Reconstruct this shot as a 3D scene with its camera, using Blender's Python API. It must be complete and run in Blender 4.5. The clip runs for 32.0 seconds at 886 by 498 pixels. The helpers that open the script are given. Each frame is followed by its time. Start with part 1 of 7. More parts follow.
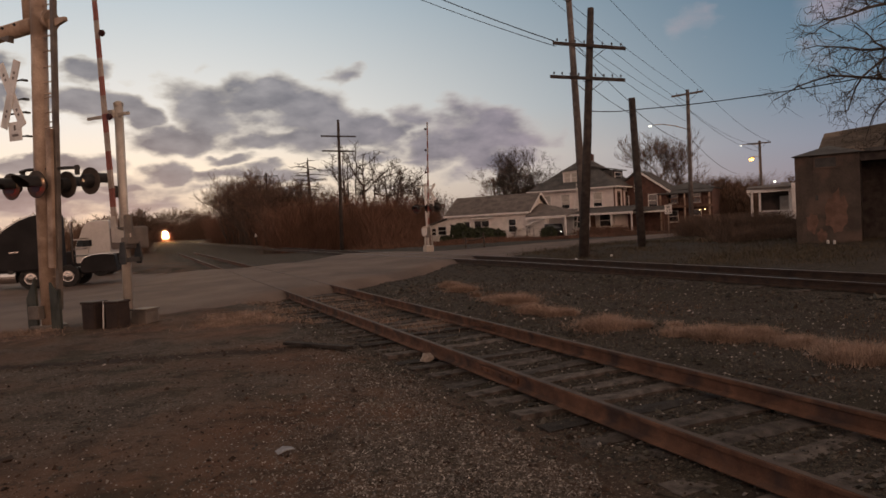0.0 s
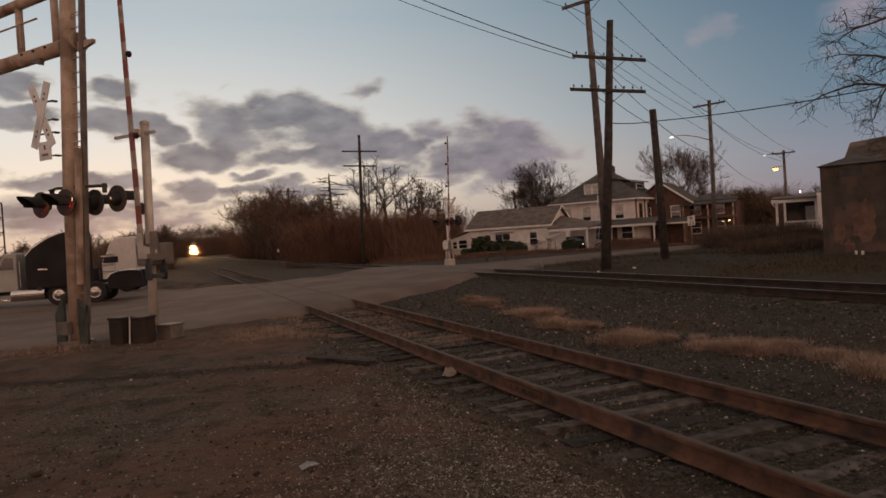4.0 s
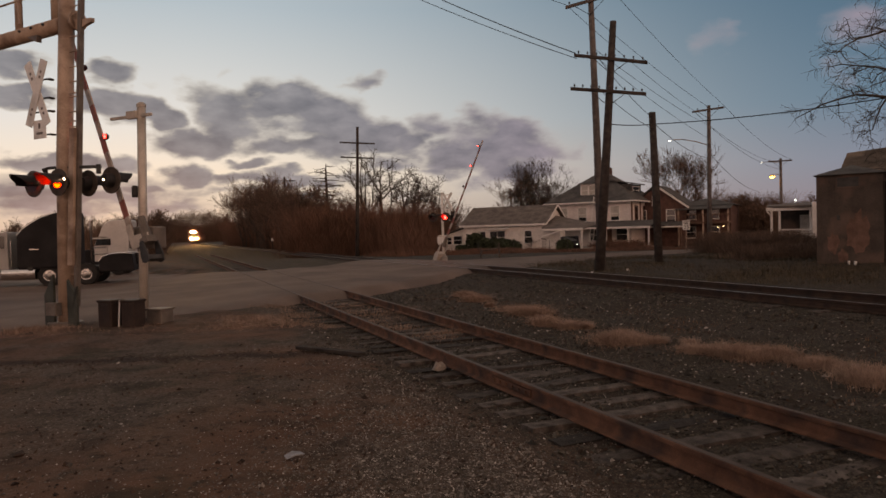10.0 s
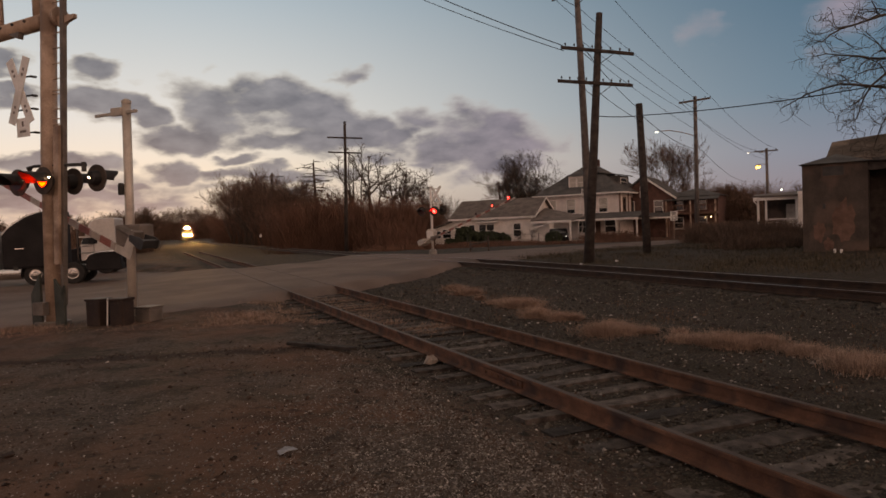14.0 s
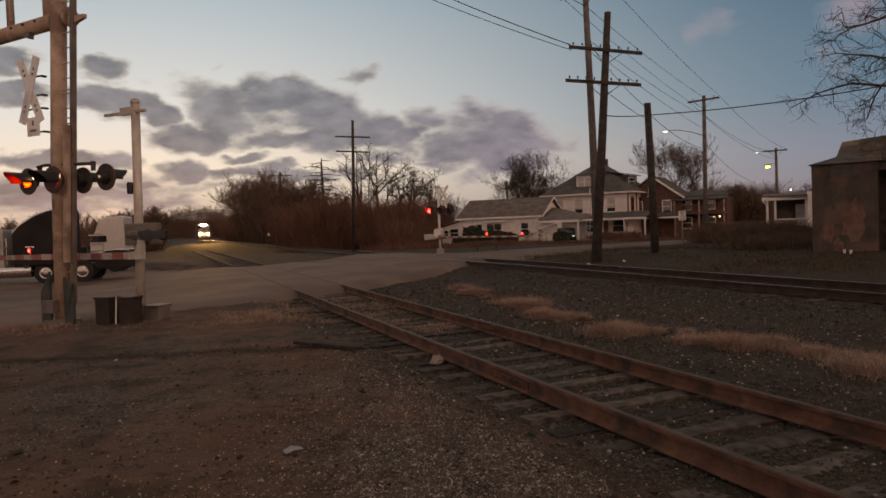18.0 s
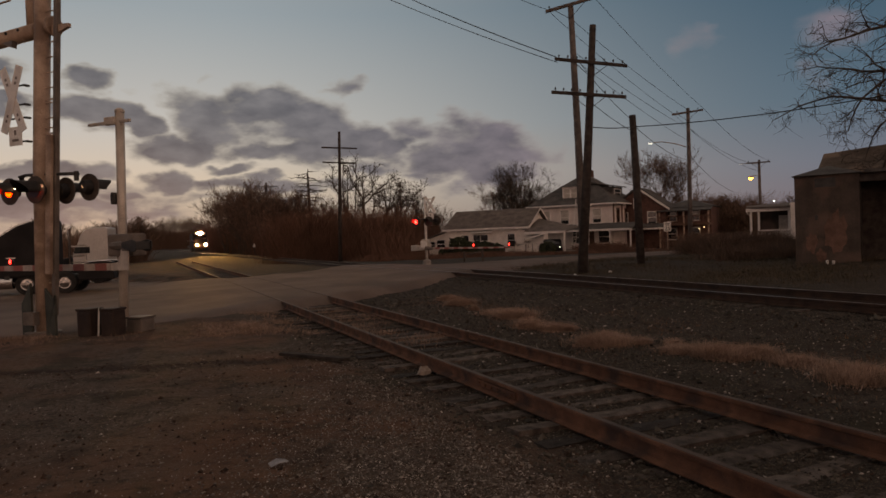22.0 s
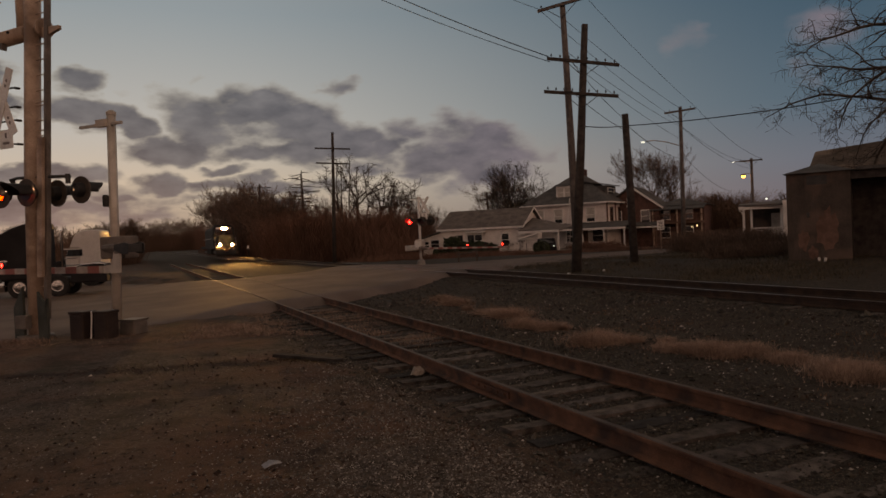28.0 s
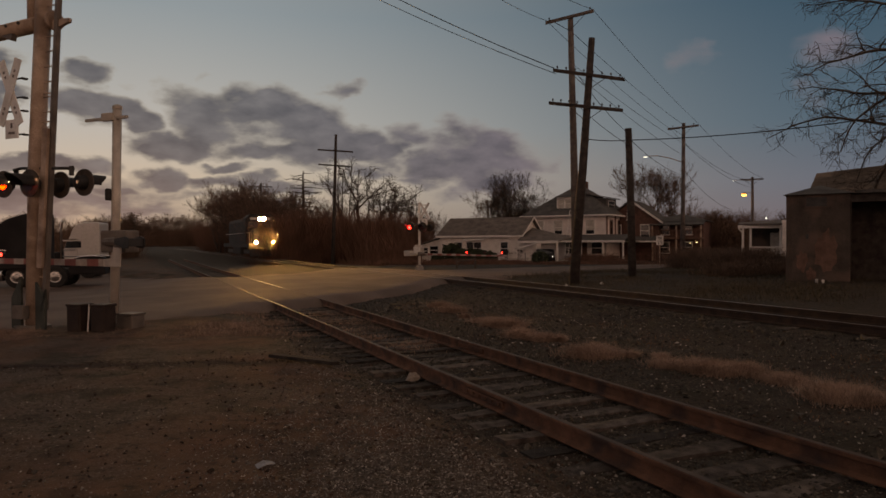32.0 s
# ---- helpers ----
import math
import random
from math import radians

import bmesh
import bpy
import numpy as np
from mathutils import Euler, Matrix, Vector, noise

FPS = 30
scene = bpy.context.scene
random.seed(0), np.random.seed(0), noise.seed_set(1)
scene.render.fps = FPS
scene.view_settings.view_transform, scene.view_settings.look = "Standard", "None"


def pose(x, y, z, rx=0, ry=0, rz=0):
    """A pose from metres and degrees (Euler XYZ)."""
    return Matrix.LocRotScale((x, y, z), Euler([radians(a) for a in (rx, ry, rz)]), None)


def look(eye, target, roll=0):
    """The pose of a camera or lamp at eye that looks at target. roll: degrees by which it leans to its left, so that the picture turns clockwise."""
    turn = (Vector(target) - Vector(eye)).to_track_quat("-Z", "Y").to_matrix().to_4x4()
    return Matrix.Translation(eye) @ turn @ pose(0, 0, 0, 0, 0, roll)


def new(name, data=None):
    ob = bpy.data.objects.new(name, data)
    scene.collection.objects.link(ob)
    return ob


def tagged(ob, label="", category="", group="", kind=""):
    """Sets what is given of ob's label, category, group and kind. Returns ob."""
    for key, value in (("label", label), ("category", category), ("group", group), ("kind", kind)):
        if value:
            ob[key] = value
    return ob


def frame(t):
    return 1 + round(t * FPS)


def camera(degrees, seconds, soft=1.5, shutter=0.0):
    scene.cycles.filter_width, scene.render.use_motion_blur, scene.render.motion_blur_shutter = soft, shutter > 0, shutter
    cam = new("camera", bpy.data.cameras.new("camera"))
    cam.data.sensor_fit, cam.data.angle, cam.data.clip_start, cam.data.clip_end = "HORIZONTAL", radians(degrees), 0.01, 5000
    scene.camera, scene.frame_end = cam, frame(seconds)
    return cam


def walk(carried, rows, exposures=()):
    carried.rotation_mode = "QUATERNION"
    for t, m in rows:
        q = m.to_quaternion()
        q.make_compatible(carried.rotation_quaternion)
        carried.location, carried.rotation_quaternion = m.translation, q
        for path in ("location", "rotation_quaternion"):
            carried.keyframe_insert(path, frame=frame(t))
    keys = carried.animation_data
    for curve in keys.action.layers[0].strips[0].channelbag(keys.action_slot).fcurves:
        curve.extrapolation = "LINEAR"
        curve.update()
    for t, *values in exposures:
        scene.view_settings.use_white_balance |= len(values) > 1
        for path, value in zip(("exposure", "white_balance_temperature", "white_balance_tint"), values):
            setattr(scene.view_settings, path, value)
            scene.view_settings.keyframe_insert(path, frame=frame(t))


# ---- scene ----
cam = camera(65.9, 32.0, soft=1.6)
walk(cam, [
    (0, pose(0.013, 0.015, 1.816, 87.746, 3.210, -1.950)),
    (0.5, pose(0.019, -0.007, 1.830, 88.022, 3.385, -2.131)),
    (1, pose(0.013, 0.005, 1.821, 88.624, 3.802, -1.835)),
    (1.5, pose(0.007, 0.019, 1.814, 88.453, 4.093, -1.490)),
    (2, pose(0.010, 0.025, 1.808, 88.405, 3.732, -0.730)),
    (2.5, pose(0.008, 0.015, 1.819, 88.523, 3.888, -0.453)),
    (3, pose(-0.003, 0.012, 1.818, 88.756, 4.339, -0.289)),
    (3.5, pose(0.006, -0.008, 1.830, 88.913, 4.049, -0.128)),
    (5.5, pose(0.006, 0.032, 1.824, 89.261, 2.892, -0.723)),
    (6, pose(0.003, 0.030, 1.817, 89.532, 2.629, -0.588)),
    (6.5, pose(-0.001, 0.025, 1.807, 89.187, 1.909, -0.750)),
    (7, pose(0.001, 0.031, 1.814, 89.097, 1.687, -0.613)),
    (7.5, pose(-0.002, 0.039, 1.805, 89.076, 2.155, -0.074)),
    (8, pose(0.006, 0.030, 1.806, 88.839, 2.297, -0.072)),
    (8.5, pose(0.002, 0.036, 1.806, 88.616, 1.972, -0.056)),
    (9, pose(0.006, 0.047, 1.807, 88.457, 1.824, -0.121)),
    (9.5, pose(0.008, 0.026, 1.810, 88.366, 1.606, -0.272)),
    (10, pose(0.005, 0.053, 1.808, 88.568, 1.557, -0.632)),
    (10.5, pose(0.000, 0.031, 1.801, 88.473, 1.770, -0.599)),
    (11, pose(0.002, 0.042, 1.801, 88.366, 1.992, -0.218)),
    (11.5, pose(0.006, 0.047, 1.790, 88.276, 1.613, -0.111)),
    (12, pose(0.003, 0.036, 1.796, 88.055, 1.128, -0.176)),
    (12.5, pose(-0.001, 0.036, 1.799, 87.981, 1.516, -0.459)),
    (13, pose(0.001, 0.073, 1.796, 87.990, 1.608, -0.851)),
    (13.5, pose(0.007, 0.025, 1.802, 87.802, 1.655, -1.428)),
    (14, pose(-0.004, 0.052, 1.802, 88.030, 2.325, -1.557)),
    (14.5, pose(0.005, 0.025, 1.794, 87.941, 2.245, -1.568)),
    (16.5, pose(0.008, 0.048, 1.790, 87.808, 1.858, -0.844)),
    (17, pose(0.005, 0.012, 1.812, 87.706, 2.069, -0.778)),
    (17.5, pose(0.011, 0.036, 1.805, 87.859, 2.442, -0.979)),
    (18, pose(0.011, 0.043, 1.814, 87.978, 2.171, -0.919)),
    (18.5, pose(0.008, 0.042, 1.807, 88.251, 2.057, -1.005)),
    (19, pose(0.005, 0.052, 1.807, 88.395, 2.250, -1.030)),
    (19.5, pose(0.015, 0.055, 1.810, 88.410, 2.506, -1.064)),
    (20, pose(0.008, 0.061, 1.811, 88.524, 2.133, -1.210)),
    (20.5, pose(0.006, 0.066, 1.811, 88.836, 1.818, -1.608)),
    (21, pose(0.014, 0.050, 1.813, 88.812, 2.283, -2.095)),
    (21.5, pose(0.013, 0.057, 1.810, 88.839, 2.155, -2.089)),
    (22, pose(0.003, 0.073, 1.802, 88.873, 2.176, -2.045)),
    (22.5, pose(0.017, 0.031, 1.816, 88.982, 2.442, -2.079)),
    (23, pose(0.026, 0.011, 1.823, 88.950, 2.226, -2.140)),
    (23.5, pose(0.022, -0.002, 1.832, 89.165, 2.003, -2.043)),
    (24, pose(0.028, -0.009, 1.825, 89.329, 2.259, -2.066)),
    (24.5, pose(0.033, -0.018, 1.830, 89.406, 2.206, -1.953)),
    (25, pose(0.034, -0.044, 1.838, 89.326, 1.849, -2.275)),
    (25.5, pose(0.024, 0.010, 1.823, 89.202, 2.071, -2.377)),
    (27.5, pose(0.030, 0.061, 1.812, 88.991, 2.657, -2.344)),
    (28, pose(0.027, 0.056, 1.805, 88.848, 2.594, -2.518)),
    (28.5, pose(0.026, 0.044, 1.814, 88.983, 2.352, -2.583)),
    (29, pose(0.024, 0.032, 1.821, 89.217, 2.108, -2.607)),
    (29.5, pose(0.020, 0.048, 1.816, 89.437, 2.492, -2.668)),
    (30, pose(0.012, 0.057, 1.816, 89.540, 2.197, -2.355)),
    (30.5, pose(0.015, 0.056, 1.817, 89.603, 1.676, -2.610)),
    (31, pose(0.016, 0.038, 1.808, 89.654, 1.939, -2.443)),
    (31.5, pose(-0.014, 0.041, 1.806, 89.311, 1.157, -2.132)),
    (32, pose(0.002, 0.018, 1.823, 89.365, 0.290, -2.605)),
], exposures=[(t, e, 8000 + 30 * min(10, max(0, t - 18)), 15) for t, e in ((0, 0.18), (1.5, 0.08), (6, 0.03), (20.6, 0.0), (21, -0.08), (22, -0.54), (23, -0.66), (28, -0.7), (32, -0.74))])

# ---- light: dusk sky, the sun just under the horizon ----

def setup_world():
    world = bpy.data.worlds.new("dusk_sky")
    scene.world = world
    world.use_nodes = True
    nt = world.node_tree
    nt.nodes.clear()
    N, L = nt.nodes.new, nt.links.new

    def val(v):
        n = N("ShaderNodeValue")
        n.outputs[0].default_value = v
        return n.outputs[0]

    def mth(op, a, b=0.0, c=0.0, clamp=False):
        n = N("ShaderNodeMath")
        n.operation, n.use_clamp = op, clamp
        for i, v in enumerate((a, b, c)):
            if isinstance(v, (int, float)):
                n.inputs[i].default_value = v
            else:
                L(v, n.inputs[i])
        return n.outputs[0]

    def mix(f, a, b):
        n = N("ShaderNodeMix")
        n.data_type = "RGBA"
        for k, v in ((0, f), (6, a), (7, b)):
            if isinstance(v, (int, float)):
                n.inputs[k].default_value = v
            elif isinstance(v, tuple):
                n.inputs[k].default_value = (*v, 1)
            else:
                L(v, n.inputs[k])
        return n.outputs[2]

    def ramp(f, stops):
        n = N("ShaderNodeValToRGB")
        e = n.color_ramp.elements
        while len(e) < len(stops):
            e.new(0.5)
        for k, (p, c) in enumerate(stops):
            e[k].position, e[k].color = p, (*c, 1)
        L(f, n.inputs[0])
        return n.outputs[0]

    def srgb(r, g, b):
        return tuple(((v / 255) / 12.92 if v < 10 else ((v / 255 + 0.055) / 1.055) ** 2.4) for v in (r, g, b))

    tc = N("ShaderNodeTexCoord")
    sep = N("ShaderNodeSeparateXYZ")
    L(tc.outputs["Generated"], sep.inputs[0])
    x, y, z = sep.outputs
    az = mth("MULTIPLY", mth("ARCTAN2", x, y), 180 / math.pi)
    el = mth("MULTIPLY", mth("ARCSINE", z), 180 / math.pi)
    # clear sky: warm and bright towards the sunset, teal away from it
    up = mth("DIVIDE", el, 90.0, clamp=True)
    warm = ramp(up, [(0.0, srgb(184, 181, 174)), (0.025, srgb(206, 202, 194)), (0.055, srgb(232, 229, 221)), (0.1, srgb(214, 225, 234)), (0.2, srgb(168, 193, 214)),
                     (0.45, srgb(158, 153, 150)), (1.0, srgb(136, 128, 125))])
    cool = ramp(up, [(0.0, srgb(140, 133, 148)), (0.05, srgb(121, 136, 162)), (0.1, srgb(93, 126, 155)), (0.2, srgb(64, 105, 137)),
                     (0.45, srgb(146, 141, 140)), (1.0, srgb(136, 128, 125))])
    side = mth("ABSOLUTE", mth("ADD", az, 26.0))
    mr = N("ShaderNodeMapRange")
    mr.interpolation_type = "SMOOTHSTEP"
    L(side, mr.inputs[0])
    mr.inputs[1].default_value, mr.inputs[2].default_value = 4.0, 62.0
    sky = mix(mr.outputs[0], warm, cool)
    # the rosy band opposite the sunset
    rose = ramp(up, [(0.0, srgb(254, 212, 195)), (0.14, srgb(290, 240, 220)), (0.35, srgb(188, 170, 162)), (1.0, srgb(136, 128, 125))])
    anti = N("ShaderNodeMapRange")
    anti.interpolation_type = "SMOOTHSTEP"
    L(side, anti.inputs[0])
    anti.inputs[1].default_value, anti.inputs[2].default_value = 75.0, 130.0
    sky = mix(anti.outputs[0], sky, rose)
    # clouds: soft heaps at their bearings (degrees), broken up by noise
    com = N("ShaderNodeCombineXYZ")
    L(mth("MULTIPLY", az, 0.1), com.inputs[0])
    L(mth("MULTIPLY", el, 0.2), com.inputs[1])
    big = N("ShaderNodeTexNoise")
    big.inputs["Scale"].default_value, big.inputs["Detail"].default_value, big.inputs["Roughness"].default_value = 2.3, 6, 0.55
    L(com.outputs[0], big.inputs["Vector"])
    n1 = big.outputs["Fac"]
    fine = N("ShaderNodeTexNoise")
    fine.inputs["Scale"].default_value, fine.inputs["Detail"].default_value = 3.6, 4
    L(com.outputs[0], fine.inputs["Vector"])
    n2 = fine.outputs["Fac"]
    heaps = [
        # the band and the scraps at the left
        (-30.8, 12.6, 1.7, 0.8, 0.9), (-24.8, 12.3, 1.7, 0.8, 0.9), (-30.6, 10.6, 2.0, 0.7, 1), (-25.7, 10.3, 2.4, 1.0, 1), (-23.3, 9.8, 2.4, 1.0, 1), (-20.9, 9.1, 1.5, 0.7, 1),
        (-36.0, 11.5, 3.0, 1.2, 1), (-37.0, 6.5, 4.0, 1.0, 1),
        # the great heap
        (-18.0, 11.4, 1.6, 0.9, 0.6), (-16.9, 10.3, 2.4, 1.3, 0.8), (-19.4, 7.6, 2.8, 0.9, 1), (-17.1, 7.6, 1.8, 1.0, 1), (-16.3, 9.2, 2.5, 1.4, 0.9), (-13.2, 10.2, 2.9, 1.7, 1), (-10.9, 10.6, 2.4, 1.5, 1),
        (-8.5, 9.6, 3.2, 1.7, 1), (-6.4, 8.6, 3.4, 1.2, 1), (-12.9, 7.5, 2.4, 0.9, 0.9), (-9.3, 7.5, 3.8, 1.0, 0.9), (-4.4, 7.9, 2.5, 1.1, 1), (-2.1, 7.3, 2.0, 0.9, 0.85),
        # the paler heap beside it
        (-0.2, 8.6, 2.0, 1.1, 0.7), (3.4, 8.5, 2.9, 1.3, 0.75), (6.7, 8.0, 2.9, 1.3, 0.8), (5.2, 6.7, 5.2, 1.4, 0.9), (9.6, 6.3, 1.9, 1.1, 0.6), (11.7, 6.3, 0.9, 0.5, 0.4),
        (1.6, 6.1, 3.3, 1.1, 0.85), (7.2, 5.0, 3.4, 0.9, 0.8), (0.4, 5.0, 1.9, 0.7, 0.7), (-3.4, 6.0, 1.9, 0.6, 0.7), (3.6, 4.0, 2.4, 0.7, 0.55), (11.1, 4.3, 1.4, 0.6, 0.35),
        # low bars over the sunset
        (-28.4, 5.9, 4.8, 0.6, 1), (-24.2, 5.6, 1.7, 0.5, 0.9), (-20.0, 5.2, 2.0, 0.9, 1), (-14.7, 6.0, 1.7, 0.4, 0.9), (-15.7, 4.9, 2.7, 0.5, 0.85), (-12.2, 4.9, 3.2, 0.5, 0.8), (-7.6, 4.7, 3.3, 0.6, 0.7),
        (-27.0, 4.4, 7.0, 0.7, 0.6), (-27.0, 2.8, 9.0, 0.7, 0.8), (-17.0, 3.9, 4.0, 0.5, 0.6), (-30.0, 3.7, 4.0, 0.6, 0.85), (-23.3, 3.7, 2.4, 0.4, 0.7), (-19.7, 3.3, 2.5, 0.4, 0.55), (-3.1, 3.1, 2.8, 0.5, 0.4), (-26.9, 2.0, 7.5, 0.5, 0.6), (-12.0, 3.0, 5.0, 0.6, 0.6),
        # small scraps
        (-5.3, 12.2, 1.2, 0.6, 0.6), (-4.5, 12.7, 0.9, 0.4, 0.45), (-6.6, 12.2, 0.9, 0.3, 0.4), (-16.4, 13.2, 0.5, 0.3, 0.25), (-21.5, 11.7, 0.6, 0.2, 0.25),
        (22.4, 14.1, 1.6, 0.9, 0.24), (32.0, 13.6, 2.0, 1.4, 0.28), (31.3, 11.0, 1.2, 0.6, 0.2)]
    # bend the bearings with noise, so that no heap keeps a smooth outline
    warp = N("ShaderNodeTexNoise")
    warp.inputs["Scale"].default_value, warp.inputs["Detail"].default_value = 2.6, 6
    L(com.outputs[0], warp.inputs["Vector"])
    wsep = N("ShaderNodeSeparateColor")
    L(warp.outputs["Color"], wsep.inputs[0])
    az = mth("ADD", az, mth("MULTIPLY", mth("SUBTRACT", wsep.outputs[0], 0.5), 5.0))
    el = mth("ADD", el, mth("MULTIPLY", mth("SUBTRACT", wsep.outputs[1], 0.5), 3.2))
    cover = val(-1.0)
    wob = mth("MULTIPLY", mth("SUBTRACT", n1, 0.5), 1.5)
    wob = mth("ADD", wob, mth("MULTIPLY", mth("SUBTRACT", n2, 0.5), 0.5))
    for a0, e0, ra, re, k in heaps:
        da = mth("POWER", mth("DIVIDE", mth("SUBTRACT", az, a0), ra * 1.3), 2)
        de = mth("POWER", mth("DIVIDE", mth("SUBTRACT", el, e0), re * 1.4), 2)
        body = mth("MULTIPLY", mth("SUBTRACT", 1.0, mth("ADD", da, de)), k)
        cover = mth("SMOOTH_MAX", cover, body, 0.3)
    # the noise frays the edges; the hearts stay whole
    cover = mth("ADD", mth("MULTIPLY", cover, 1.25), mth("MULTIPLY", wob, mth("MULTIPLY_ADD", cover, 0.9, 0.5, clamp=True)))
    # broken cloud elsewhere in the sky, outside the stretch seen
    away = N("ShaderNodeMapRange")
    L(mth("ABSOLUTE", az), away.inputs[0])
    away.inputs[1].default_value, away.inputs[2].default_value = 38.0, 60.0
    rest = mth("MULTIPLY", mth("MULTIPLY", mth("SUBTRACT", n1, 0.5), 4.0, clamp=True), away.outputs[0])
    cover = mth("MAXIMUM", cover, rest)
    thick = N("ShaderNodeMapRange")
    thick.interpolation_type = "SMOOTHSTEP"
    L(cover, thick.inputs[0])
    thick.inputs[1].default_value, thick.inputs[2].default_value = -0.05, 0.8
    # thin edges catch the light, the bodies are grey-violet
    tone = mth("MULTIPLY_ADD", mth("SUBTRACT", n2, 0.5), 1.9, 0.46, clamp=True)
    body_warm = mix(tone, srgb(83, 96, 115), srgb(138, 148, 163))
    body_cool = mix(tone, srgb(93, 91, 118), srgb(151, 142, 168))
    body = mix(mr.outputs[0], body_warm, body_cool)
    edge = mix(mr.outputs[0], srgb(188, 193, 193), srgb(160, 157, 176))
    core = N("ShaderNodeMapRange")
    L(cover, core.inputs[0])
    core.inputs[1].default_value, core.inputs[2].default_value = 0.15, 0.9
    cloud = mix(core.outputs[0], edge, body)
    col = mix(mth("MULTIPLY", thick.outputs[0], 0.95), sky, cloud)
    # the dusk half of a physical sky, added under it
    nish = N("ShaderNodeTexSky")
    nish.sky_type, nish.sun_disc = "NISHITA", False
    nish.sun_elevation, nish.sun_rotation = radians(0.5), radians(-26)
    bg1, bg2, add, out = N("ShaderNodeBackground"), N("ShaderNodeBackground"), N("ShaderNodeAddShader"), N("ShaderNodeOutputWorld")
    L(col, bg1.inputs[0])
    bg1.inputs[1].default_value = 0.97
    L(nish.outputs[0], bg2.inputs[0])
    bg2.inputs[1].default_value = 0.01
    L(bg1.outputs[0], add.inputs[0])
    L(bg2.outputs[0], add.inputs[1])
    L(add.outputs[0], out.inputs[0])


setup_world()
sun_data = bpy.data.lights.new("dusk_sun", "SUN")
sun_data.energy, sun_data.angle, sun_data.color = 0.12, radians(20), (1.0, 0.72, 0.5)
sun = new("dusk_sun", sun_data)
sun.matrix_world = look((-40, 80, 12), (0, 0, 0))

# ---- materials ----
def material(name, dark, light, rough=0.8, metal=0.0, scale=8.0, bump=0.3, fine=60.0, stain=None, per_piece=0.0, island=0.0, spec=0.4):
    """Two-scale mottled surface: dark to light by broad noise, grain by fine noise, an optional stain colour in patches."""
    mat = bpy.data.materials.new(name)
    mat.use_nodes = True
    nt = mat.node_tree
    bsdf = nt.nodes["Principled BSDF"]
    N, L = nt.nodes.new, nt.links.new
    tc = N("ShaderNodeTexCoord")
    a, b = N("ShaderNodeTexNoise"), N("ShaderNodeTexNoise")
    a.inputs["Scale"].default_value, a.inputs["Detail"].default_value = scale, 5
    b.inputs["Scale"].default_value, b.inputs["Detail"].default_value = fine, 3
    L(tc.outputs["Object"], a.inputs["Vector"])
    L(tc.outputs["Object"], b.inputs["Vector"])
    m1 = N("ShaderNodeMix")
    m1.data_type = "RGBA"
    m1.inputs[6].default_value, m1.inputs[7].default_value = (*dark, 1), (*light, 1)
    cr = N("ShaderNodeMapRange")
    cr.inputs[1].default_value, cr.inputs[2].default_value = 0.32, 0.68
    L(a.outputs["Fac"], cr.inputs[0])
    L(cr.outputs[0], m1.inputs[0])
    col = m1.outputs[2]
    g = N("ShaderNodeMix")
    g.data_type, g.blend_type = "RGBA", "MULTIPLY"
    g.inputs[0].default_value = 0.55
    gr = N("ShaderNodeMapRange")
    gr.inputs[1].default_value, gr.inputs[2].default_value, gr.inputs[3].default_value, gr.inputs[4].default_value = 0.3, 0.7, 0.55, 1.25
    L(b.outputs["Fac"], gr.inputs[0])
    L(col, g.inputs[6])
    L(gr.outputs[0], g.inputs[7])
    col = g.outputs[2]
    if stain:
        c = N("ShaderNodeTexNoise")
        c.inputs["Scale"].default_value, c.inputs["Detail"].default_value = scale * 0.45, 6
        L(tc.outputs["Object"], c.inputs["Vector"])
        sr = N("ShaderNodeMapRange")
        sr.inputs[1].default_value, sr.inputs[2].default_value = 0.5, 0.64
        L(c.outputs["Fac"], sr.inputs[0])
        s = N("ShaderNodeMix")
        s.data_type = "RGBA"
        s.inputs[7].default_value = (*stain, 1)
        L(sr.outputs[0], s.inputs[0])
        L(col, s.inputs[6])
        col = s.outputs[2]
    if per_piece or island:
        if per_piece:
            src = N("ShaderNodeObjectInfo").outputs["Random"]
        else:
            src = N("ShaderNodeNewGeometry").outputs["Random Per Island"]
        k = per_piece or island
        pr = N("ShaderNodeMapRange")
        pr.inputs[3].default_value, pr.inputs[4].default_value = 1 - k, 1 + k
        L(src, pr.inputs[0])
        p = N("ShaderNodeMix")
        p.data_type, p.blend_type = "RGBA", "MULTIPLY"
        p.inputs[0].default_value = 1.0
        L(col, p.inputs[6])
        L(pr.outputs[0], p.inputs[7])
        col = p.outputs[2]
    L(col, bsdf.inputs["Base Color"])
    bsdf.inputs["Roughness"].default_value = rough
    bsdf.inputs["Metallic"].default_value = metal
    bsdf.inputs["Specular IOR Level"].default_value = spec
    if bump:
        bp = N("ShaderNodeBump")
        bp.inputs["Strength"].default_value, bp.inputs["Distance"].default_value = bump, 0.02
        L(b.outputs["Fac"], bp.inputs["Height"])
        L(bp.outputs[0], bsdf.inputs["Normal"])
    return mat


def glowing(name, colour, strength):
    mat = bpy.data.materials.new(name)
    mat.use_nodes = True
    bsdf = mat.node_tree.nodes["Principled BSDF"]
    bsdf.inputs["Base Color"].default_value = (*colour, 1)
    bsdf.inputs["Emission Color"].default_value = (*colour, 1)
    bsdf.inputs["Emission Strength"].default_value = strength
    return mat


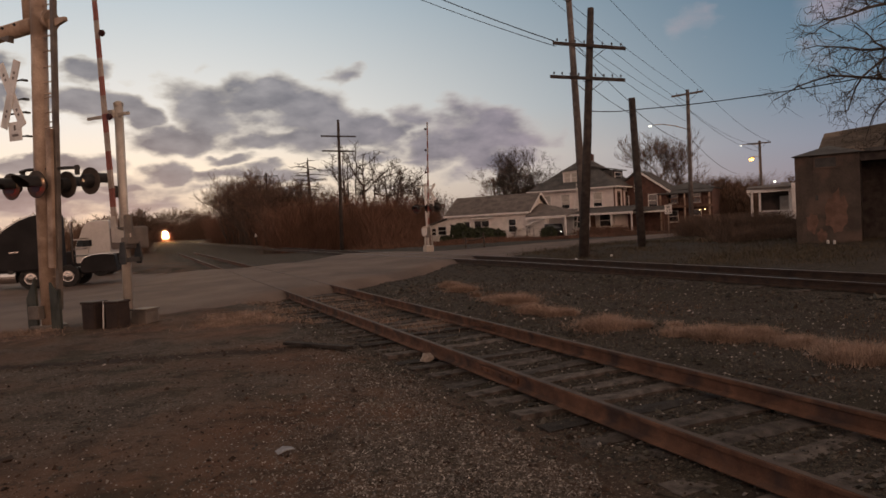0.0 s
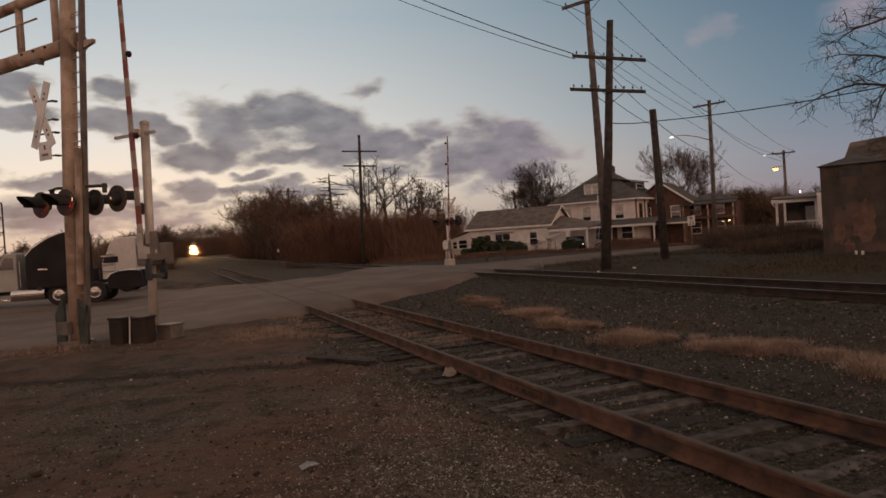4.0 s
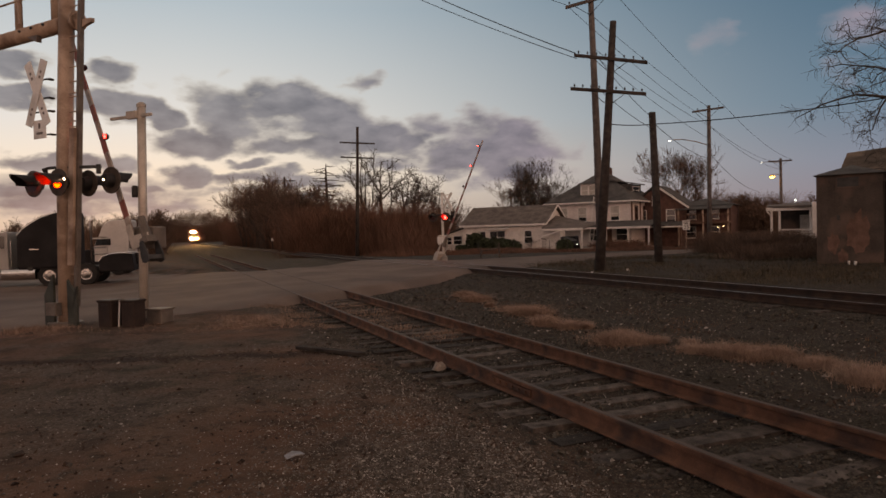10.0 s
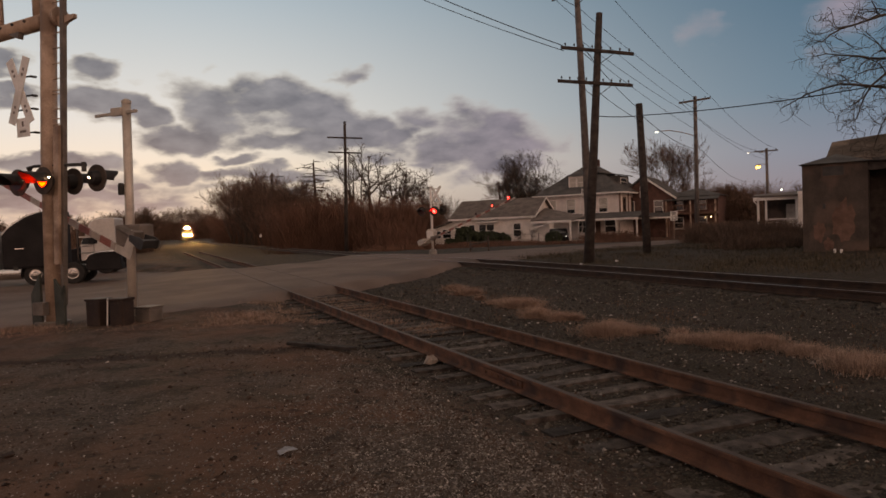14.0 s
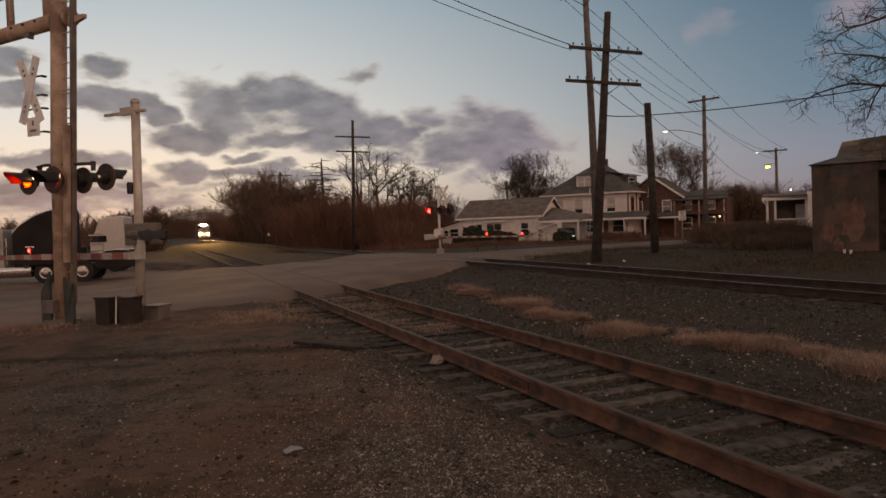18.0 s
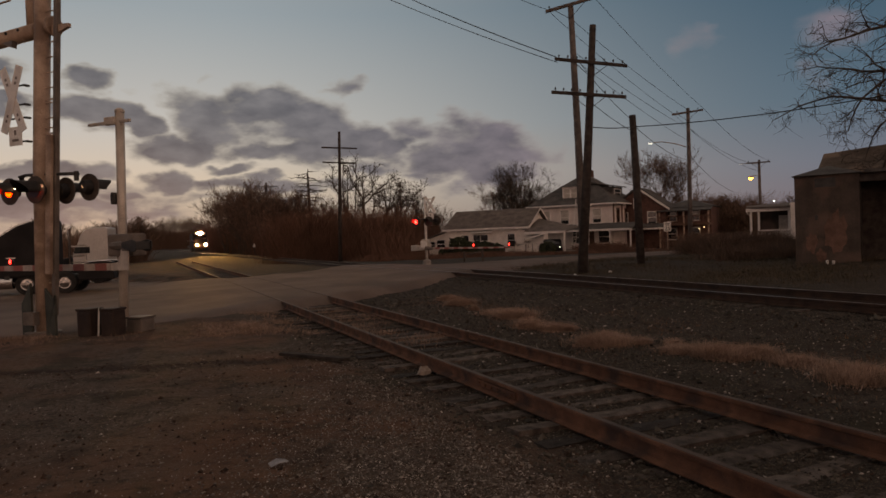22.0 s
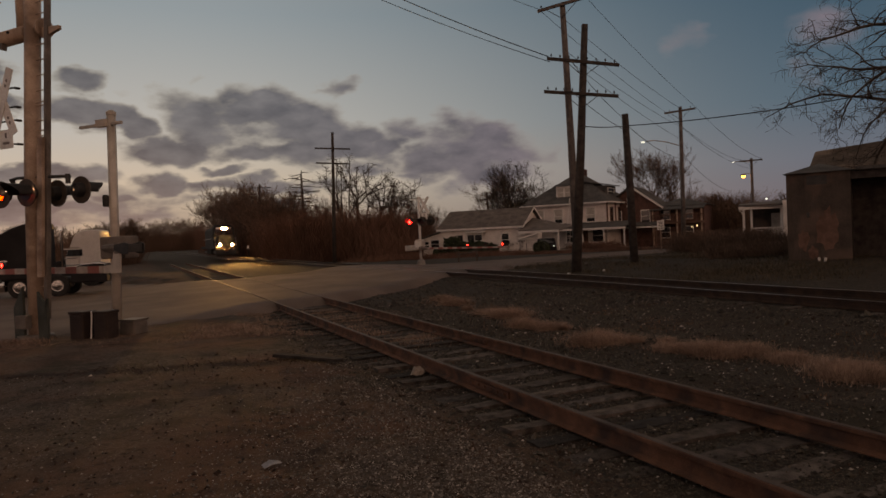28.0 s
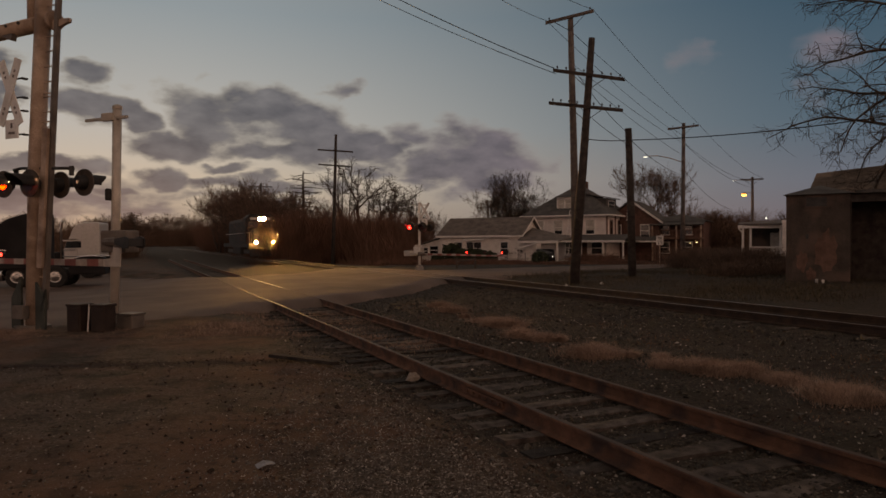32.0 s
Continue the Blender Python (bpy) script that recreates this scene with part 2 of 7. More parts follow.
def glassy(name, tint, rough=0.06):
    mat = bpy.data.materials.new(name)
    mat.use_nodes = True
    bsdf = mat.node_tree.nodes["Principled BSDF"]
    bsdf.inputs["Base Color"].default_value = (*tint, 1)
    bsdf.inputs["Roughness"].default_value = rough
    bsdf.inputs["Specular IOR Level"].default_value = 0.9
    return mat


RUST = material("rusty_steel", (0.085, 0.04, 0.025), (0.18, 0.09, 0.056), 0.9, 0.0, 5, 0.3, 90, stain=(0.05, 0.03, 0.025))
DARK_RUST = material("dark_rusty_steel", (0.03, 0.018, 0.013), (0.075, 0.042, 0.028), 0.7, 0.25, 5, 0.3, 90)
SHINY_RAIL = material("polished_rail_head", (0.2, 0.175, 0.155), (0.36, 0.325, 0.295), 0.34, 0.9, 4, 0.05, 60)
RAIL_TOP = material("worn_rail_head", (0.055, 0.038, 0.028), (0.105, 0.074, 0.056), 0.6, 0.2, 4, 0.06, 60, spec=0.3)
TIE = material("weathered_tie_wood", (0.02, 0.0155, 0.013), (0.098, 0.082, 0.072), 0.9, 0, 7, 0.5, 70, per_piece=0.65)
ASPHALT = material("worn_asphalt", (0.115, 0.08, 0.063), (0.175, 0.125, 0.1), 0.85, 0, 0.6, 0.35, 45, stain=(0.095, 0.066, 0.052))
STONE = material("brown_grey_gravel_stone", (0.06, 0.052, 0.045), (0.2, 0.178, 0.156), 0.85, 0, 9, 0.3, 60, island=0.6)
BALLAST = material("dark_ballast_stone", (0.0245, 0.0218, 0.0175), (0.084, 0.075, 0.061), 0.85, 0, 9, 0.3, 60, island=0.6)
PALE_GRAVEL = material("pale_gravel_stone", (0.12, 0.11, 0.1), (0.42, 0.385, 0.35), 0.85, 0, 9, 0.2, 60, island=0.6)
PALE_STONE = material("pale_limestone", (0.22, 0.19, 0.165), (0.38, 0.33, 0.285), 0.8, 0, 12, 0.3, 60)
GREY_STEEL = material("dull_tan_painted_steel", (0.37, 0.275, 0.21), (0.56, 0.435, 0.345), 0.55, 0.0, 3, 0.12, 50, stain=(0.19, 0.13, 0.095))
ALU = material("weathered_aluminium", (0.46, 0.42, 0.37), (0.66, 0.61, 0.54), 0.5, 0.2, 3, 0.1, 60)
PEDESTAL = material("dark_brown_enamel", (0.022, 0.014, 0.011), (0.05, 0.032, 0.024), 0.6, 0.1, 3, 0.12, 40)
PEDESTAL_GREY = material("dull_grey_steel", (0.12, 0.105, 0.092), (0.22, 0.19, 0.165), 0.6, 0.2, 3, 0.12, 50)
DARK_STEEL = material("dark_painted_steel", (0.03, 0.032, 0.034), (0.07, 0.07, 0.068), 0.55, 0.2, 4, 0.15, 50)
BLACK = material("matt_black_paint", (0.012, 0.012, 0.013), (0.03, 0.03, 0.03), 0.6, 0, 5, 0.1, 60)
DISC = material("faded_black_paint", (0.04, 0.032, 0.027), (0.085, 0.068, 0.056), 0.7, 0, 5, 0.1, 60)
WHITE = material("weathered_white_paint", (0.68, 0.66, 0.63), (0.84, 0.82, 0.79), 0.6, 0, 3, 0.12, 40)
REFLECT_WHITE = material("white_sign_sheeting", (0.8, 0.79, 0.76), (0.9, 0.89, 0.86), 0.4, 0, 4, 0.05, 40, stain=(0.6, 0.58, 0.54))
ARM_WHITE = material("weathered_arm_sheeting", (0.36, 0.31, 0.27), (0.54, 0.48, 0.43), 0.5, 0, 4, 0.08, 40, stain=(0.26, 0.2, 0.17))
REFLECT_RED = material("red_stripe_sheeting", (0.25, 0.08, 0.066), (0.34, 0.14, 0.118), 0.55, 0, 4, 0.05, 40)
POLE_DARK = material("creosoted_pole_wood_and_bay_shade", (0.027, 0.0225, 0.021), (0.075, 0.063, 0.057), 0.9, 0, 4, 0.5, 40)
POLE_PALE = material("grey_weathered_pole_wood", (0.092, 0.0794, 0.0747), (0.184, 0.161, 0.149), 0.9, 0, 4, 0.4, 40)
BARK = material("grey_brown_bark", (0.0435, 0.0348, 0.029), (0.116, 0.0928, 0.0783), 0.95, 0, 6, 0.5, 30)
TWIG = material("brown_bare_twigs", (0.084, 0.0532, 0.0392), (0.196, 0.126, 0.0896), 0.95, 0, 2, 0, 20, island=0.4)
TWIG_RED = material("reddish_dry_scrub", (0.091, 0.052, 0.0377), (0.189, 0.104, 0.0715), 0.95, 0, 0.6, 0, 20, island=0.45)
HEDGE = material("dark_evergreen", (0.0204, 0.0306, 0.017), (0.0595, 0.0765, 0.0408), 0.9, 0, 3, 0, 20, island=0.4)
STRAW = material("dry_straw_grass", (0.22, 0.148, 0.11), (0.42, 0.3, 0.235), 0.9, 0, 2, 0, 20, island=0.35)
CLOD = material("dark_damp_dirt", (0.03, 0.019, 0.014), (0.075, 0.045, 0.03), 0.95, 0, 8, 0.3, 60, island=0.5)
DARK_STRAW = material("dull_brown_grass", (0.0475, 0.0375, 0.0238), (0.119, 0.0963, 0.06), 0.95, 0, 2, 0, 20, island=0.4)
LITTER_ROOF = material("leaf_littered_shingle", (0.06, 0.045, 0.034), (0.13, 0.1, 0.078), 0.95, 0, 1.2, 0.4, 9, stain=(0.2, 0.15, 0.115))
LEAF = material("fallen_leaves", (0.09, 0.045, 0.025), (0.2, 0.1, 0.05), 0.9, 0, 3, 0, 20, island=0.5)
SIDING = material("white_lap_siding", (0.66, 0.63, 0.59), (0.84, 0.8, 0.76), 0.7, 0, 1.2, 0.1, 20)
SIDING_GREY = material("greyed_lap_siding", (0.67, 0.616, 0.583), (0.842, 0.778, 0.734), 0.75, 0, 1.2, 0.1, 20)
TRIM_BROWN = material("brown_trim_boards", (0.091, 0.052, 0.0364), (0.182, 0.104, 0.0715), 0.7, 0, 3, 0.1, 30)
BRICK = material("dark_red_brick", (0.0765, 0.0425, 0.0357), (0.153, 0.0816, 0.0646), 0.85, 0, 2, 0.2, 14)
SHINGLE = material("grey_asphalt_shingle", (0.1, 0.086, 0.078), (0.18, 0.155, 0.14), 0.95, 0, 1.5, 0.3, 12)
SHINGLE_DARK = material("dark_asphalt_shingle", (0.0562, 0.0562, 0.0562), (0.112, 0.11, 0.106), 0.95, 0, 1.5, 0.3, 12)
SHED_WOOD = material("peeling_boards_and_porch_shade", (0.058, 0.047, 0.04), (0.1, 0.082, 0.07), 0.9, 0, 1.4, 0.35, 30, stain=(0.15, 0.105, 0.084))
PLASTER = material("pinkish_bare_plaster", (0.12, 0.074, 0.057), (0.2, 0.125, 0.097), 0.95, 0, 3, 0.3, 40)
CONCRETE = material("stained_concrete", (0.2, 0.19, 0.175), (0.36, 0.34, 0.32), 0.9, 0, 3, 0.25, 40)
GREEN_METAL = material("dark_green_enamel", (0.035, 0.042, 0.036), (0.08, 0.088, 0.075), 0.55, 0.1, 3, 0.12, 40)
TRUCK_BLACK = material("black_truck_paint", (0.0108, 0.0108, 0.0126), (0.0252, 0.0252, 0.027), 0.45, 0.0, 1, 0.02, 30, spec=0.12)
TRUCK_WHITE = material("white_truck_paint", (0.52, 0.51, 0.49), (0.6, 0.59, 0.57), 0.35, 0, 1, 0.03, 30)
TRUCK_GREY = material("dull_white_truck_paint", (0.3, 0.3, 0.29), (0.44, 0.43, 0.41), 0.4, 0, 1, 0.03, 30)
GREY_PAPER = material("grey_damp_paper", (0.2, 0.21, 0.23), (0.34, 0.36, 0.39), 0.8, 0, 6, 0.2, 60)
RIM = material("tarnished_rim_steel", (0.3, 0.3, 0.3), (0.55, 0.55, 0.54), 0.25, 0.9, 6, 0.04, 30)
CHROME = material("chrome", (0.7, 0.7, 0.7), (0.85, 0.85, 0.85), 0.12, 1.0, 2, 0.02, 20)
RUBBER = material("tyre_rubber", (0.012, 0.012, 0.012), (0.03, 0.03, 0.03), 0.85, 0, 6, 0.2, 40)
LOCO_PAINT = material("dark_locomotive_paint", (0.018, 0.018, 0.0195), (0.045, 0.045, 0.0465), 0.85, 0.0, 1, 0.08, 20)
GLASS = glassy("dark_window_glass", (0.02, 0.022, 0.025))
CURTAIN = material("pale_window_blind", (0.42, 0.4, 0.36), (0.58, 0.55, 0.5), 0.8, 0, 2, 0.05, 20)
WIRE = material("black_cable", (0.01, 0.01, 0.01), (0.025, 0.025, 0.025), 0.7, 0, 3, 0, 20)
CERAMIC = material("brown_glass_insulator", (0.02, 0.018, 0.018), (0.05, 0.045, 0.045), 0.3, 0, 3, 0, 20)
HEADLIGHT = glowing("headlight_lamp", (1.0, 0.54, 0.17), 38000.0)
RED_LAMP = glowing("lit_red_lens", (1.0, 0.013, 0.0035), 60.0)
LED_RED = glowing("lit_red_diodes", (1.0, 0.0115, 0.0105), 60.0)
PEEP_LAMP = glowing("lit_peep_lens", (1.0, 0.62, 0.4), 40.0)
RED_DULL = material("unlit_red_lens", (0.025, 0.003, 0.003), (0.045, 0.005, 0.005), 0.3, 0, 5, 0, 30)
SODIUM = glowing("sodium_lamp", (1.0, 0.42, 0.07), 14.0)
COLD_LAMP = glowing("white_street_lamp", (0.9, 1.0, 0.95), 4.0)
HOUSE_LAMP = glowing("porch_bulb", (1.0, 0.72, 0.4), 10.0)


# ---- mesh tools ----
class Mesh:
    """Gathers vertices and faces of one part."""

    def __init__(self):
        self.v, self.f = [], []

    def add(self, verts, faces):
        o = len(self.v)
        self.v += [tuple(p) for p in verts]
        self.f += [tuple(i + o for i in f) for f in faces]
        return self

    def box(self, x0, x1, y0, y1, z0, z1, m=None):
        v = [Vector((x, y, z)) for x in (x0, x1) for y in (y0, y1) for z in (z0, z1)]
        if m is not None:
            v = [m @ p for p in v]
        return self.add(v, [(0, 1, 3, 2), (4, 6, 7, 5), (0, 4, 5, 1), (2, 3, 7, 6), (0, 2, 6, 4), (1, 5, 7, 3)])

    def tube(self, pts, radii, n=8, caps=True):
        pts = [Vector(p) for p in pts]
        if isinstance(radii, (int, float)):
            radii = [radii] * len(pts)
        v, f = [], []
        d = (pts[1] - pts[0]).normalized()
        side = d.orthogonal().normalized()
        for i, p in enumerate(pts):
            d = (pts[min(i + 1, len(pts) - 1)] - pts[max(i - 1, 0)]).normalized()
            side = (side - d * side.dot(d)).normalized()
            other = d.cross(side)
            for k in range(n):
                a = 2 * math.pi * k / n
                v.append(p + (side * math.cos(a) + other * math.sin(a)) * radii[i])
        for i in range(len(pts) - 1):
            for k in range(n):
                a, b = i * n + k, i * n + (k + 1) % n
                f.append((a, b, b + n, a + n))
        if caps:
            f.append(tuple(range(n - 1, -1, -1)))
            f.append(tuple(range(len(v) - n, len(v))))
        return self.add(v, f)

    def prism(self, poly, axis, a, b):
        """A flat outline swept along an axis: poly in the two other axes."""
        def put(p, h):
            q = list(p)
            q.insert(axis, h)
            return q
        n = len(poly)
        v = [put(p, a) for p in poly] + [put(p, b) for p in poly]
        return self.add(v, [tuple(range(n - 1, -1, -1)), tuple(range(n, 2 * n))] + [(i, (i + 1) % n, n + (i + 1) % n, n + i) for i in range(n)])

    def turned(self, profile, m=None, n=16):
        """A lathe form round z: profile rows of radius, height."""
        v, f = [], []
        for r, h in profile:
            for k in range(n):
                a = 2 * math.pi * k / n
                p = Vector((r * math.cos(a), r * math.sin(a), h))
                v.append(m @ p if m is not None else p)
        for i in range(len(profile) - 1):
            for k in range(n):
                a, b = i * n + k, i * n + (k + 1) % n
                f.append((a, b, b + n, a + n))
        f.append(tuple(range(n - 1, -1, -1)))
        f.append(tuple(range(len(v) - n, len(v))))
        return self.add(v, f)

    def data(self, name, mat, smooth=False, bevel=0.0):
        me = bpy.data.meshes.new(name)
        me.from_pydata(self.v, [], self.f)
        bm = bmesh.new()
        bm.from_mesh(me)
        bmesh.ops.recalc_face_normals(bm, faces=bm.faces)
        if bevel:
            bmesh.ops.bevel(bm, geom=[e for e in bm.edges if len(e.link_faces) == 2 and e.calc_face_angle(0) > 0.6], offset=bevel, segments=2, profile=0.6, affect="EDGES")
        bm.to_mesh(me)
        bm.free()
        if smooth:
            for p in me.polygons:
                p.use_smooth = True
        me.materials.append(mat)
        return me


def part(name, mesh, mat, parent=None, label="", m=None, smooth=False, bevel=0.0):
    """One mesh object, under a thing or a part."""
    ob = new(name, mesh.data(name, mat, smooth, bevel))
    if parent is not None:
        ob.parent = parent
    if m is not None:
        ob.matrix_basis = m
    if label:
        ob["label"] = label
    return ob


def thing(name, m, label, category, group="", kind=""):
    ob = new(name)
    ob.empty_display_size = 0.2
    ob.matrix_basis = m
    return tagged(ob, label, category, group, kind)


def raw(name, verts, faces, mat, smooth=False):
    """A large mesh from arrays."""
    me = bpy.data.meshes.new(name)
    me.from_pydata(verts, [], faces)
    if smooth:
        for p in me.polygons:
            p.use_smooth = True
    me.materials.append(mat)
    return new(name, me)


# ---- plan: two parallel tracks, a road across them ----
ALONG, ACROSS = Vector((-0.376, 0.9265, 0)), Vector((0.9265, 0.376, 0))
NEAR_S, FAR_S = 4.45, 12.42
ROAD_TURN = -25.5


def ease(v, a, b):
    t = min(1.0, max(0.0, (v - a) / (b - a)))
    return t * t * (3 - 2 * t)


def far_rail_z(y):
    return 0.33 - 0.13 * ease(y, 22, 46)


def base_z(x, y):
    """The lie of the land, without bumps."""
    s = 0.9265 * x + 0.376 * y
    z = -0.05 * ease(s, 5.5, 6.5) * (1 - ease(s, 9.0, 10.5))
    z -= 0.092 * (1 - ease(abs(s - NEAR_S), 1.1, 2.2))
    bank = ease(s, 9.6, 11.3) * (1 - ease(s, 13.6, 15.6))
    z += bank * (far_rail_z(y) - 0.19)
    d = math.hypot(x, y)
    z -= 0.55 * ease(d, 48, 80) * (1 - ease(d, 200, 500))
    z += 0.5 * ease(x, 12, 18) * ease(y, 16, 22) * (1 - ease(y, 30, 40)) * 0.4
    return z


def road_z(x, y):
    s = 0.9265 * x + 0.376 * y
    z = 0.02 + 0.1 * (1 - ease(abs(s - NEAR_S), 0.9, 4.0)) + (far_rail_z(y) - 0.03) * (1 - ease(abs(s - FAR_S), 1.0, 5.0)) + 0.08 * ease(s, 5, 7) * (1 - ease(s, 8, 10))
    d = math.hypot(x, y)
    return z - 0.55 * ease(d, 48, 80) - 0.27 * ease(-x, 9.5, 16)


def inside(x, y, poly):
    hit = False
    for i in range(len(poly)):
        (x0, y0), (x1, y1) = poly[i - 1], poly[i]
        if (y0 > y) != (y1 > y) and x < (x1 - x0) * (y - y0) / (y1 - y0) + x0:
            hit = not hit
    return hit


ROAD_NEAR = [(-60, 6.5), (-30, 11), (-9.3, 14.9), (-6.2, 16.8), (-3.7, 19.7), (-1.8, 22.0), (0.3, 26.0), (2.9, 31.0), (6.4, 36.6), (10.5, 41.0), (18.0, 46.0), (34, 58), (60, 78)]
ROAD_FAR = [(-60, 52), (-30, 49), (-19, 46), (-13.0, 37.0), (-9.2, 33.4), (-6.6, 36.6), (-4.6, 42.6), (-1.8, 42.3), (2.0, 43.0), (8.0, 46.5), (15.5, 50.5), (31, 62.5), (57, 83)]
ROAD_OUTLINE = ROAD_NEAR + ROAD_FAR[::-1]


# ---- ground ----
def ground_material():
    mat = bpy.data.materials.new("trackside_dirt")
    mat.use_nodes = True
    nt = mat.node_tree
    bsdf = nt.nodes["Principled BSDF"]
    N, L = nt.nodes.new, nt.links.new
    tc = N("ShaderNodeTexCoord")

    def noise_at(scale, detail=5, rough=0.55):
        n = N("ShaderNodeTexNoise")
        n.inputs["Scale"].default_value, n.inputs["Detail"].default_value, n.inputs["Roughness"].default_value = scale, detail, rough
        L(tc.outputs["Object"], n.inputs["Vector"])
        return n.outputs["Fac"]

    def span(v, a, b, c=0.0, d=1.0):
        n = N("ShaderNodeMapRange")
        for i, q in enumerate((a, b, c, d)):
            n.inputs[1 + i].default_value = q
        L(v, n.inputs[0])
        return n.outputs[0]

    def mix(f, a, b, blend="MIX"):
        n = N("ShaderNodeMix")
        n.data_type, n.blend_type = "RGBA", blend
        for k, v in ((0, f), (6, a), (7, b)):
            if isinstance(v, float):
                n.inputs[k].default_value = v
            elif isinstance(v, tuple):
                n.inputs[k].default_value = (*v, 1)
            else:
                L(v, n.inputs[k])
        return n.outputs[2]

    dirt = mix(span(noise_at(0.5), 0.35, 0.65), (0.08, 0.043, 0.028), (0.145, 0.08, 0.052))
    gravel = mix(span(noise_at(22, 3), 0.35, 0.65), (0.038, 0.031, 0.025), (0.125, 0.103, 0.085))
    col = mix(span(noise_at(0.33, 6), 0.42, 0.58), dirt, gravel)
    # grey ballast between and about the tracks
    sep = N("ShaderNodeSeparateXYZ")
    L(tc.outputs["Object"], sep.inputs[0])
    sx, sy = N("ShaderNodeMath"), N("ShaderNodeMath")
    sx.operation = sy.operation = "MULTIPLY"
    L(sep.outputs[0], sx.inputs[0])
    sx.inputs[1].default_value = 0.9265
    L(sep.outputs[1], sy.inputs[0])
    sy.inputs[1].default_value = 0.376
    s = N("ShaderNodeMath")
    s.operation = "ADD"
    L(sx.outputs[0], s.inputs[0])
    L(sy.outputs[0], s.inputs[1])
    wob = N("ShaderNodeMath")
    wob.operation = "MULTIPLY_ADD"
    L(noise_at(0.8, 4), wob.inputs[0])
    wob.inputs[1].default_value = 2.0
    L(s.outputs[0], wob.inputs[2])
    ballast = mix(span(noise_at(26, 3), 0.35, 0.65), (0.0165, 0.0146, 0.0118), (0.06, 0.0525, 0.042))
    col = mix(span(wob.outputs[0], 3.0, 4.6), col, ballast)
    col = mix(span(noise_at(70, 2), 0.56, 0.72), col, (0.2, 0.15, 0.12))
    col = mix(span(noise_at(6, 4), 0.55, 0.7, 0.0, 0.7), col, (0.026, 0.017, 0.013))
    col = mix(span(noise_at(1.7, 5), 0.5, 0.64, 0.0, 0.6), col, (0.032, 0.023, 0.017))
    # thin moss and damp in loose patches
    col = mix(span(noise_at(0.75, 7, 0.65), 0.53, 0.62, 0.0, 0.65), col, (0.034, 0.03, 0.019))
    # a wheel rut across the dirt, its shade put into the colour
    off = N("ShaderNodeMath")
    off.operation = "SUBTRACT"
    L(sep.outputs[1], off.inputs[0])
    off.inputs[1].default_value = 10.5
    far = N("ShaderNodeMath")
    far.operation = "ABSOLUTE"
    L(off.outputs[0], far.inputs[0])
    rough_edge = N("ShaderNodeMath")
    rough_edge.operation = "MULTIPLY_ADD"
    L(noise_at(2.0, 5), rough_edge.inputs[0])
    rough_edge.inputs[1].default_value = 0.5
    L(far.outputs[0], rough_edge.inputs[2])
    rut = N("ShaderNodeMath")
    rut.operation = "MULTIPLY"
    L(span(rough_edge.outputs[0], 0.34, 0.56, 0.8, 0.0), rut.inputs[0])
    L(span(sep.outputs[0], -0.6, -2.6), rut.inputs[1])
    col = mix(rut.outputs[0], col, (0.024, 0.016, 0.012))
    L(col, bsdf.inputs["Base Color"])
    bsdf.inputs["Roughness"].default_value = 0.95
    bsdf.inputs["Specular IOR Level"].default_value = 0.2
    b1 = N("ShaderNodeBump")
    b1.inputs["Strength"].default_value, b1.inputs["Distance"].default_value = 0.7, 0.03
    L(noise_at(38, 5, 0.7), b1.inputs["Height"])
    L(b1.outputs[0], bsdf.inputs["Normal"])
    return mat


def ground():
    xs = [-1500, -700, -350, -200, -120, -80, -60] + [-45 + i * 1.5 for i in range(25)] + [-8 + i * 0.25 for i in range(73)] + [11 + i * 1.2 for i in range(30)] + [55, 75, 110, 180, 320, 700, 1500]
    ys = [-300, -100, -40, -15, -5] + [i * 0.25 for i in range(100)] + [25.5 + i * 1.2 for i in range(50)] + [90, 100, 115, 140, 180, 250, 400, 800, 1500, 2500]
    verts, faces = [], []
    for y in ys:
        for x in xs:
            h = base_z(x, y)
            d = math.hypot(x, y)
            if d < 60:
                h += 0.03 * (noise.noise((x * 0.5, y * 0.5, 0)) + 0.7 * noise.noise((x * 1.7, y * 1.7, 3)))
            if inside(x, y, ROAD_OUTLINE):
                h = min(h, road_z(x, y) - 0.05)
            verts.append((x, y, h))
    n = len(xs)
    for j in range(len(ys) - 1):
        for i in range(n - 1):
            a = j * n + i
            faces.append((a, a + 1, a + n + 1, a + n))
    ob = raw("ground", verts, faces, ground_material(), smooth=True)
    tagged(ob, "brown dirt and gravel ground beside the tracks", "ground", kind="structure")


def resample(line, n):
    pts = [Vector((*p, 0)) for p in line]
    out = []
    for k in range(n):
        t = k / (n - 1) * (len(pts) - 1)
        i = min(int(t), len(pts) - 2)
        out.append(pts[i].lerp(pts[i + 1], t - i))
    return out


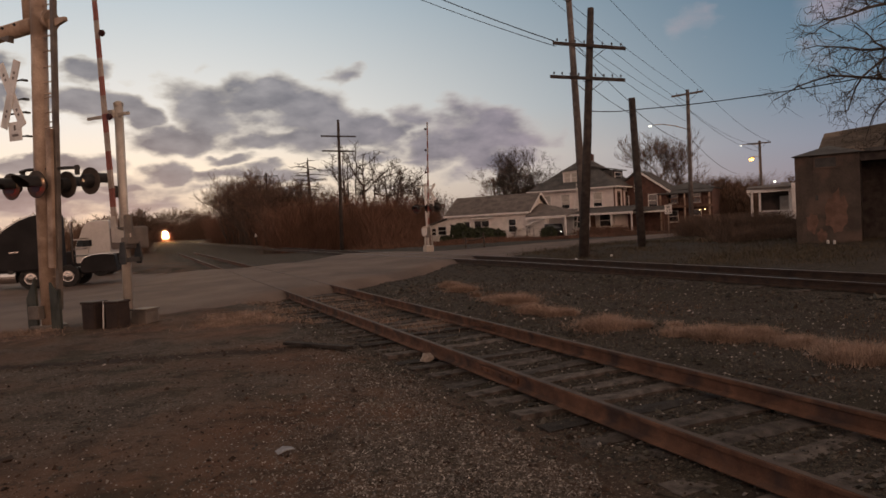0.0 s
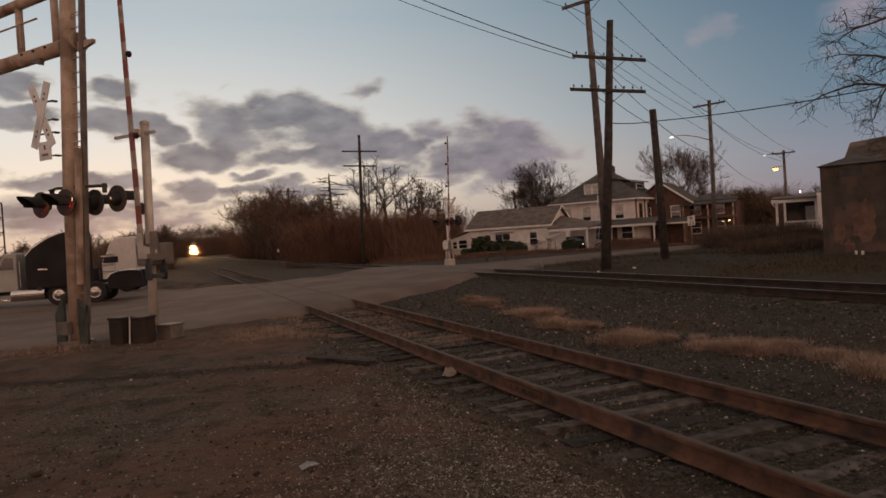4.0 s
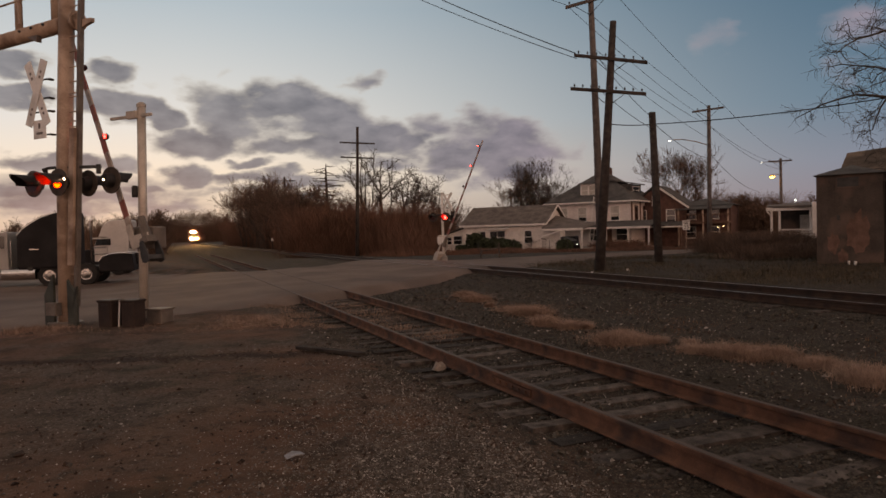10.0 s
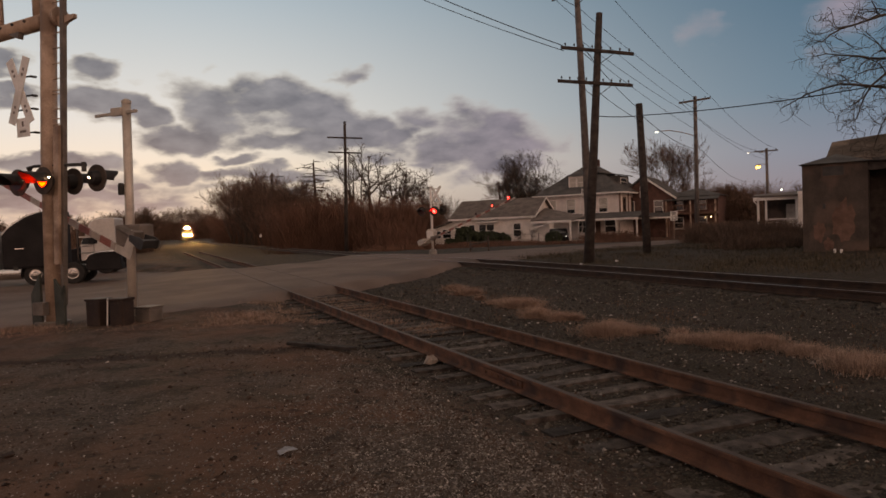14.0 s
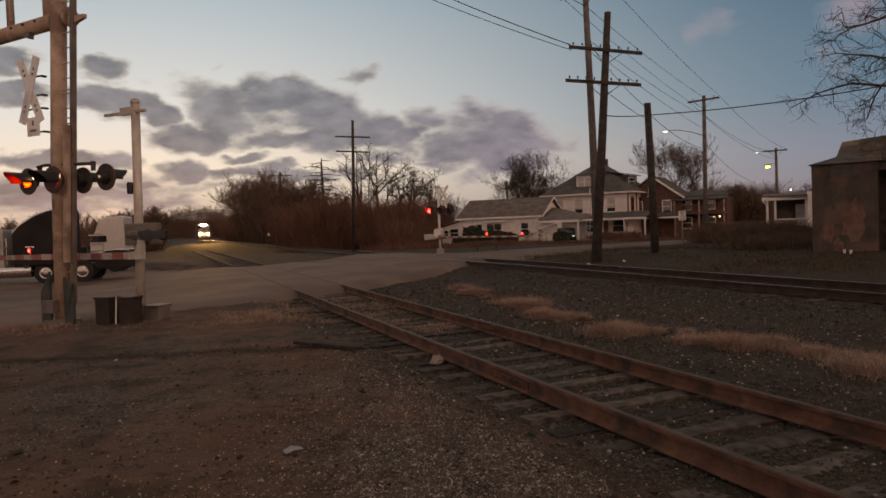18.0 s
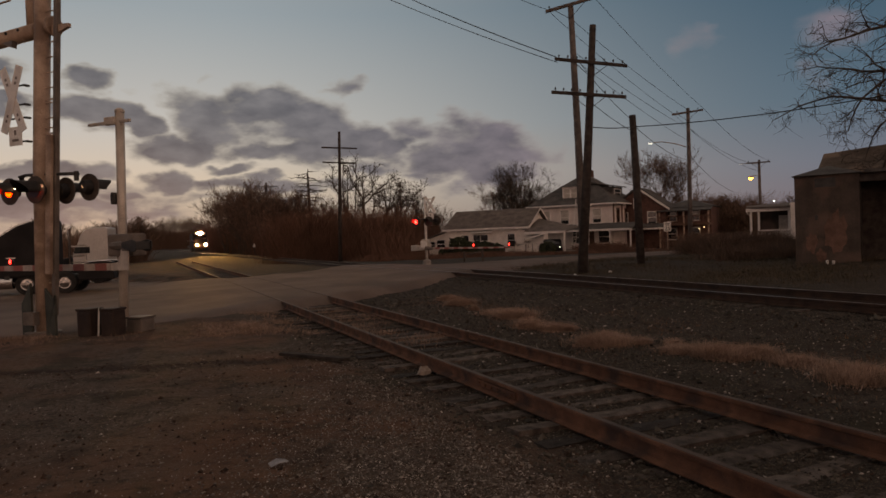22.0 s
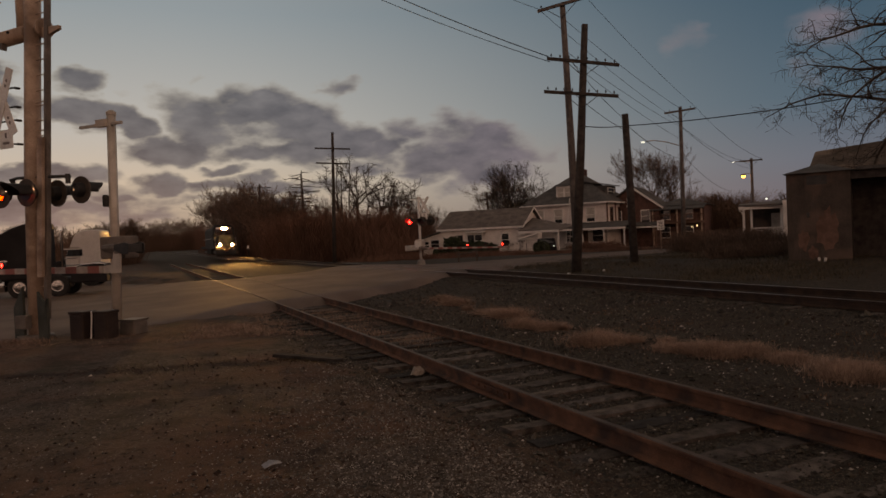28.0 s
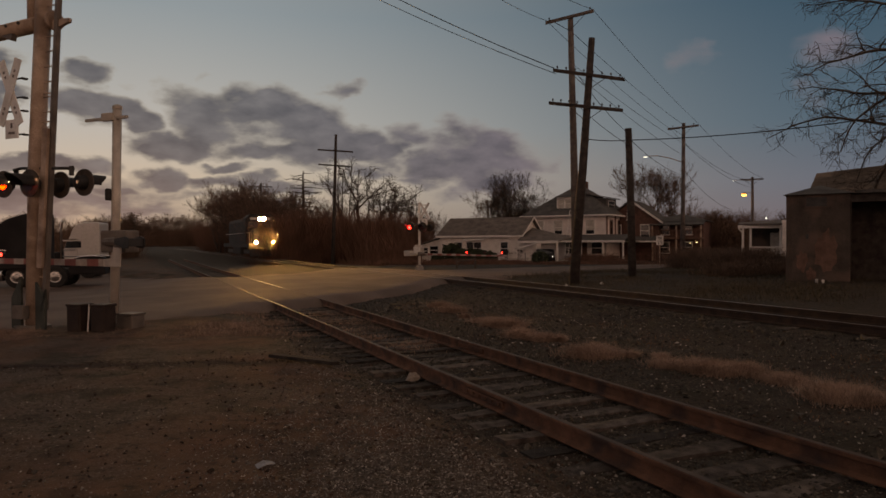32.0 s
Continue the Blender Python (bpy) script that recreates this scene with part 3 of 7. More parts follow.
def road():
    n, w = 193, 14
    a, b = resample(ROAD_NEAR, n), resample(ROAD_FAR, n)
    verts, faces = [], []
    for i in range(n):
        for k in range(w + 1):
            f = (k - 1) / (w - 2)
            out = -0.8 if k == 0 else (0.8 if k == w else 0.0)
            p = a[i].lerp(b[i], min(1.0, max(0.0, f)))
            edge = 0.3 * noise.noise((p.x * 0.9, p.y * 0.9, 7)) if k in (0, 1, w - 1, w) else 0.0
            p = p + (b[i] - a[i]).normalized() * (edge + out)
            h = road_z(p.x, p.y) + 0.006 * noise.noise((p.x * 2, p.y * 2, 1))
            verts.append((p.x, p.y, min(h - 0.05, base_z(p.x, p.y) - 0.06) if out else h))
    for i in range(n - 1):
        for k in range(w):
            q = i * (w + 1) + k
            faces.append((q, q + 1, q + w + 2, q + w + 1))
    ob = raw("road", verts, faces, ASPHALT, smooth=True)
    tagged(ob, "worn grey asphalt road crossing two tracks", "road", kind="structure")


ground()
road()


# ---- railway tracks ----
def rail_profile(top):
    return [(-0.07, top - 0.17), (0.07, top - 0.17), (0.07, top - 0.158), (0.012, top - 0.14), (0.01, top - 0.045), (0.036, top - 0.034), (0.036, top - 0.004), (0.028, top),
            (-0.028, top), (-0.036, top - 0.004), (-0.036, top - 0.034), (-0.01, top - 0.045), (-0.012, top - 0.14), (-0.07, top - 0.158)]


def sweep(profile_at, stations):
    verts, faces = [], []
    for c, s, z in stations:
        prof = profile_at(z)
        for off, h in prof:
            p = c + ACROSS * off
            verts.append((p.x, p.y, h))
    n = len(rail_profile(0))
    for i in range(len(stations) - 1):
        for k in range(n):
            a, b = i * n + k, i * n + (k + 1) % n
            faces.append((a, b, b + n, a + n))
    return verts, faces


TIE_MESHES = []


def tie_mesh(k):
    me = Mesh()
    rnd = random.Random(k)
    for x0, x1 in ((-1.28, 1.28),):
        seg = 6
        rows = []
        for i in range(seg + 1):
            x = x0 + (x1 - x0) * i / seg
            j = lambda a: rnd.uniform(-a, a)
            rows.append([(x, -0.115 + j(0.012), -0.16), (x, -0.112 + j(0.012), -0.008 + j(0.01)), (x, j(0.01), 0.0 + j(0.008)), (x, 0.112 + j(0.012), -0.008 + j(0.01)), (x, 0.115 + j(0.012), -0.16)])
        v = [p for r in rows for p in r]
        f = [(i * 5 + q, i * 5 + q + 1, i * 5 + q + 6, i * 5 + q + 5) for i in range(seg) for q in range(4)]
        f += [(0, 1, 2, 3, 4), tuple(seg * 5 + q for q in (4, 3, 2, 1, 0))]
        me.add(v, f)
    return me.data("tie", TIE)


def track(name, s0, z_at, l0, l1, tie_range, label, steel):
    top = thing(name, pose(0, 0, 0), label, "railway track", kind="structure")
    for side in (-0.752, 0.752):
        st = []
        l = l0
        while l <= l1:
            c = ACROSS * (s0 + side) + ALONG * l
            st.append((c, l, z_at(c.y)))
            l += 3.0 if l < 90 else 20.0
        v, f = sweep(lambda z: rail_profile(z), st)
        rail = Mesh().add(v, f)
        r = part("rail", rail, steel, top, "rust-brown steel rail")
        heads = Mesh()
        for (c, l, z), (c2, l2, z2) in zip(st, st[1:]):
            a, b = c + ACROSS * -0.026, c + ACROSS * 0.026
            a2, b2 = c2 + ACROSS * -0.026, c2 + ACROSS * 0.026
            heads.add([(a.x, a.y, z + 0.003), (b.x, b.y, z + 0.003), (b2.x, b2.y, z2 + 0.003), (a2.x, a2.y, z2 + 0.003), (a.x, a.y, z - 0.002), (b.x, b.y, z - 0.002), (b2.x, b2.y, z2 - 0.002), (a2.x, a2.y, z2 - 0.002)],
                      [(0, 1, 2, 3), (7, 6, 5, 4), (0, 4, 5, 1), (2, 6, 7, 3), (0, 3, 7, 4), (1, 5, 6, 2)])
        part("running_surface", heads, SHINY_RAIL if steel is DARK_RUST else RAIL_TOP, r, "worn bare rail head")
    turn = math.degrees(math.atan2(ACROSS.y, ACROSS.x))
    rnd = random.Random(int(s0 * 10))
    l, k = tie_range[0], 0
    while l < tie_range[1]:
        c = ACROSS * s0 + ALONG * l
        if not inside(c.x, c.y, ROAD_OUTLINE):
            ob = new("tie", TIE_MESHES[k % len(TIE_MESHES)])
            ob.parent = top
            ob.matrix_basis = pose(c.x + rnd.uniform(-0.06, 0.06), c.y + rnd.uniform(-0.03, 0.03), z_at(c.y) - 0.185 + rnd.uniform(-0.025, 0.008), rnd.uniform(-1.5, 1.5), rnd.uniform(-0.8, 0.8), turn + rnd.uniform(-3, 3))
        k += 1
        l += 0.53 + rnd.uniform(-0.05, 0.05)
    return top


TIE_MESHES += [tie_mesh(k) for k in range(7)]
near_track = track("near_track", NEAR_S, lambda y: 0.13, -14.0, 78.0, (-2.0, 44.0), "rusty siding track on weathered wooden ties", RUST)
far_track = track("far_track", FAR_S, far_rail_z, -30.0, 520.0, (-6.0, 40.0), "rusty main track on dark ballast", DARK_RUST)


def joint_bar(l, side, track_ob, s0, z):
    c = ACROSS * (s0 + side) + ALONG * l
    turn = math.degrees(math.atan2(ALONG.y, ALONG.x))
    m = Mesh()
    for q in (-1, 1):
        m.box(-0.45, 0.45, q * 0.012, q * 0.034, -0.12, -0.05)
    bar = part("joint_bar", m, RUST, track_ob, "dark bolted joint bar", pose(c.x, c.y, z, 0, 0, turn))
    for i in range(6):
        b = Mesh()
        b.turned([(0.018, -0.055), (0.018, -0.035)], Matrix.Translation((-0.375 + i * 0.15, 0, -0.085)) @ Euler((radians(90), 0, 0)).to_matrix().to_4x4(), 6)
        b.turned([(0.018, 0.035), (0.018, 0.055)], Matrix.Translation((-0.375 + i * 0.15, 0, -0.085)) @ Euler((radians(90), 0, 0)).to_matrix().to_4x4(), 6)
        part("bolt", b, RUST, bar)


joint_bar(6.9, -0.752, near_track, NEAR_S, 0.13)
joint_bar(10.2, 0.752, near_track, NEAR_S, 0.13)


# ---- crossing signals ----
MOVING = {}
FAR_PIVOT, FAR_LAMPS = (0.235, -0.36, 1.065), (3.81, 5.14, 6.4)
NEAR_PIVOT, NEAR_LAMPS, NEAR_DROP = (0.6, -0.36, 1.85), (2.62, 4.4, 8.0), 0.45
FAR_TURN, NEAR_TURN = -21.4, -6


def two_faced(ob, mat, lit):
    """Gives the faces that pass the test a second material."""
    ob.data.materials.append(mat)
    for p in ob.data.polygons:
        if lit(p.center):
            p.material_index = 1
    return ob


def lamp_head(top, x, y, z, facing, key=None, r=0.3, hood_len=0.42, peep=False):
    """A flasher head: backing disc, hood, housing, and a lens disc that turns its lit face out. facing: -1 towards local -y, 1 away."""
    m = Matrix.Translation((x, y, z)) @ Euler((radians(90 if facing < 0 else -90), 0, 0)).to_matrix().to_4x4()
    head = part("backing_disc", Mesh().turned([(r, -0.012), (r, 0.012)], None, 24), DISC, top, "round faded-black signal backing", m)
    part("housing", Mesh().turned([(0.06, -0.2), (0.13, -0.17), (0.16, -0.013)], None, 16), BLACK, head)
    hood = Mesh()
    v, f = [], []
    n = 14
    for k in range(n + 1):
        a = radians(-15 + 210 * k / n)
        up = -1 if facing > 0 else 1
        for rr, h in ((0.185, 0.0), (0.185, hood_len * (0.55 + 0.45 * max(0, math.sin(a)))), (0.178, hood_len * (0.55 + 0.45 * max(0, math.sin(a)))), (0.178, 0.0)):
            v.append((rr * math.cos(a), up * rr * math.sin(a), h + 0.012))
    for k in range(n):
        for q in range(4):
            a, b = k * 4 + q, k * 4 + (q + 1) % 4
            f.append((a, b, b + 4, a + 4))
    part("hood", hood.add(v, f), BLACK, head)
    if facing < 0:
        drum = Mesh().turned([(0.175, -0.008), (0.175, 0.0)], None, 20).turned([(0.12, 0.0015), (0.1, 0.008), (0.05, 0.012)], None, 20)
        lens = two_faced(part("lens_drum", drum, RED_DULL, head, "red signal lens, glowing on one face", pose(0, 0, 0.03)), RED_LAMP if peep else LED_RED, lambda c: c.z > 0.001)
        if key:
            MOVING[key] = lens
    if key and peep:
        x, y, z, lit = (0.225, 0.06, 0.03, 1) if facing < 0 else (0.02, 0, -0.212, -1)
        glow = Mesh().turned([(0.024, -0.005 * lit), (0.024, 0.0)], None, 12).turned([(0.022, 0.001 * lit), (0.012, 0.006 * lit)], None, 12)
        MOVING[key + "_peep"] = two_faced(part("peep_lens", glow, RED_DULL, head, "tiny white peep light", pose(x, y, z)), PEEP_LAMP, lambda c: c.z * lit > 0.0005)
    if facing > 0:
        part("lens", Mesh().turned([(0.15, 0.014), (0.1, 0.03)], None, 20), RED_DULL, head, "unlit red signal lens")
    return head


def crossbuck(top, m, k=1.0, lean=36, w=0.115):
    blades = []
    for a in (1, -1):
        mm = Mesh()
        tilt = Euler((0, radians(a * lean), 0)).to_matrix().to_4x4()
        off = -0.012 * a
        mm.box(-w * k, w * k, -0.01 + off, 0.01 + off, -0.78 * k, 0.78 * k, tilt)
        b = part("blade", mm, REFLECT_WHITE, top, "white crossbuck blade", m, bevel=0.004)
        for z in (-0.5, -0.38, 0.38, 0.5) if lean < 30 else ():
            part("lettering_bar", Mesh().box(-0.03 * k, 0.03 * k, -0.0135 + off, -0.0115 + off, z * k - 0.028, z * k + 0.028, tilt), PEDESTAL_GREY, b)
        blades.append(b)
    return blades


def tracks_plate(top, m):
    p = part("track_count_plate", Mesh().box(-0.2, 0.2, -0.008, 0.008, -0.2, 0.2), REFLECT_WHITE, top, "small white plate", m, bevel=0.004)
    part("lettering_bar", Mesh().box(-0.1, 0.1, -0.011, -0.0085, -0.11, -0.06), PEDESTAL_GREY, p)
    part("lettering_bar", Mesh().box(-0.03, 0.03, -0.011, -0.0085, 0.02, 0.13), PEDESTAL_GREY, p)


def gate_arm(top, length, sign, pivot, key, lamps, w=0.1, drop=0.0):
    """A striped arm on a turning mount at the pivot; modelled lying along local x."""
    mount = part("gate_arm", Mesh().tube([(0, 0, 0), (sign * 0.5, 0, 0)], [0.11, 0.08], 8).box(-0.05 * sign - 0.07, -0.05 * sign + 0.07, -0.12, 0.12, -0.12, 0.12), PEDESTAL_GREY, top, "striped gate arm on its pivot", Matrix.Translation(pivot))
    n = int(length / 0.4)
    for i in range(n):
        a, b = 0.3 + i * (length - 0.3) / n, 0.3 + (i + 1) * (length - 0.3) / n
        t0, t1 = 1 - 0.4 * a / length, 1 - 0.4 * b / length
        m = Mesh()
        v = []
        for xx, t in ((a, t0), (b, t1)):
            h = w * t * 0.62
            v += [(sign * xx, -0.02, -h - drop), (sign * xx, 0.02, -h - drop), (sign * xx, 0.02, h - drop), (sign * xx, -0.02, h - drop)]
        m.add(v, [(0, 1, 2, 3), (7, 6, 5, 4), (0, 4, 5, 1), (1, 5, 6, 2), (2, 6, 7, 3), (3, 7, 4, 0)])
        part("stripe", m, REFLECT_RED if i % 2 else ARM_WHITE, mount, "red stripe" if i % 2 else "white stripe")
    if drop:
        part("arm_bracket", Mesh().prism([(-0.1, 0.1), (0.1, 0.1), (0.06, -drop - 0.08), (-0.5, -drop - 0.08), (-0.5, -drop + 0.08), (-0.22, -drop + 0.1)], 1, -0.05, -0.022), ALU, mount, "pale arm bracket plate", bevel=0.006)
    if not drop:
        for y0 in (-0.31, 0.28):
            part("weight_arm", Mesh().box(-0.75 if sign > 0 else 0.1, -0.1 if sign > 0 else 0.75, y0, y0 + 0.03, -0.06, 0.06), ALU, mount, "pale counterweight arm", bevel=0.006)
        part("counterweight", Mesh().box(-1.15 if sign > 0 else 0.62, -0.62 if sign > 0 else 1.15, -0.31, 0.31, -0.14, 0.19), ALU, mount, "pale counterweight block", bevel=0.03)
    else:
        weight = Mesh()
        for y0, y1 in ((-0.2, -0.17), (0.17, 0.2)):
            weight.prism([(-sign * 0.08, -0.05), (-sign * 0.34, -0.13), (-sign * 0.5, -0.14), (-sign * 0.55, -0.06), (-sign * 0.55, 0.07), (-sign * 0.42, 0.11), (-sign * 0.08, 0.06)], 1, y0, y1)
        weight.box(-sign * 0.46 - 0.05, -sign * 0.46 + 0.05, -0.17, 0.17, -0.1, 0.07)
        part("counterweight", weight, DARK_STEEL, mount, "dark counterweight plates", bevel=0.006)
    for k, x in enumerate(lamps):
        part("arm_lamp", Mesh().turned([(0.055, -0.035), (0.075, 0.0), (0.055, 0.035)], Matrix.Translation((sign * x, 0, 0.16 - drop)) @ Euler((radians(90), 0, 0)).to_matrix().to_4x4(), 12), RED_DULL, mount, "red gate arm lamp")
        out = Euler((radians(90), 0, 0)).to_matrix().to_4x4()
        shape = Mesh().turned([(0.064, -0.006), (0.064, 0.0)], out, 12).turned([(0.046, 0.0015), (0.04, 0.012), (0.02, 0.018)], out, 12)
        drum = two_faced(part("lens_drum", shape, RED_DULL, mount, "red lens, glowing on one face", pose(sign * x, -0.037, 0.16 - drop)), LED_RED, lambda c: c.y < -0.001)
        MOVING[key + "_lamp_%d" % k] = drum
    MOVING[key] = mount
    return mount


def far_signal():
    top = thing("crossing_signal", pose(0.46, 42.0, road_z(0.46, 42.0) - 0.06, 0, 0, ROAD_TURN), "aluminium crossing signal with flashing red lights and gate", "crossing signal", "crossing signals")
    part("foundation", Mesh().turned([(0.27, 0), (0.26, 0.27), (0.17, 0.36), (0.11, 0.4)], None, 10), CONCRETE, top, bevel=0.01)
    part("mast", Mesh().tube([(0, 0, 0.3), (0, 0, 4.1)], 0.075, 12), WHITE, top, "aluminium mast", smooth=True)
    part("finial", Mesh().turned([(0.09, 4.1), (0.1, 4.16), (0.03, 4.24)], None, 12), ALU, top)
    part("bell_bar", Mesh().tube([(-0.55, 0, 4.06), (0.55, 0, 4.06)], 0.03, 8), ALU, top)
    part("light_crossarm", Mesh().tube([(-0.66, 0, 2.86), (0.72, 0, 2.86)], 0.035, 8), DARK_STEEL, top)
    lamp_head(top, -0.51, -0.26, 2.7, -1, "far_left")
    lamp_head(top, 0.33, -0.26, 2.7, -1, "far_right")
    lamp_head(top, 0.64, 0.24, 2.74, 1)
    crossbuck(top, pose(0.42, -0.14, 3.68), 0.76, 31, 0.1)
    tracks_plate(top, pose(0.42, -0.16, 3.02))
    box = part("gate_mechanism", Mesh().prism([(-0.3, 1.2), (-0.22, 1.0), (0.2, 0.98), (0.22, 1.45), (0.1, 1.62), (-0.2, 1.6), (-0.3, 1.48)], 1, -0.25, 0.25), ALU, top, "grey gate mechanism box", bevel=0.04)
    part("cover", Mesh().box(-0.24, 0.18, -0.275, -0.252, 1.06, 1.5), WHITE, box, bevel=0.01)
    gate_arm(top, 6.8, 1, FAR_PIVOT, "far_gate", FAR_LAMPS)
    return top


def cantilever():
    top = thing("cantilever_signal", pose(-8.22, 15.2, 0.0, 0, 0, ROAD_TURN), "tall brown-grey cantilever crossing signal over the road", "crossing signal", "crossing signals")
    part("column", Mesh().tube([(0.05, 0, 0.05), (0.16, 0.02, 3.6), (0.6, 0.05, 9.4)], [0.17, 0.165, 0.16], 20), GREY_STEEL, top, "thick grey steel column", smooth=True)
    part("base_plate", Mesh().turned([(0.36, -0.05), (0.36, 0.05), (0.28, 0.07)], None, 16), PEDESTAL_GREY, top)
    # angled steel shields about the foot
    for x0, x1, y in ((-0.36, -0.06, -0.22), (0.36, 0.64, -0.2)):
        part("foot_shield", Mesh().prism([(x0, -0.04), (x1, -0.04), (x1, 1.12 if x0 < 0 else 0.86), (x0 if x0 < 0 else x1, 0.66), (x0, 0.62 if x0 < 0 else 1.0)], 1, y, y + 0.06), GREEN_METAL, top, "dark green steel foot shield", bevel=0.006)
    part("meter_box", Mesh().box(-0.17, 0.16, -0.34, -0.19, 0.22, 0.5), PEDESTAL_GREY, top, "pale service box", bevel=0.012)
    lean = Matrix.Shear("XY", 4, (0.08, 0.0))
    for x in (0.36,):
        part("ladder_stile", Mesh().box(x - 0.05, x + 0.05, -0.05, 0.05, 0.4, 8.8, lean), PEDESTAL_GREY, top, bevel=0.006)
    for i in range(24):
        z = 1.1 + i * 0.32
        part("ladder_rung", Mesh().tube([(0.1 + 0.06 * z, 0, z), (0.36 + 0.08 * z, 0, z)], 0.014, 6), GREY_STEEL, top)
    part("conduit_channel", Mesh().box(0.2, 0.36, -0.13, -0.06, 1.3, 4.25, lean), GREY_STEEL, top, "pale cable channel", bevel=0.008)
    for z in (3.9, 4.4, 5.0, 6.2, 7.1):
        part("ladder_bracket", Mesh().box(0.2, 0.36 + 0.078 * z, -0.02, 0.0, z, z + 0.025), GREY_STEEL, top)
    # arm over the road: two heavy chords, posts and a handrail
    arm = Matrix.Translation((0.45, 0.1, 0)) @ pose(0, 0, 0, 0, 0, -4) @ Matrix.Translation((-0.45, -0.1, 0))
    part("lower_chord", Mesh().tube([(0.7, 0.1, 6.57), (-9.0, 0.1, 6.57)], 0.165, 16), GREY_STEEL, top, "thick steel arm", arm, smooth=True)
    part("upper_chord", Mesh().tube([(0.5, 0.1, 7.87), (-9.0, 0.1, 7.77)], 0.12, 14), GREY_STEEL, top, "", arm, smooth=True)
    part("arm_flange", Mesh().turned([(0.21, 0), (0.21, 0.05)], Matrix.Translation((0.7, 0.1, 6.57)) @ Euler((0, radians(-90), 0)).to_matrix().to_4x4(), 16), GREY_STEEL, top, "", arm)
    part("arm_end_plate", Mesh().prism([(0.7, 6.34), (1.25, 6.44), (1.25, 6.52), (0.7, 6.56)], 1, 0.02, 0.1), GREY_STEEL, top, "", arm, bevel=0.006)
    for x in (-0.12, -1.5, -3.4, -5.3, -7.2):
        part("arm_post", Mesh().tube([(x, 0.1, 6.62), (x, 0.1, 7.84)], 0.085, 10), GREY_STEEL, top, "", arm, smooth=True)
    for x in (-0.72, -2.5, -4.4, -6.3):
        part("rail_post", Mesh().box(x - 0.03, x + 0.03, -0.36, -0.3, 6.62, 7.12), GREY_STEEL, top, "", arm)
    part("handrail", Mesh().tube([(-0.1, -0.33, 7.14), (-9.0, -0.33, 7.14)], 0.022, 8), GREY_STEEL, top, "", arm)
    for x in (-0.3, -0.75, -1.2):
        part("chord_bolt", Mesh().tube([(x, -0.06, 6.6), (x, -0.1, 6.62)], 0.03, 8), DARK_STEEL, top, "", arm)
    part("arm_bracket", Mesh().prism([(-0.95, 6.43), (-0.6, 6.28), (-0.56, 6.43)], 1, -0.06, 0.06), PEDESTAL_GREY, top, "", arm)
    # flasher crossarm and heads
    part("light_crossarm", Mesh().tube([(-0.46, -0.06, 3.42), (-0.3, 0, 3.46), (1.1, 0, 3.4), (1.24, 0.06, 3.38)], 0.035, 8), DARK_STEEL, top)
    for x in (-0.46, 1.24):
        part("drop_elbow", Mesh().tube([(x, 0, 3.44), (x, 0, 3.24)], 0.05, 8), DARK_STEEL, top)
    lamp_head(top, -0.46, -0.28, 3.1, -1, "near_left", 0.29, 0.5, True)
    lamp_head(top, 0.37, -0.3, 3.09, -1, "near_right", 0.29, 0.5, True)
    lamp_head(top, 0.52, 0.3, 3.09, 1, "back_inner", 0.29, 0.5, True)
    lamp_head(top, 1.24, 0.3, 3.12, 1, "back_outer", 0.29, 0.5, True)
    crossbuck(top, pose(-0.12, -0.36, 5.02), 0.95, 23)
    tracks_plate(top, pose(-0.1, -0.34, 4.25))
    for z in (5.3, 4.9, 4.62, 4.12):
        part("sign_bracket", Mesh().box(-0.3, 0.2, -0.3, -0.27, z, z + 0.03), DARK_STEEL, top)
        part("clamp", Mesh().box(0.13, 0.2, -0.3, -0.18, z - 0.008, z + 0.03), DARK_STEEL, top)
    return top


def near_gate():
    top = thing("gate_mast", pose(-6.55, 15.35, 0.0, 0, 0, ROAD_TURN), "weathered steel crossing gate mast beside the road", "crossing gate", "crossing signals")
    part("mast", Mesh().tube([(0, 0, 0), (0.1, 0.05, 4.76)], 0.095, 14), ALU, top, "pale steel mast", smooth=True)
    part("cap", Mesh().turned([(0.105, 4.76), (0.105, 4.82), (0.05, 4.86)], Matrix.Translation((0.1, 0.05, 0)), 14), ALU, top)
    part("top_bracket", Mesh().box(-0.8, 0.45, -0.03, 0.03, 4.53, 4.59), ALU, top)
    part("bracket_block", Mesh().box(-0.2, 0.1, -0.12, -0.02, 4.49, 4.66), ALU, top, bevel=0.01)
    part("foundation", Mesh().box(-0.2, 0.2, -0.2, 0.2, -0.05, 0.08), PEDESTAL_GREY, top, bevel=0.02)
    part("gate_mechanism", Mesh().box(-0.15, 0.6, -0.22, 0.16, 1.62, 2.1), PEDESTAL_GREY, top, "grey gate mechanism box", bevel=0.04)
    part("bracket_light", Mesh().turned([(0.06, 2.76), (0.07, 2.8), (0.07, 2.98), (0.05, 3.02)], Matrix.Translation((-0.07, -0.06, 0)), 10), DARK_STEEL, top)
    gate_arm(top, 8.3, -1, NEAR_PIVOT, "near_gate", NEAR_LAMPS, 0.13, NEAR_DROP)
    return top


cantilever_ob, near_gate_ob, far_signal_ob = cantilever(), near_gate(), far_signal()


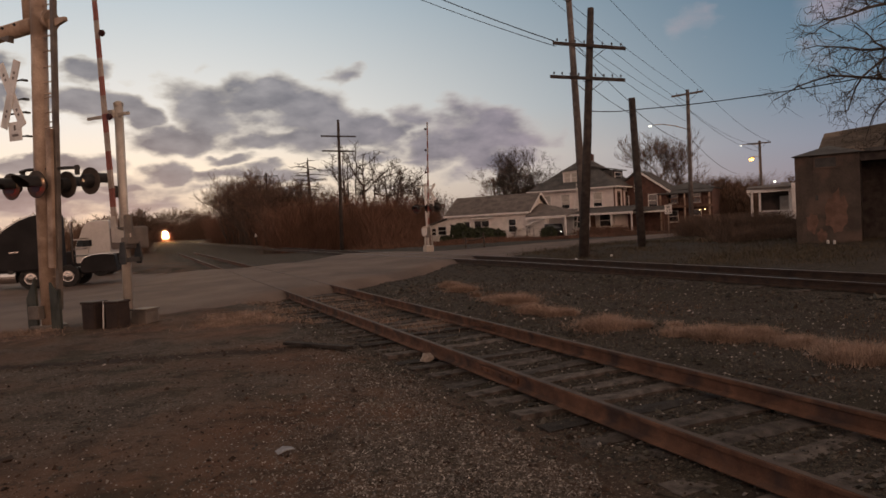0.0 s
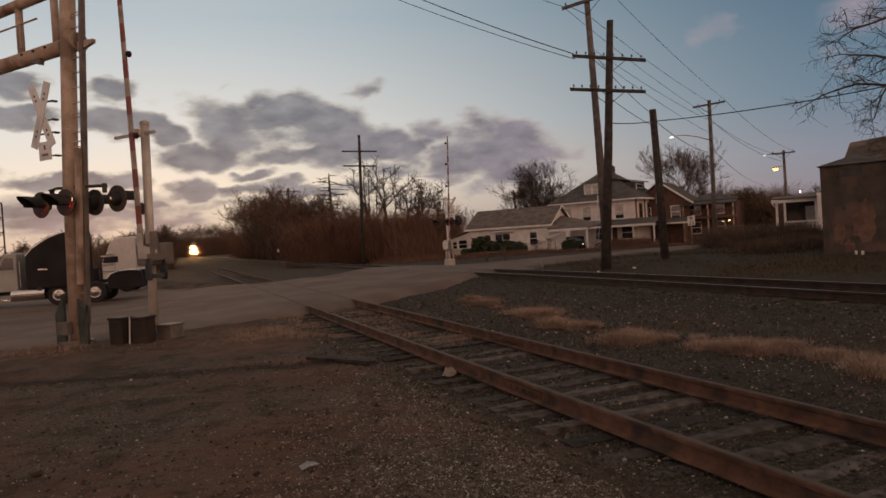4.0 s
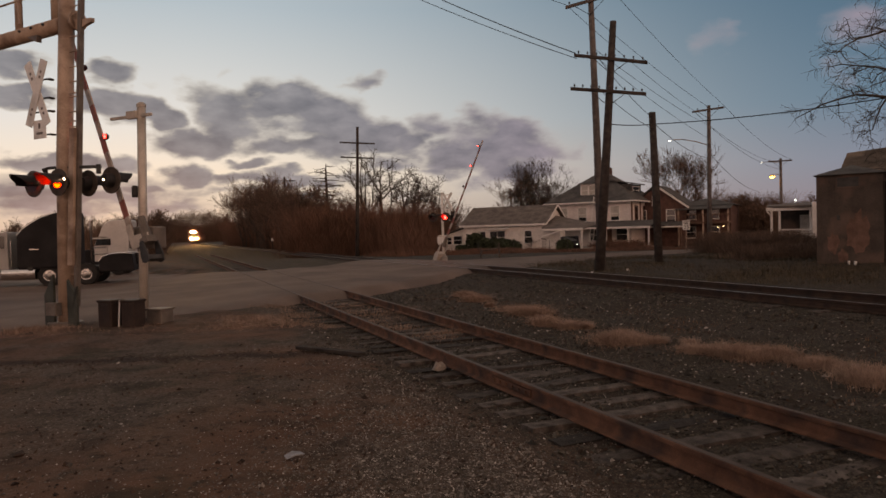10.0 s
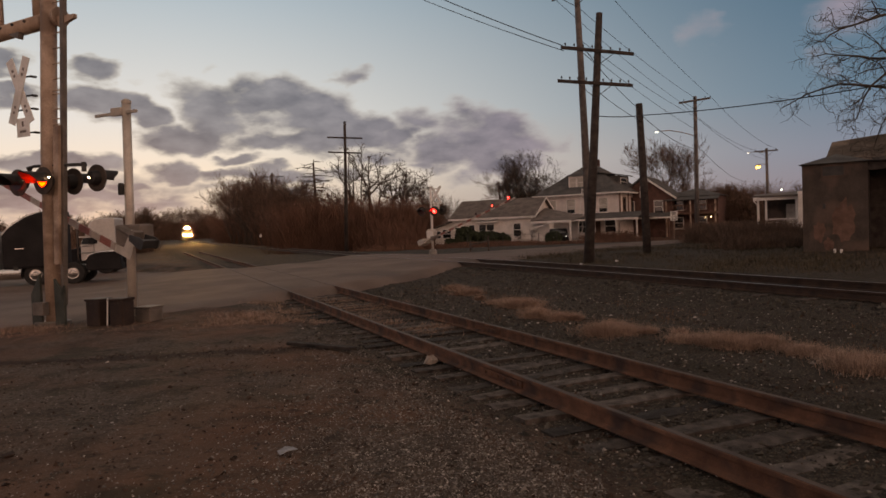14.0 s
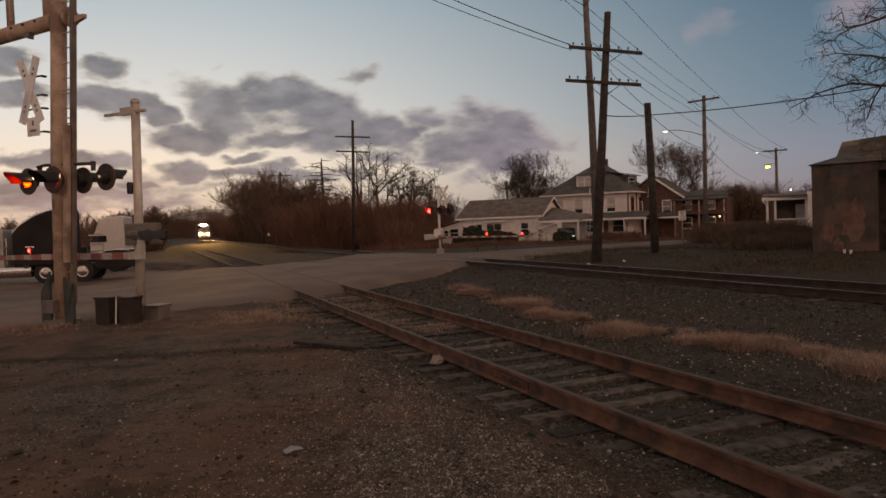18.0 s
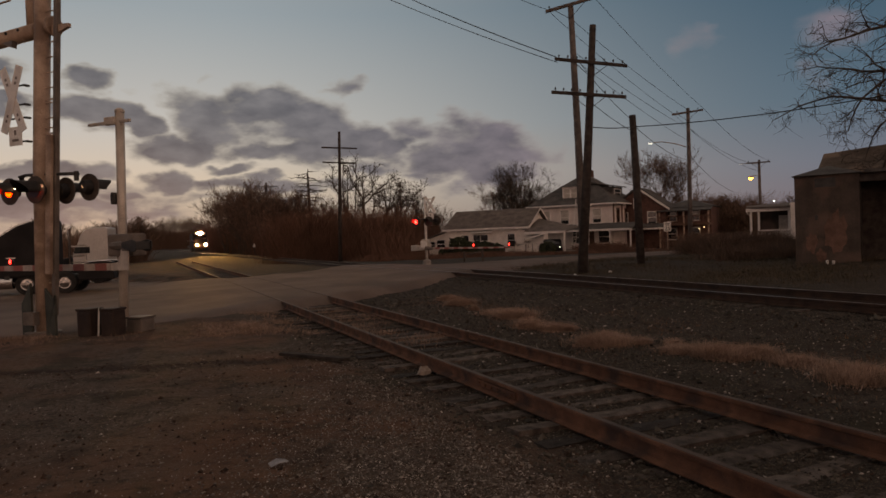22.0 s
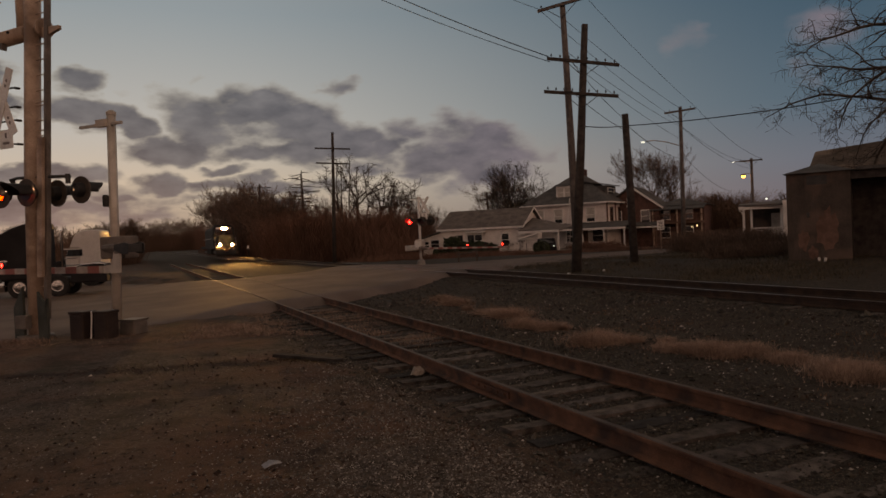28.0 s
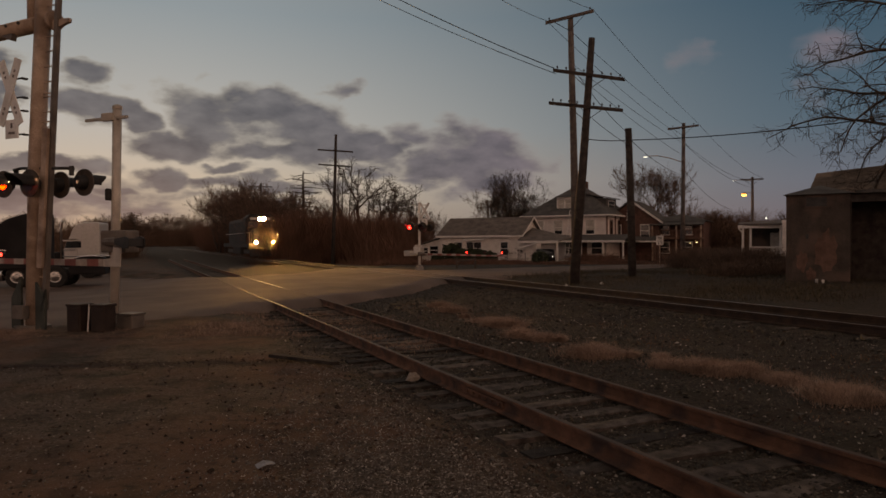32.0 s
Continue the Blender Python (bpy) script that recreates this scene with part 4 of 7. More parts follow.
def bollards():
    for k, (x, y, w, h) in enumerate(((-6.88, 14.5, 0.18, 0.6), (-6.34, 14.35, 0.165, 0.6))):
        top = thing("junction_pedestal", pose(x, y, -0.02, 0, 0, -22 + 5 * k), "squat dark metal junction pedestal on dirt", "pedestal", "pedestals")
        part("body", Mesh().box(-w, w, -0.17, 0.17, 0, h - 0.05), PEDESTAL, top, bevel=0.03)
        part("lid", Mesh().box(-w - 0.02, w + 0.02, -0.19, 0.19, h - 0.06, h), PEDESTAL, top, bevel=0.025)
        part("door", Mesh().box(-w + 0.03, w - 0.03, -0.18, -0.172, 0.06, h - 0.1), PEDESTAL, top)
    top = thing("marker_post", pose(-6.66, 14.35, -0.05, 0, 2, 0), "thin white marker post", "post")
    part("stake", Mesh().tube([(0, 0, 0), (0.02, 0, 0.62)], 0.018, 8), WHITE, top)
    top = thing("cable_box", pose(-6.05, 15.0, -0.02, 0, 0, -20), "low dull steel cable box", "box")
    part("body", Mesh().box(-0.2, 0.2, -0.2, 0.2, 0, 0.3), PEDESTAL_GREY, top, bevel=0.04)
    part("lid", Mesh().box(-0.22, 0.22, -0.22, 0.22, 0.3, 0.34), PEDESTAL_GREY, top, bevel=0.015)


bollards()


# ---- poles and cables ----
def insulator(top, x, y, z, k=1.0):
    part("insulator", Mesh().turned([(0.02 * k, 0), (0.02 * k, 0.07 * k), (0.06 * k, 0.08 * k), (0.045 * k, 0.14 * k), (0.055 * k, 0.16 * k), (0.02 * k, 0.2 * k)], Matrix.Translation((x, y, z)), 8), CERAMIC, top)


def pole(name, base, tip, r0, r1, mat, label, arms=(), braces=True):
    """arms: rows of the two ends (world) and the number of insulators."""
    top = thing(name, pose(base[0], base[1], base[2] - 0.3), label, "utility pole", "utility poles")
    o = Vector((base[0], base[1], base[2] - 0.3))
    t = Vector(tip) - o
    part("shaft", Mesh().tube([(0, 0, 0), t * 0.5 + Vector((0.02, 0, 0)), t], [r0, (r0 + r1) / 2, r1], 14), mat, top, smooth=True)
    for a, b, n in arms:
        a, b = Vector(a) - o, Vector(b) - o
        d = (b - a).normalized()
        side = Vector((d.y, -d.x, 0)).normalized() * 0.05
        up = Vector((0, 0, 0.065))
        v = [a + side - up, a - side - up, a - side + up, a + side + up, b + side - up, b - side - up, b - side + up, b + side + up]
        off = side.normalized() * (r1 + 0.02)
        part("crossarm", Mesh().add([p + off for p in v], [(0, 1, 2, 3), (7, 6, 5, 4), (0, 4, 5, 1), (1, 5, 6, 2), (2, 6, 7, 3), (3, 7, 4, 0)]), mat, top, bevel=0.008)
        mid = (a + b) / 2 + off
        if braces:
            for q in (-1, 1):
                m2 = mid + d * q * 0.65
                part("brace", Mesh().tube([m2 - up, mid - Vector((0, 0, 0.6))], 0.014, 6), DARK_STEEL, top)
        for i in range(n):
            f = (i + 0.5) / n if n > 2 else (0.08, 0.92)[i]
            p = a.lerp(b, f) + off + up
            insulator(top, p.x, p.y, p.z, 0.7)
    return top


def cable(points, r=0.012, label="thin black overhead cable between poles", sag=0.0, name="overhead_cable"):
    pts = []
    for a, b in zip(points, points[1:]):
        a, b = Vector(a), Vector(b)
        for i in range(16):
            f = i / 16
            p = a.lerp(b, f)
            p.z -= sag * 4 * f * (1 - f)
            pts.append(p)
    pts.append(Vector(points[-1]))
    ob = new(name, Mesh().tube(pts, r, 5).data(name, WIRE, True))
    tagged(ob, label, "cable", "overhead cables")


pole("utility_pole", (6.67, 28.02, 0.1), (7.42, 27.83, 10.13), 0.21, 0.13, POLE_DARK, "dark leaning telegraph pole with two crossarms",
     [((5.89, 28.19, 8.86), (8.66, 27.47, 8.32), 8), ((5.72, 28.23, 7.52), (8.59, 27.49, 7.08), 9)])
pole("utility_pole", (7.2, 29.69, 0.14), (6.97, 29.69, 11.6), 0.19, 0.12, POLE_PALE, "pale weathered power pole with one crossarm", [((5.92, 29.92, 11.35), (7.94, 29.45, 11.75), 2)])
pole("utility_pole", (11.18, 34.22, 0.0), (11.0, 34.28, 7.5), 0.21, 0.17, POLE_DARK, "thick bare wooden pole stub")
pole("utility_pole", (19.38, 48.25, 0.0), (19.48, 48.21, 10.2), 0.18, 0.12, POLE_PALE, "wooden power pole with crossarm and street lamp", [((18.47, 48.61, 9.81), (20.42, 47.82, 9.96), 3)])
pole("utility_pole", (-7.32, 63.58, -0.2), (-6.95, 63.62, 11.74), 0.19, 0.12, POLE_DARK, "tall dark telegraph pole with two bare crossarms", [((-8.6, 63.42, 10.3), (-5.4, 63.77, 10.14), 0), ((-8.55, 63.43, 8.95), (-5.66, 63.75, 8.79), 0)], False)
pole("utility_pole", (-23.5, 107.4, -0.5), (-23.39, 107.48, 11.0), 0.2, 0.14, POLE_DARK, "distant telegraph pole above brush", [((-24.9, 107.2, 10.45), (-21.7, 107.8, 10.45), 0)], False)
pole("utility_pole", (33.98, 66.86, -0.3), (34.0, 66.85, 8.1), 0.17, 0.12, POLE_PALE, "wooden street pole with glowing sodium lamp", [((33.0, 67.35, 7.85), (34.9, 66.4, 7.85), 2)])
pole("utility_pole", (12.2, 108.0, -0.5), (12.0, 108.0, 8.4), 0.2, 0.14, POLE_DARK, "distant pole behind a roof", [((10.6, 108.0, 7.2), (13.4, 108.0, 7.2), 0)], False)


def street_lamp(base, m_arm, head, mat, label, r=0.2):
    top = thing("street_lamp", pose(*base), label, "street lamp", "street lamps")
    o = Vector(base)
    pts = [Vector(p) - o for p in m_arm]
    part("arm", Mesh().tube(pts, 0.03, 8), GREY_STEEL, top, smooth=True)
    h = Vector(head) - o
    flat = Matrix.Diagonal((1.6, 1.6, 0.55, 1)) if r < 0.2 else Matrix.Identity(4)
    part("head", Mesh().turned([(0.05, r * 0.7), (r * 0.8, r * 0.45), (r, 0.02), (r * 0.9, 0.0)], Matrix.Translation(h) @ flat, 14), GREY_STEEL, top)
    part("lamp", Mesh().turned([(r * 0.25, -r * 0.8), (r * 0.6, -r * 0.6), (r * 0.8, -r * 0.25), (r * 0.8, -0.005)], Matrix.Translation(h) @ flat, 14), mat, top, "glowing lamp")


street_lamp((19.3, 48.3, 7.6), [(19.35, 48.3, 7.45), (18.6, 48.55, 7.75), (17.8, 48.85, 7.95), (17.2, 49.07, 7.95)], (17.0, 49.1, 7.9), COLD_LAMP, "street lamp on a curved arm, glowing white", 0.1)
street_lamp((33.95, 66.87, 6.3), [(33.97, 66.85, 6.5), (33.6, 67.05, 6.62), (33.31, 67.2, 6.55)], (33.31, 67.2, 6.4), SODIUM, "street lamp glowing orange", 0.27)
street_lamp((33.95, 66.87, 7.7), [(33.97, 66.85, 7.7), (33.0, 67.4, 7.85), (32.5, 67.6, 7.85)], (32.48, 67.6, 7.8), COLD_LAMP, "far street lamp glowing white", 0.08)

TOP_B, TOP_D, TOP_G = (6.97, 29.69, 11.6), (19.48, 48.21, 10.2), (34.0, 66.85, 8.0)
cable([(5.95, 28.2, 8.98), (-5.98, 32.0, 15.96)], 0.02, "thick black cable to the telegraph pole", 0.28)
cable([(6.0, 28.2, 8.76), (-6.00, 32.0, 15.32)], 0.015, "thick black cable to the telegraph pole", 0.26)
cable([(10.95, 34.2, 6.9), (7.25, 27.9, 6.0)], 0.022, "thick black cable between poles", 0.05)
cable([(11.0, 34.2, 6.9), (24.5, 21.5, 7.45)], 0.024, "thick black cable crossing the yard", 0.5)
for a, b in (((5.95, 29.9, 11.5), (18.5, 48.6, 9.95)), ((7.9, 29.45, 11.85), (20.4, 47.8, 10.1)), ((6.97, 29.7, 11.0), (19.45, 48.2, 10.1)), ((7.0, 29.7, 9.6), (19.4, 48.2, 8.8)), ((7.0, 29.7, 9.3), (19.4, 48.2, 7.9))):
    cable([a, b], 0.011, sag=0.18)
cable([(7.05, 29.65, 9.4), (11.0, 34.2, 7.2)], 0.014, sag=0.2)
cable([(7.1, 29.6, 7.9), (11.1, 34.2, 6.6)], 0.014, sag=0.15)
cable([(11.05, 34.3, 7.0), (19.4, 48.2, 6.5)], 0.016, sag=0.3)
for a, b in (((18.5, 48.6, 9.95), (33.1, 67.3, 7.95)), ((20.4, 47.8, 10.1), (34.8, 66.4, 7.95)), ((19.45, 48.2, 8.8), (34.0, 66.8, 7.0)), ((19.4, 48.2, 7.0), (28.5, 60.0, 4.6))):
    cable([a, b], 0.013, sag=0.5)
for a in ((5.95, 29.9, 11.5), (7.9, 29.45, 11.85)):
    cable([a, (a[0] - 4.5, a[1] + 1.2, a[2] + 3.2)], 0.011, sag=0.3)


# ---- locomotive ----
def barrel(parent, x, y, z, r, length):
    """An added open black tube before a lamp, keeping its light in a beam."""
    n, v, f = 18, [], []
    for rr, xx in ((r, 0.0), (r, length), (r + 0.02, length), (r + 0.02, 0.0)):
        v += [(x + xx, y + rr * math.cos(6.2832 * k / n), z + rr * math.sin(6.2832 * k / n)) for k in range(n)]
    for q in range(4):
        for k in range(n):
            a, b = q * n + k, q * n + (k + 1) % n
            c, d = ((q + 1) % 4) * n + (k + 1) % n, ((q + 1) % 4) * n + k
            f.append((a, b, c, d))
    part("beam_tube", Mesh().add(v, f), BLACK, parent, "black tube added to narrow the lamp's beam")


def locomotive():
    top = thing("locomotive", pose(0, 0, 0), "dark freight locomotive with blazing headlights", "locomotive")
    body = Mesh().prism([(-1.5, 1.5), (1.5, 1.5), (1.5, 4.1), (1.0, 4.55), (-1.0, 4.55), (-1.5, 4.1)], 0, -4.2, -1.9)
    cab = part("cab", body, LOCO_PAINT, top, "dark painted driving cab", bevel=0.04)
    for y in (-0.72, 0.72):
        part("windshield", Mesh().box(-1.9, -1.88, y - 0.5, y + 0.5, 3.15, 3.75), GLASS, cab)
        part("number_board", Mesh().box(-1.9, -1.87, y - 0.32, y + 0.32, 3.95, 4.2), REFLECT_WHITE, cab)
    part("nose", Mesh().prism([(-0.95, 1.5), (0.95, 1.5), (0.95, 2.85), (0.7, 3.05), (-0.7, 3.05), (-0.95, 2.85)], 0, -1.9, -0.55), LOCO_PAINT, top, "short low nose", bevel=0.06)
    part("long_hood", Mesh().prism([(-0.95, 1.5), (0.95, 1.5), (0.95, 3.9), (0.7, 4.3), (-0.7, 4.3), (-0.95, 3.9)], 0, -19.0, -4.2), LOCO_PAINT, top, bevel=0.05)
    part("frame_deck", Mesh().box(-19.8, 0, -1.5, 1.5, 1.1, 1.5), LOCO_PAINT, top, bevel=0.02)
    part("pilot", Mesh().prism([(0.0, 1.1), (0.35, 0.3), (0.25, 0.2), (-0.1, 0.4), (-0.1, 1.1)], 1, -1.4, 1.4), LOCO_PAINT, top, "steel pilot plow")
    part("coupler", Mesh().box(0.0, 0.6, -0.12, 0.12, 0.75, 1.0).box(0.5, 0.75, -0.2, 0.2, 0.7, 1.05), RUST, top, bevel=0.02)
    part("fuel_tank", Mesh().box(-13, -7, -1.3, 1.3, 0.35, 1.1), LOCO_PAINT, top, bevel=0.1)
    for x0 in (-3.6, -16.2):
        truck = part("bogie", Mesh().box(x0 - 2.0, x0 + 2.0, -1.15, -0.95, 0.45, 0.85).box(x0 - 2.0, x0 + 2.0, 0.95, 1.15, 0.45, 0.85), DARK_STEEL, top)
        for dx in (-1.6, 0, 1.6):
            for y in (-0.76, 0.76):
                part("wheel", Mesh().turned([(0.5, -0.06), (0.5, 0.06)], Matrix.Translation((x0 + dx, y, 0.5)) @ Euler((radians(90), 0, 0)).to_matrix().to_4x4(), 20), RUST, truck)
    for y in (-1.42, 1.42):
        part("handrail", Mesh().tube([(-0.1, y, 1.5), (-0.1, y, 2.6), (-18.5, y, 2.6)], 0.02, 6), WHITE, top)
    face = Euler((0, radians(90), 0)).to_matrix().to_4x4()
    house = part("headlight_housing", Mesh().box(-1.9, -1.72, -0.42, 0.42, 3.8, 4.24), LOCO_PAINT, top, bevel=0.03)
    for y in (-0.2, 0.2):
        part("headlight", Mesh().turned([(0.17, 0.0), (0.15, 0.03), (0.06, 0.04)], Matrix.Translation((-1.715, y, 4.02)) @ face, 16), HEADLIGHT, house, "blazing headlight lens")
        barrel(house, -1.715, y, 4.02, 0.19, 1.0)
    for y in (-0.85, 0.85):
        d = part("ditch_light_bracket", Mesh().box(-0.25, 0.05, y - 0.14, y + 0.14, 1.5, 1.78), LOCO_PAINT, top, bevel=0.02)
        part("ditch_light", Mesh().turned([(0.12, 0.0), (0.1, 0.025), (0.05, 0.03)], Matrix.Translation((0.055, y, 1.64)) @ face, 14), HEADLIGHT, d, "blazing ditch light lens")
        barrel(d, 0.055, y, 1.64, 0.14, 0.75)
    return top


locomotive_ob = locomotive()


# ---- houses ----
def window(parent, x, z, w, h, y=0.0, axis=0, frame_mat=None, pane=None, sash=True):
    """A sash window on a wall: axis 0, wall along x facing -y; axis 1, wall along y facing +x."""
    def bx(a, b, d0, d1, z0, z1):
        return Mesh().box(a, b, y + d0, y + d1, z0, z1) if axis == 0 else Mesh().box(y - d1, y - d0, a, b, z0, z1)
    fm = frame_mat or WHITE
    win = part("window", bx(x - w / 2, x + w / 2, -0.03, 0.02, z, z + h), pane or GLASS, parent, "dark glass pane")
    t = 0.08
    part("frame", bx(x - w / 2 - t, x - w / 2, -0.06, 0.02, z - t, z + h + t), fm, win)
    part("frame", bx(x + w / 2, x + w / 2 + t, -0.06, 0.02, z - t, z + h + t), fm, win)
    part("frame", bx(x - w / 2, x + w / 2, -0.06, 0.02, z + h, z + h + t), fm, win)
    part("sill", bx(x - w / 2 - 0.12, x + w / 2 + 0.12, -0.1, 0.02, z - t - 0.04, z), fm, win)
    if sash:
        part("sash_bar", bx(x - w / 2, x + w / 2, -0.05, 0.0, z + h * 0.5 - 0.03, z + h * 0.5 + 0.03), fm, win)
    return win


def siding(parent, length, height, mat, y=0.0, axis=0, x0=0.0, gap=0.24, z0=0.0):
    """Lap boards proud of the wall."""
    n = int(height / gap)
    for i in range(n):
        a, b = z0 + i * gap, z0 + (i + 1) * gap - 0.004
        m = Mesh()
        if axis == 0:
            m.add([(x0, y - 0.035, a), (x0 + length, y - 0.035, a), (x0 + length, y - 0.012, b), (x0, y - 0.012, b), (x0, y, a), (x0 + length, y, a), (x0 + length, y, b), (x0, y, b)],
                  [(0, 1, 2, 3), (4, 7, 6, 5), (0, 4, 5, 1), (3, 2, 6, 7), (0, 3, 7, 4), (1, 5, 6, 2)])
        else:
            m.add([(y + 0.035, x0, a), (y + 0.035, x0 + length, a), (y + 0.012, x0 + length, b), (y + 0.012, x0, b), (y, x0, a), (y, x0 + length, a), (y, x0 + length, b), (y, x0, b)],
                  [(0, 1, 2, 3), (4, 7, 6, 5), (0, 4, 5, 1), (3, 2, 6, 7), (0, 3, 7, 4), (1, 5, 6, 2)])
        part("siding_board", m, mat, parent)


def slab(a, b, c, d, t):
    """A roof plane with thickness."""
    pts = [Vector(p) for p in (a, b, c, d)]
    n = (pts[1] - pts[0]).cross(pts[3] - pts[0]).normalized() * t
    if n.z < 0:
        n = -n
    return Mesh().add(pts + [p + n for p in pts], [(0, 1, 2, 3), (7, 6, 5, 4), (0, 4, 5, 1), (1, 5, 6, 2), (2, 6, 7, 3), (3, 7, 4, 0)])


def cottage():
    top = thing("house", pose(2.98, 72.4, -0.5, 0, 0, -29), "low white clapboard cottage with a grey shingle roof", "house", "houses along the street")
    L, D, E, R = 9.0, 6.4, 2.93, 4.66
    wall = part("wall", Mesh().box(0, L, 0, D, 0, E).prism([(0, E), (D, E), (D / 2, R)], 0, 0.02, L - 0.02), SIDING, top, "white lap-sided wall")
    siding(wall, L, E, SIDING)
    siding(wall, D, E, SIDING, L, 1)
    roof = part("roof", slab((-0.3, -0.35, E - 0.12), (L + 0.35, -0.35, E - 0.12), (L + 0.35, D / 2, R + 0.08), (-0.3, D / 2, R + 0.08), 0.12), SHINGLE, top, "faded grey shingle roof")
    part("roof_back", slab((-0.3, D + 0.35, E - 0.12), (L + 0.35, D + 0.35, E - 0.12), (L + 0.35, D / 2, R + 0.08), (-0.3, D / 2, R + 0.08), 0.12), SHINGLE, roof)
    part("fascia", Mesh().box(-0.32, L + 0.36, -0.4, -0.36, E - 0.22, E - 0.02), WHITE, roof)
    for side, y0 in ((-1, -0.36), (1, D + 0.36)):
        part("bargeboard", slab((L + 0.36, y0, E - 0.2), (L + 0.4, y0, E - 0.2), (L + 0.4, D / 2, R), (L + 0.36, D / 2, R), 0.16), WHITE, roof)
    for x, w in ((2.28, 0.6), (3.5, 0.75), (4.35, 0.8), (7.3, 0.75)):
        window(wall, x, 0.95, w, 1.25, -0.04)
    part("awning", slab((2.9, -0.5, 2.4), (5.3, -0.5, 2.4), (5.3, -0.03, 2.6), (2.9, -0.03, 2.6), 0.04), WHITE, top, "white window awning")
    # lean-to at the end
    ell = part("lean_to", Mesh().prism([(-2.6, 0), (0, 0), (0, 2.7), (-2.6, 1.95)], 1, 0.8, 5.2), SIDING, top)
    part("lean_to_roof", slab((-2.85, 0.55, 1.95), (-2.85, 5.4, 1.95), (0, 5.4, 2.78), (0, 0.55, 2.78), 0.1), SHINGLE, ell)
    window(ell, -1.1, 0.95, 0.95, 0.85, 0.78)
    window(ell, -2.1, 0.95, 0.5, 0.7, 0.78)
    # porch at the other end
    pr = part("porch_roof", slab((L + 0.05, -0.9, 2.35), (L + 4.2, -0.9, 2.2), (L + 4.2, 3.6, 2.6), (L + 0.05, 3.6, 3.6), 0.12), SHINGLE, top, "low porch roof")
    part("porch_fascia", Mesh().box(L + 0.05, L + 4.2, -0.94, -0.9, 2.12, 2.34), WHITE, pr)
    for x in (L + 1.9, L + 4.0):
        part("porch_post", Mesh().box(x - 0.08, x + 0.08, -0.8, -0.64, 0, 2.3), WHITE, top, bevel=0.01)
    part("porch_floor", Mesh().box(L, L + 4.2, -0.9, 3.6, 0, 0.35), CONCRETE, top)
    part("porch_back_wall", Mesh().box(L, L + 1.7, -0.15, -0.05, 0.35, 2.3), SIDING, top)
    part("hand_brace", Mesh().tube([(L + 0.1, -0.92, 1.55), (L + 2.0, -0.92, 2.1)], 0.07, 6), WHITE, top)
    part("foundation", Mesh().box(-0.02, L + 0.02, -0.05, D, -0.3, 0.12), CONCRETE, top)


